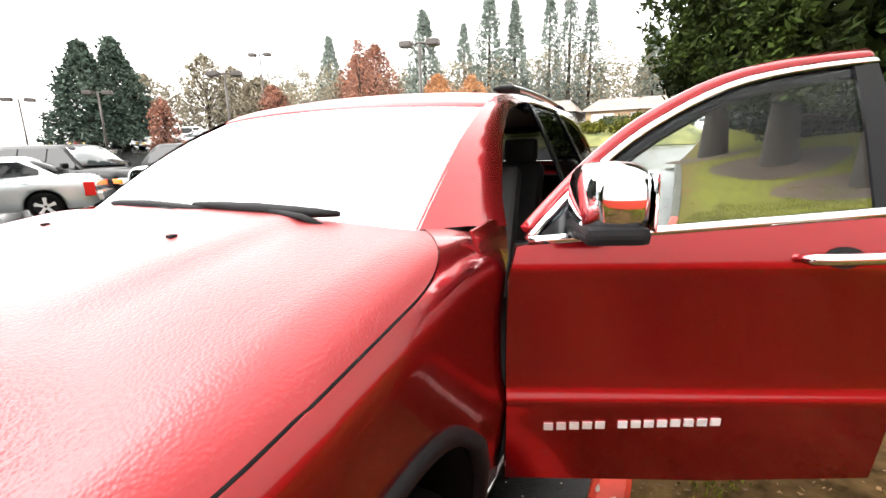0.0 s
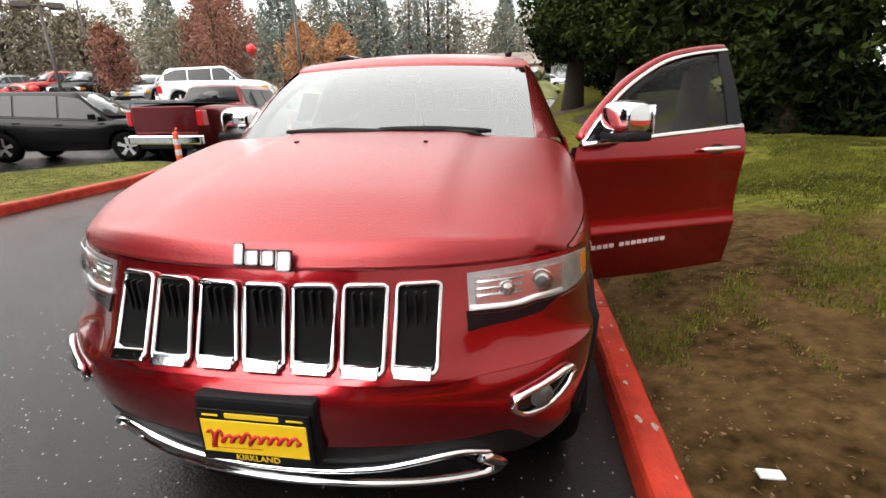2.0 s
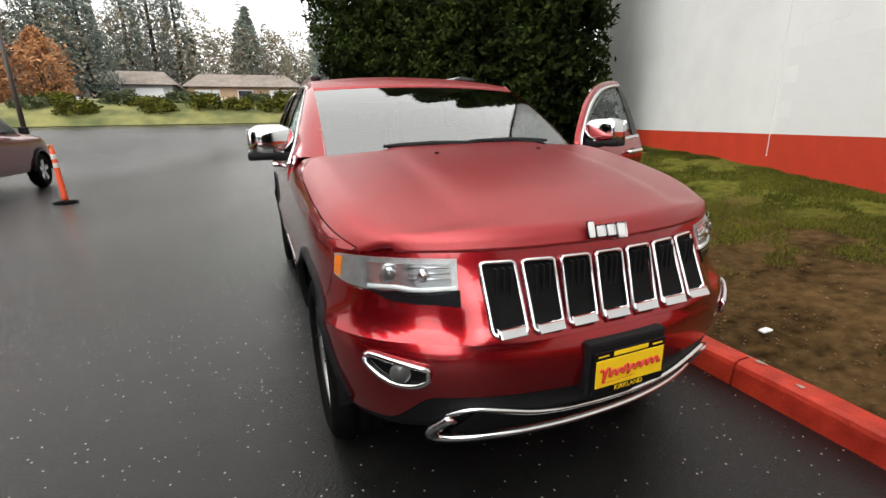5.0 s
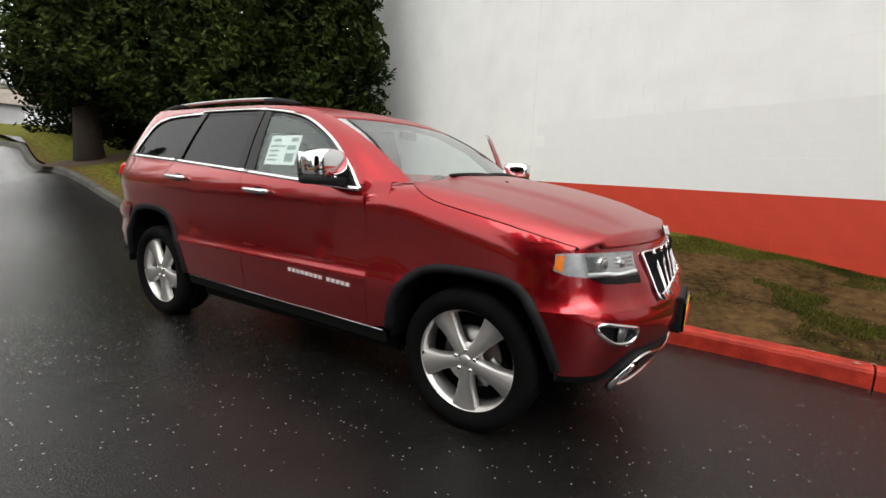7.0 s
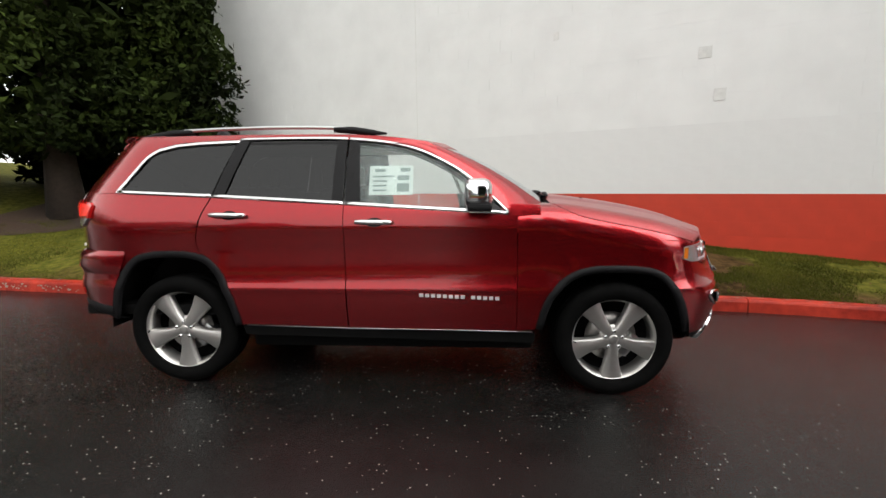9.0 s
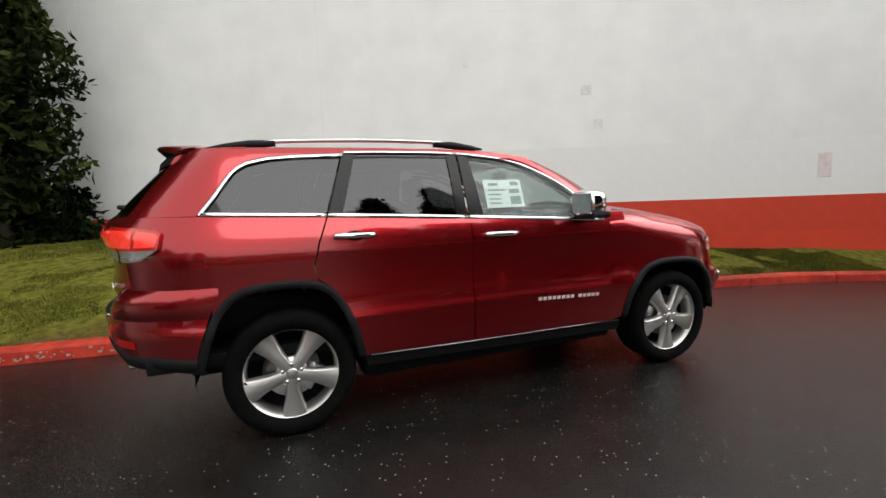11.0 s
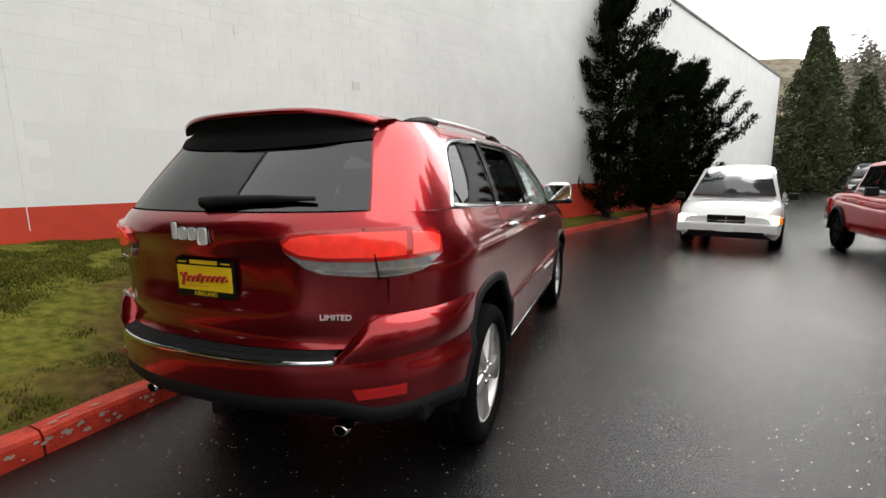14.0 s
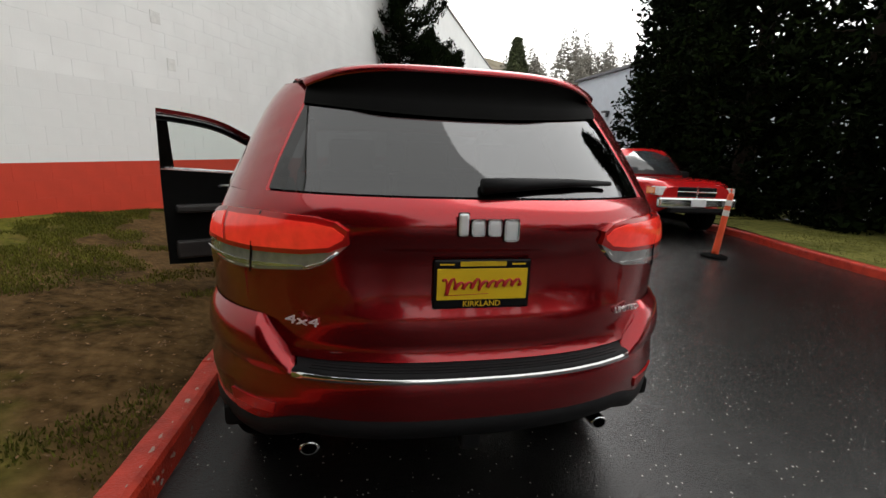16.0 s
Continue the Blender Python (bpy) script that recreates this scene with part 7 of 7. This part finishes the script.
def vehicle(name, label, x, y, yaw, color, L, W, deck, cab, H, wb, r=0.36, low=0.24, rim=None, lit=False, group="parked vehicles", bed=None, grille="bars", plate="yellow", windows=3, clad=False, rough=0.2, metal=0.3, lift=0.0):
    """A vehicle from its deck line and cab line; front towards +y of its own axes.
    deck: rows (along, height) of bonnet, waist and boot. cab: along of front foot, front top, rear top, rear foot."""
    dark = max(color) < 0.1
    body_m = mat(name + "_paint", tuple(c * 0.45 for c in color) if dark else color, 0.5 if dark else rough, metal=0.0 if dark else metal, coat=0.35 if dark else 0.8, spec=0.05 if dark else 0.5, vary=0.04, scale=300)
    ax0, ax1 = wb
    fx, fy = -math.sin(radians(yaw)), math.cos(radians(yaw))
    g0, g1 = ground_z(x + fx * ax0, y + fy * ax0), ground_z(x + fx * ax1, y + fy * ax1)
    z = g0 + (g1 - g0) * -ax0 / (ax1 - ax0)
    pitch = math.degrees(math.atan2(g1 - g0, ax1 - ax0))
    car = thing(name, label, "van" if "van" in name else "pickup" if "pickup" in name else "car", pose(x, y, z, pitch, 0, yaw), group)
    N = 40

    def half(t):
        return W / 2 * (1 - 0.10 * abs(2 * t - 1) ** 5 - 0.10 * abs(2 * t - 1) ** 14)

    def arch(yy):
        for c in (ax0, ax1):
            q = 1 - ((yy - c) / (r * 1.2)) ** 2
            if q > 0:
                return r + r * 1.18 * math.sqrt(q)
        return low + lift

    rows = []
    for i in range(N + 1):
        t = i / N
        yy = -L / 2 + L * t
        w, zt = half(t), curve(deck, yy)
        end = abs(2 * t - 1) ** 18
        lo = low + lift + 0.12 * end
        zt -= 0.10 * end
        a = arch(yy)
        sec = [(0, zt + 0.02), (0.45 * w, zt + 0.018), (0.80 * w, zt), (0.93 * w, zt - 0.035), (0.985 * w, zt - 0.12), (w, zt - 0.28), (w * 0.99, max(lo + 0.22, zt - 0.55)), (w * 0.985, lo + 0.10), (w * 0.93, lo)]
        sec = [(sx, max(sz, min(a, zt - 0.16)) if k > 3 and a > low + lift + 0.01 else sz) for k, (sx, sz) in enumerate(sec)]
        rows.append([Vector((-sx, yy, sz)) for sx, sz in reversed(sec)] + [Vector((sx, yy, sz)) for sx, sz in sec[1:]])
    body = quad_sheet(rows, body_m, "body", car)
    n = len(rows[0])
    for row, fl in ((rows[0], False), (rows[-1], True)):
        mid = Vector((0, row[0].y, (row[n // 2].z + row[0].z) / 2))
        verts = [p for p in row] + [mid]
        mesh_part("body_end", verts, [((i, n, i + 1) if fl else (i + 1, n, i)) for i in range(n - 1)], body_m, body)
    bm = bmesh.new()
    box(bm, -W * 0.40, W * 0.40, -L / 2 + 0.2, L / 2 - 0.2, low + lift + 0.02, low + lift + 0.35, 0.04)
    part("underbody", bm, black_plastic, car)
    for c in (ax0, ax1):
        for s in (-1, 1):
            plain_wheel(car, s * (W / 2 - 0.13), c, r, 0.24, s, rim or veh_rim)
            v, f = [], []
            for i in range(17):
                a = math.pi * i / 16
                v += [(s * W * 0.30, c + r * 1.16 * math.cos(a), r + r * 1.14 * math.sin(a)), (s * (half((c + L / 2) / L) - 0.005), c + r * 1.16 * math.cos(a), r + r * 1.14 * math.sin(a))]
            mesh_part("wheel_arch", v, [(2 * i, 2 * i + 1, 2 * i + 3, 2 * i + 2) for i in range(16)], black_plastic, car)
            if clad:
                v, f = tube([(s * (half((c + L / 2) / L) + 0.01), c + r * 1.2 * math.cos(a), r + r * 1.18 * math.sin(a)) for a in [math.pi * i / 14 for i in range(15)]], 0.035, 6)
                mesh_part("arch_flare", v, f, black_plastic, car)
    # cab
    f0, f1, r1, r0 = cab
    wb_, wt_ = W / 2 * 0.90, W / 2 * 0.70

    def side(yy):
        if yy > f1:
            q = (yy - f1) / (f0 - f1)
        elif yy < r1:
            q = (r1 - yy) / (r1 - r0) if r1 > r0 else 0
        else:
            q = 0
        base = curve(deck, yy) - 0.01
        return base + (H - base) * (1 - q)
    crown = []
    m = 26
    for i in range(m + 1):
        yy = r0 + (f0 - r0) * i / m
        base = curve(deck, yy) - 0.02
        zt = side(yy) - 0.03 * abs(2 * i / m - 1) ** 6
        q = (zt - base) / (H - base)
        wtop = wb_ + (wt_ - wb_) * q
        crown.append([Vector((-wb_, yy, base)), Vector((-wb_ * 0.6 - wtop * 0.4, yy, base + (zt - base) * 0.4)), Vector((-wtop, yy, zt - 0.04 * q)), Vector((-wtop * 0.8, yy, zt)), Vector((0, yy, zt + 0.03 * q)), Vector((wtop * 0.8, yy, zt)), Vector((wtop, yy, zt - 0.04 * q)), Vector((wb_ * 0.6 + wtop * 0.4, yy, base + (zt - base) * 0.4)), Vector((wb_, yy, base))])
    quad_sheet(crown, body_m, "cab", car)
    for tag, a, b, d in (("windscreen", f0, f1, 1), ("rear_window", r0, r1, -1)):
        if abs(a - b) < 0.05:
            continue
        ba, bb = curve(deck, a) + 0.03, H - 0.06
        o = 0.02 * d
        k0, k1 = 0.08, 0.94
        ya, yb = a + (b - a) * k0 + o, a + (b - a) * k1 + o
        za, zb = ba + (bb - ba) * k0 + 0.02, ba + (bb - ba) * k1 + 0.035
        ws, wt = wb_ * 0.90, wt_ * 0.90
        verts = [(-ws, ya - o, za), (0, ya + o, za), (ws, ya - o, za), (wt, yb - o, zb), (0, yb + o, zb + 0.02), (-wt, yb - o, zb)]
        verts += [(p, q - o * 1.5, c - 0.02) for p, q, c in verts]
        mesh_part(tag, verts, [(0, 1, 4, 5), (1, 2, 3, 4), (0, 5, 11, 6), (2, 8, 9, 3), (0, 6, 7, 1), (1, 7, 8, 2), (3, 9, 10, 4), (4, 10, 11, 5)] if d > 0 else [(5, 4, 1, 0), (4, 3, 2, 1), (6, 11, 5, 0), (3, 9, 8, 2), (1, 7, 6, 0), (2, 8, 7, 1), (4, 10, 9, 3), (5, 11, 10, 4)], veh_screen if d > 0 else veh_glass, car)
    for s in (-1, 1):
        a0, a1 = r0 + 0.16 + 0.25 * (r1 - r0), f0 - 0.22
        for k in range(windows):
            ya, yb = a0 + (a1 - a0) * k / windows + 0.03, a0 + (a1 - a0) * (k + 1) / windows - 0.03
            verts = []
            for yy in (ya, (ya + yb) / 2, yb):
                base = curve(deck, yy) + 0.03
                top = max(base + 0.03, min(H - 0.10, side(yy) - 0.08))
                for zz in (base, top):
                    q = (zz - base + 0.03) / max(0.05, H - base)
                    w = wb_ + (wt_ - wb_) * min(1, q) + 0.012
                    verts.append((s * w, yy, zz))
            verts += [(px - s * 0.03, py, pz) for px, py, pz in verts]
            quads = [(0, 2, 3, 1), (2, 4, 5, 3), (0, 1, 7, 6), (4, 10, 11, 5), (1, 3, 9, 7), (3, 5, 11, 9), (0, 6, 8, 2), (2, 8, 10, 4)]
            mesh_part("side_window", verts, quads if s > 0 else [q[::-1] for q in quads], veh_glass, car, smooth=False)
        bm = bmesh.new()
        box(bm, s * (W / 2 + 0.10) - 0.09, s * (W / 2 + 0.10) + 0.09, f0 - 0.42, f0 - 0.30, curve(deck, f0 - 0.4) + 0.02, curve(deck, f0 - 0.4) + 0.17, 0.03)
        part("mirror", bm, black_plastic if clad or lit else body_m, car)
        for k in range(2 if windows > 1 else 1):
            yy = f0 - 1.25 - 1.0 * k
            zz = curve(deck, yy) - 0.14
            bm = bmesh.new()
            box(bm, s * W / 2 - 0.012, s * W / 2 + 0.018, yy - 0.09, yy + 0.09, zz - 0.015, zz + 0.015, 0.008)
            part("handle", bm, body_m, car)
        # lamps
        zf, zr = curve(deck, L / 2 - 0.15), curve(deck, -L / 2 + 0.1)
        bm = bmesh.new()
        box(bm, s * W * 0.36 - 0.19, s * W * 0.36 + 0.19, L / 2 - 0.28, L / 2 - 0.015, zf - 0.30, zf - 0.12, 0.035)
        part("headlamp", bm, lamp_lit if lit else lamp_clear, car)
        bm = bmesh.new()
        box(bm, s * W * 0.455 - 0.07, s * W * 0.455 + 0.035, L / 2 - 0.42, L / 2 - 0.10, zf - 0.28, zf - 0.14, 0.02)
        part("turn_lamp", bm, lens_amber, car)
        bm = bmesh.new()
        box(bm, s * W * 0.44 - 0.09, s * W * 0.44 + 0.055, -L / 2 + 0.0, -L / 2 + 0.22, zr - 0.46, zr - 0.12, 0.025)
        part("tail_lamp", bm, lens_red, car)
    zf, zr = curve(deck, L / 2 - 0.15), curve(deck, -L / 2 + 0.1)
    bm = bmesh.new()
    box(bm, -W * (0.18 if lit else 0.24), W * (0.18 if lit else 0.24), L / 2 - 0.10, L / 2 + 0.005, zf - 0.33, zf - 0.11, 0.03)
    g = part("grille", bm, gloss_black, car)
    if grille == "bars":
        for k in range(7):
            bm = bmesh.new()
            c = (k - 3) * W * 0.065
            box(bm, c - W * 0.022, c - W * 0.016, L / 2, L / 2 + 0.012, zf - 0.31, zf - 0.13, 0.003, 1)
            box(bm, c + W * 0.016, c + W * 0.022, L / 2, L / 2 + 0.012, zf - 0.31, zf - 0.13, 0.003, 1)
            part("grille_bar", bm, chrome, g)
    else:
        bm = bmesh.new()
        box(bm, -W * (0.18 if lit else 0.24), W * (0.18 if lit else 0.24), L / 2, L / 2 + 0.014, zf - 0.235, zf - 0.205, 0.006)
        box(bm, -0.02, 0.02, L / 2, L / 2 + 0.014, zf - 0.33, zf - 0.11, 0.006)
        part("grille_bar", bm, chrome, g)
    if lit:
        bm = bmesh.new()
        box(bm, -W * 0.35, W * 0.35, L / 2 + 0.02, L / 2 + 0.10, low + lift + 0.06, low + lift + 0.20, 0.03)
        part("lower_intake", bm, gloss_black, car)
    bright = clad or bed is not None
    for d in (-1, 1):
        bm = bmesh.new()
        zb = low + lift + 0.26
        box(bm, -W * 0.46, W * 0.46, d * (L / 2 + 0.04) - 0.09, d * (L / 2 + 0.04) + 0.05, zb - 0.11, zb + 0.10, 0.04)
        bp = part("front_bumper" if d > 0 else "rear_bumper", bm, chrome if bright else body_m, car)
        bm = bmesh.new()
        box(bm, -W * 0.33, W * 0.33, d * (L / 2 + 0.04) - 0.05, d * (L / 2 + 0.095), zb - 0.20, zb - 0.11, 0.02) if d > 0 else box(bm, -W * 0.33, W * 0.33, -(L / 2 + 0.095), -(L / 2 - 0.01), zb - 0.20, zb - 0.11, 0.02)
        part("bumper_intake", bm, black_plastic, bp)
        bm = bmesh.new()
        c = zb if d > 0 else zb + 0.02
        y0, y1 = sorted((d * (L / 2 + 0.088), d * (L / 2 + 0.108)))
        box(bm, -0.15, 0.15, y0, y1, c - 0.075, c + 0.075, 0.005)
        part("number_plate", bm, yellow if plate == "yellow" else plate_white, bp)
    if bed:
        b0, b1 = bed
        # black slab on the deck stands in for the open bed's dark hollow
        bm = bmesh.new()
        zz = curve(deck, (b0 + b1) / 2)
        box(bm, -W * 0.40, W * 0.40, b0, b1, zz + 0.018, zz + 0.040, 0.01)
        part("bed_cover", bm, black_plastic, car)
        bm = bmesh.new()
        box(bm, -W * 0.40, W * 0.40, -L / 2 - 0.012, -L / 2 + 0.03, low + lift + 0.40, zz - 0.04, 0.02)
        part("tailgate", bm, body_m, car)
    return car


SUV_DECK = [(-2.5, 1.12), (-2.2, 1.18), (-1.0, 1.16), (0.9, 1.08), (1.3, 1.10), (2.0, 1.02), (2.45, 0.88)]
SEDAN_DECK = [(-2.4, 0.92), (-2.2, 1.02), (-1.6, 1.04), (-0.5, 0.98), (0.9, 0.94), (1.3, 0.95), (2.0, 0.84), (2.4, 0.70)]
VAN_DECK = [(-2.6, 1.12), (-2.3, 1.16), (0.0, 1.08), (1.3, 1.02), (1.7, 1.04), (2.2, 0.96), (2.55, 0.82)]
RAM_DECK = [(-2.9, 1.42), (-2.7, 1.44), (-0.8, 1.43), (-0.5, 1.36), (1.2, 1.28), (1.5, 1.30), (2.4, 1.25), (2.88, 1.10)]
RANGER_DECK = [(-2.6, 1.18), (-2.4, 1.20), (-0.7, 1.19), (-0.4, 1.16), (0.9, 1.12), (1.2, 1.15), (2.1, 1.13), (2.4, 1.11), (2.55, 1.08)]


def heading(fx, fy):
    return math.degrees(math.atan2(-fx, fy))


vehicle("white_van", "white minivan with its headlamps on", -4.37, -9.63, heading(0.28, 0.96), (0.74, 0.75, 0.76), 5.14, 1.98, VAN_DECK, (1.72, 0.72, -2.35, -2.52), 1.80, (-1.62, 1.46), 0.345, lit=True, grille="cross", plate="white", group="vehicles on the road", metal=0.0)
vehicle("red_pickup", "bright red lifted pickup truck with black wheels", -6.62, -6.6, heading(0.1, 0.995), (0.55, 0.012, 0.014), 5.15, 1.78, RANGER_DECK, (0.95, 0.30, -0.85, -1.0), 1.80, (-1.52, 1.68), 0.40, low=0.42, bed=(-2.5, -1.1), grille="cross", plate="white", windows=2, clad=True, rim=black_plastic, group="vehicles on the road")
vehicle("dark_pickup", "dark grey pickup truck with its bonnet towards the road", -12.9, -24.0, heading(0.35, 0.94), (0.06, 0.07, 0.075), 5.8, 2.0, RAM_DECK, (1.3, 0.55, -0.9, -1.1), 1.95, (-1.75, 1.82), 0.42, low=0.42, bed=(-2.8, -1.15), grille="cross", windows=2, clad=True, group="vehicles on the road")
vehicle("silver_car", "pale silver car parked behind a pickup", -13.2, -17.6, heading(0.2, 0.98), (0.50, 0.55, 0.56), 4.8, 1.82, SEDAN_DECK, (1.15, 0.35, -1.0, -1.7), 1.46, (-1.4, 1.37), 0.33, group="vehicles on the road")
vehicle("maroon_pickup", "dark red crew cab pickup with a chrome rear bumper", -7.12, 9.15, heading(0, 1), (0.13, 0.004, 0.007), 5.82, 2.0, RAM_DECK, (1.35, 0.65, -0.95, -1.15), 1.93, (-1.72, 1.90), 0.41, low=0.42, bed=(-2.8, -1.2), grille="cross", windows=2, clad=True, metal=0.85, rough=0.3)
vehicle("black_car", "black seven-seat estate car on bright wheels", -11.3, 8.2, heading(0.96, 0.28), (0.006, 0.006, 0.007), 5.1, 1.93, SUV_DECK, (1.2, 0.35, -1.95, -2.45), 1.80, (-1.52, 1.50), 0.39, low=0.30)
vehicle("black_car", "black off-road car with a seven-slot chrome grille", -14.7, 5.6, heading(0.93, 0.30), (0.007, 0.007, 0.008), 4.82, 1.94, SUV_DECK, (1.1, 0.35, -1.8, -2.35), 1.76, (-1.45, 1.46), 0.38, low=0.30)
vehicle("silver_sedan", "pale silver four-door sedan", -13.1, 2.75, heading(-0.6, -0.8), (0.52, 0.55, 0.56), 4.8, 1.82, SEDAN_DECK, (1.15, 0.35, -1.05, -1.75), 1.47, (-1.4, 1.37), 0.33, metal=0.7, rough=0.25)
vehicle("white_car", "white estate car on the upper row", -12.8, 17.2, heading(0.95, 0.3), (0.74, 0.75, 0.76), 4.85, 1.92, SUV_DECK, (1.2, 0.45, -1.9, -2.35), 1.75, (-1.5, 1.48), 0.37, metal=0.0)
vehicle("dark_van", "dark green estate car behind the pickup", -11.6, 12.2, heading(0.98, 0.2), (0.02, 0.03, 0.03), 4.8, 1.85, SUV_DECK, (1.2, 0.45, -1.9, -2.3), 1.62, (-1.5, 1.48), 0.36)
rngv = random.Random(5)
colors = [("white", (0.7, 0.71, 0.72)), ("silver", (0.45, 0.47, 0.48)), ("black", (0.02, 0.02, 0.022)), ("red", (0.35, 0.02, 0.02)), ("grey", (0.18, 0.19, 0.20)), ("white", (0.72, 0.72, 0.70))]
for i in range(12):
    cn, cc = colors[i % 6]
    x, y = -16.5 - 3.4 * i + rngv.uniform(-0.3, 0.3), 20.5 + 0.35 * i + rngv.uniform(-0.5, 0.5)
    suv = i % 3 != 1
    vehicle(cn + "_car", f"{cn} car in a far row of the lot", x, y, heading(rngv.uniform(-0.25, 0.25), -1), cc, 4.7, 1.84, SUV_DECK if suv else SEDAN_DECK, (1.15, 0.4, -1.8, -2.25) if suv else (1.15, 0.35, -1.0, -1.7), 1.68 if suv else 1.45, (-1.42, 1.40), 0.35, group="cars in the far row")
for x, y, cn, cc in ((-8.5, 41, "white", (0.7, 0.71, 0.72)), (-3.0, 43, "white", (0.72, 0.72, 0.72)), (3.5, 42, "silver", (0.5, 0.5, 0.52)), (-14, 40, "white", (0.7, 0.7, 0.7))):
    vehicle(cn + "_car", f"{cn} car parked before the houses", x, y, 80, cc, 4.7, 1.84, SEDAN_DECK, (1.15, 0.35, -1.0, -1.7), 1.45, (-1.42, 1.40), 0.35, group="cars before the houses")


def far_bank():
    """Planted bank before the houses."""
    xs = [-13 + 0.7 * i for i in range(25)]
    ys = [18.5, 18.7, 19.0, 19.6, 20.5, 22, 23.5, 26, 30, 34, 38]
    verts = []
    for y in ys:
        for x in xs:
            yy = y + 0.05 * abs(x)
            ends = smooth01(-13, -10.5, x) * (1 - smooth01(2.2, 3.8, x))
            verts.append((x, yy, ground_z(x, yy) + 0.02 + bank_rise(y) * ends + 0.10 * bank_rise(y) * noise.noise((x * 1.1, y * 1.1, 0))))
    n = len(xs)
    faces = [(j * n + i, j * n + i + 1, j * n + n + i + 1, j * n + n + i) for j in range(len(ys) - 1) for i in range(n - 1)]
    mesh_part("ground_bank", verts, faces, mat("rough_bank_turf", (0.10, 0.12, 0.03), 0.9, vary=0.4, scale=1.2, second=(0.20, 0.19, 0.06), bump=0.8, bscale=6), label="rough grassy bank before the houses", kind="structure")["category"] = "bank"


far_bank()
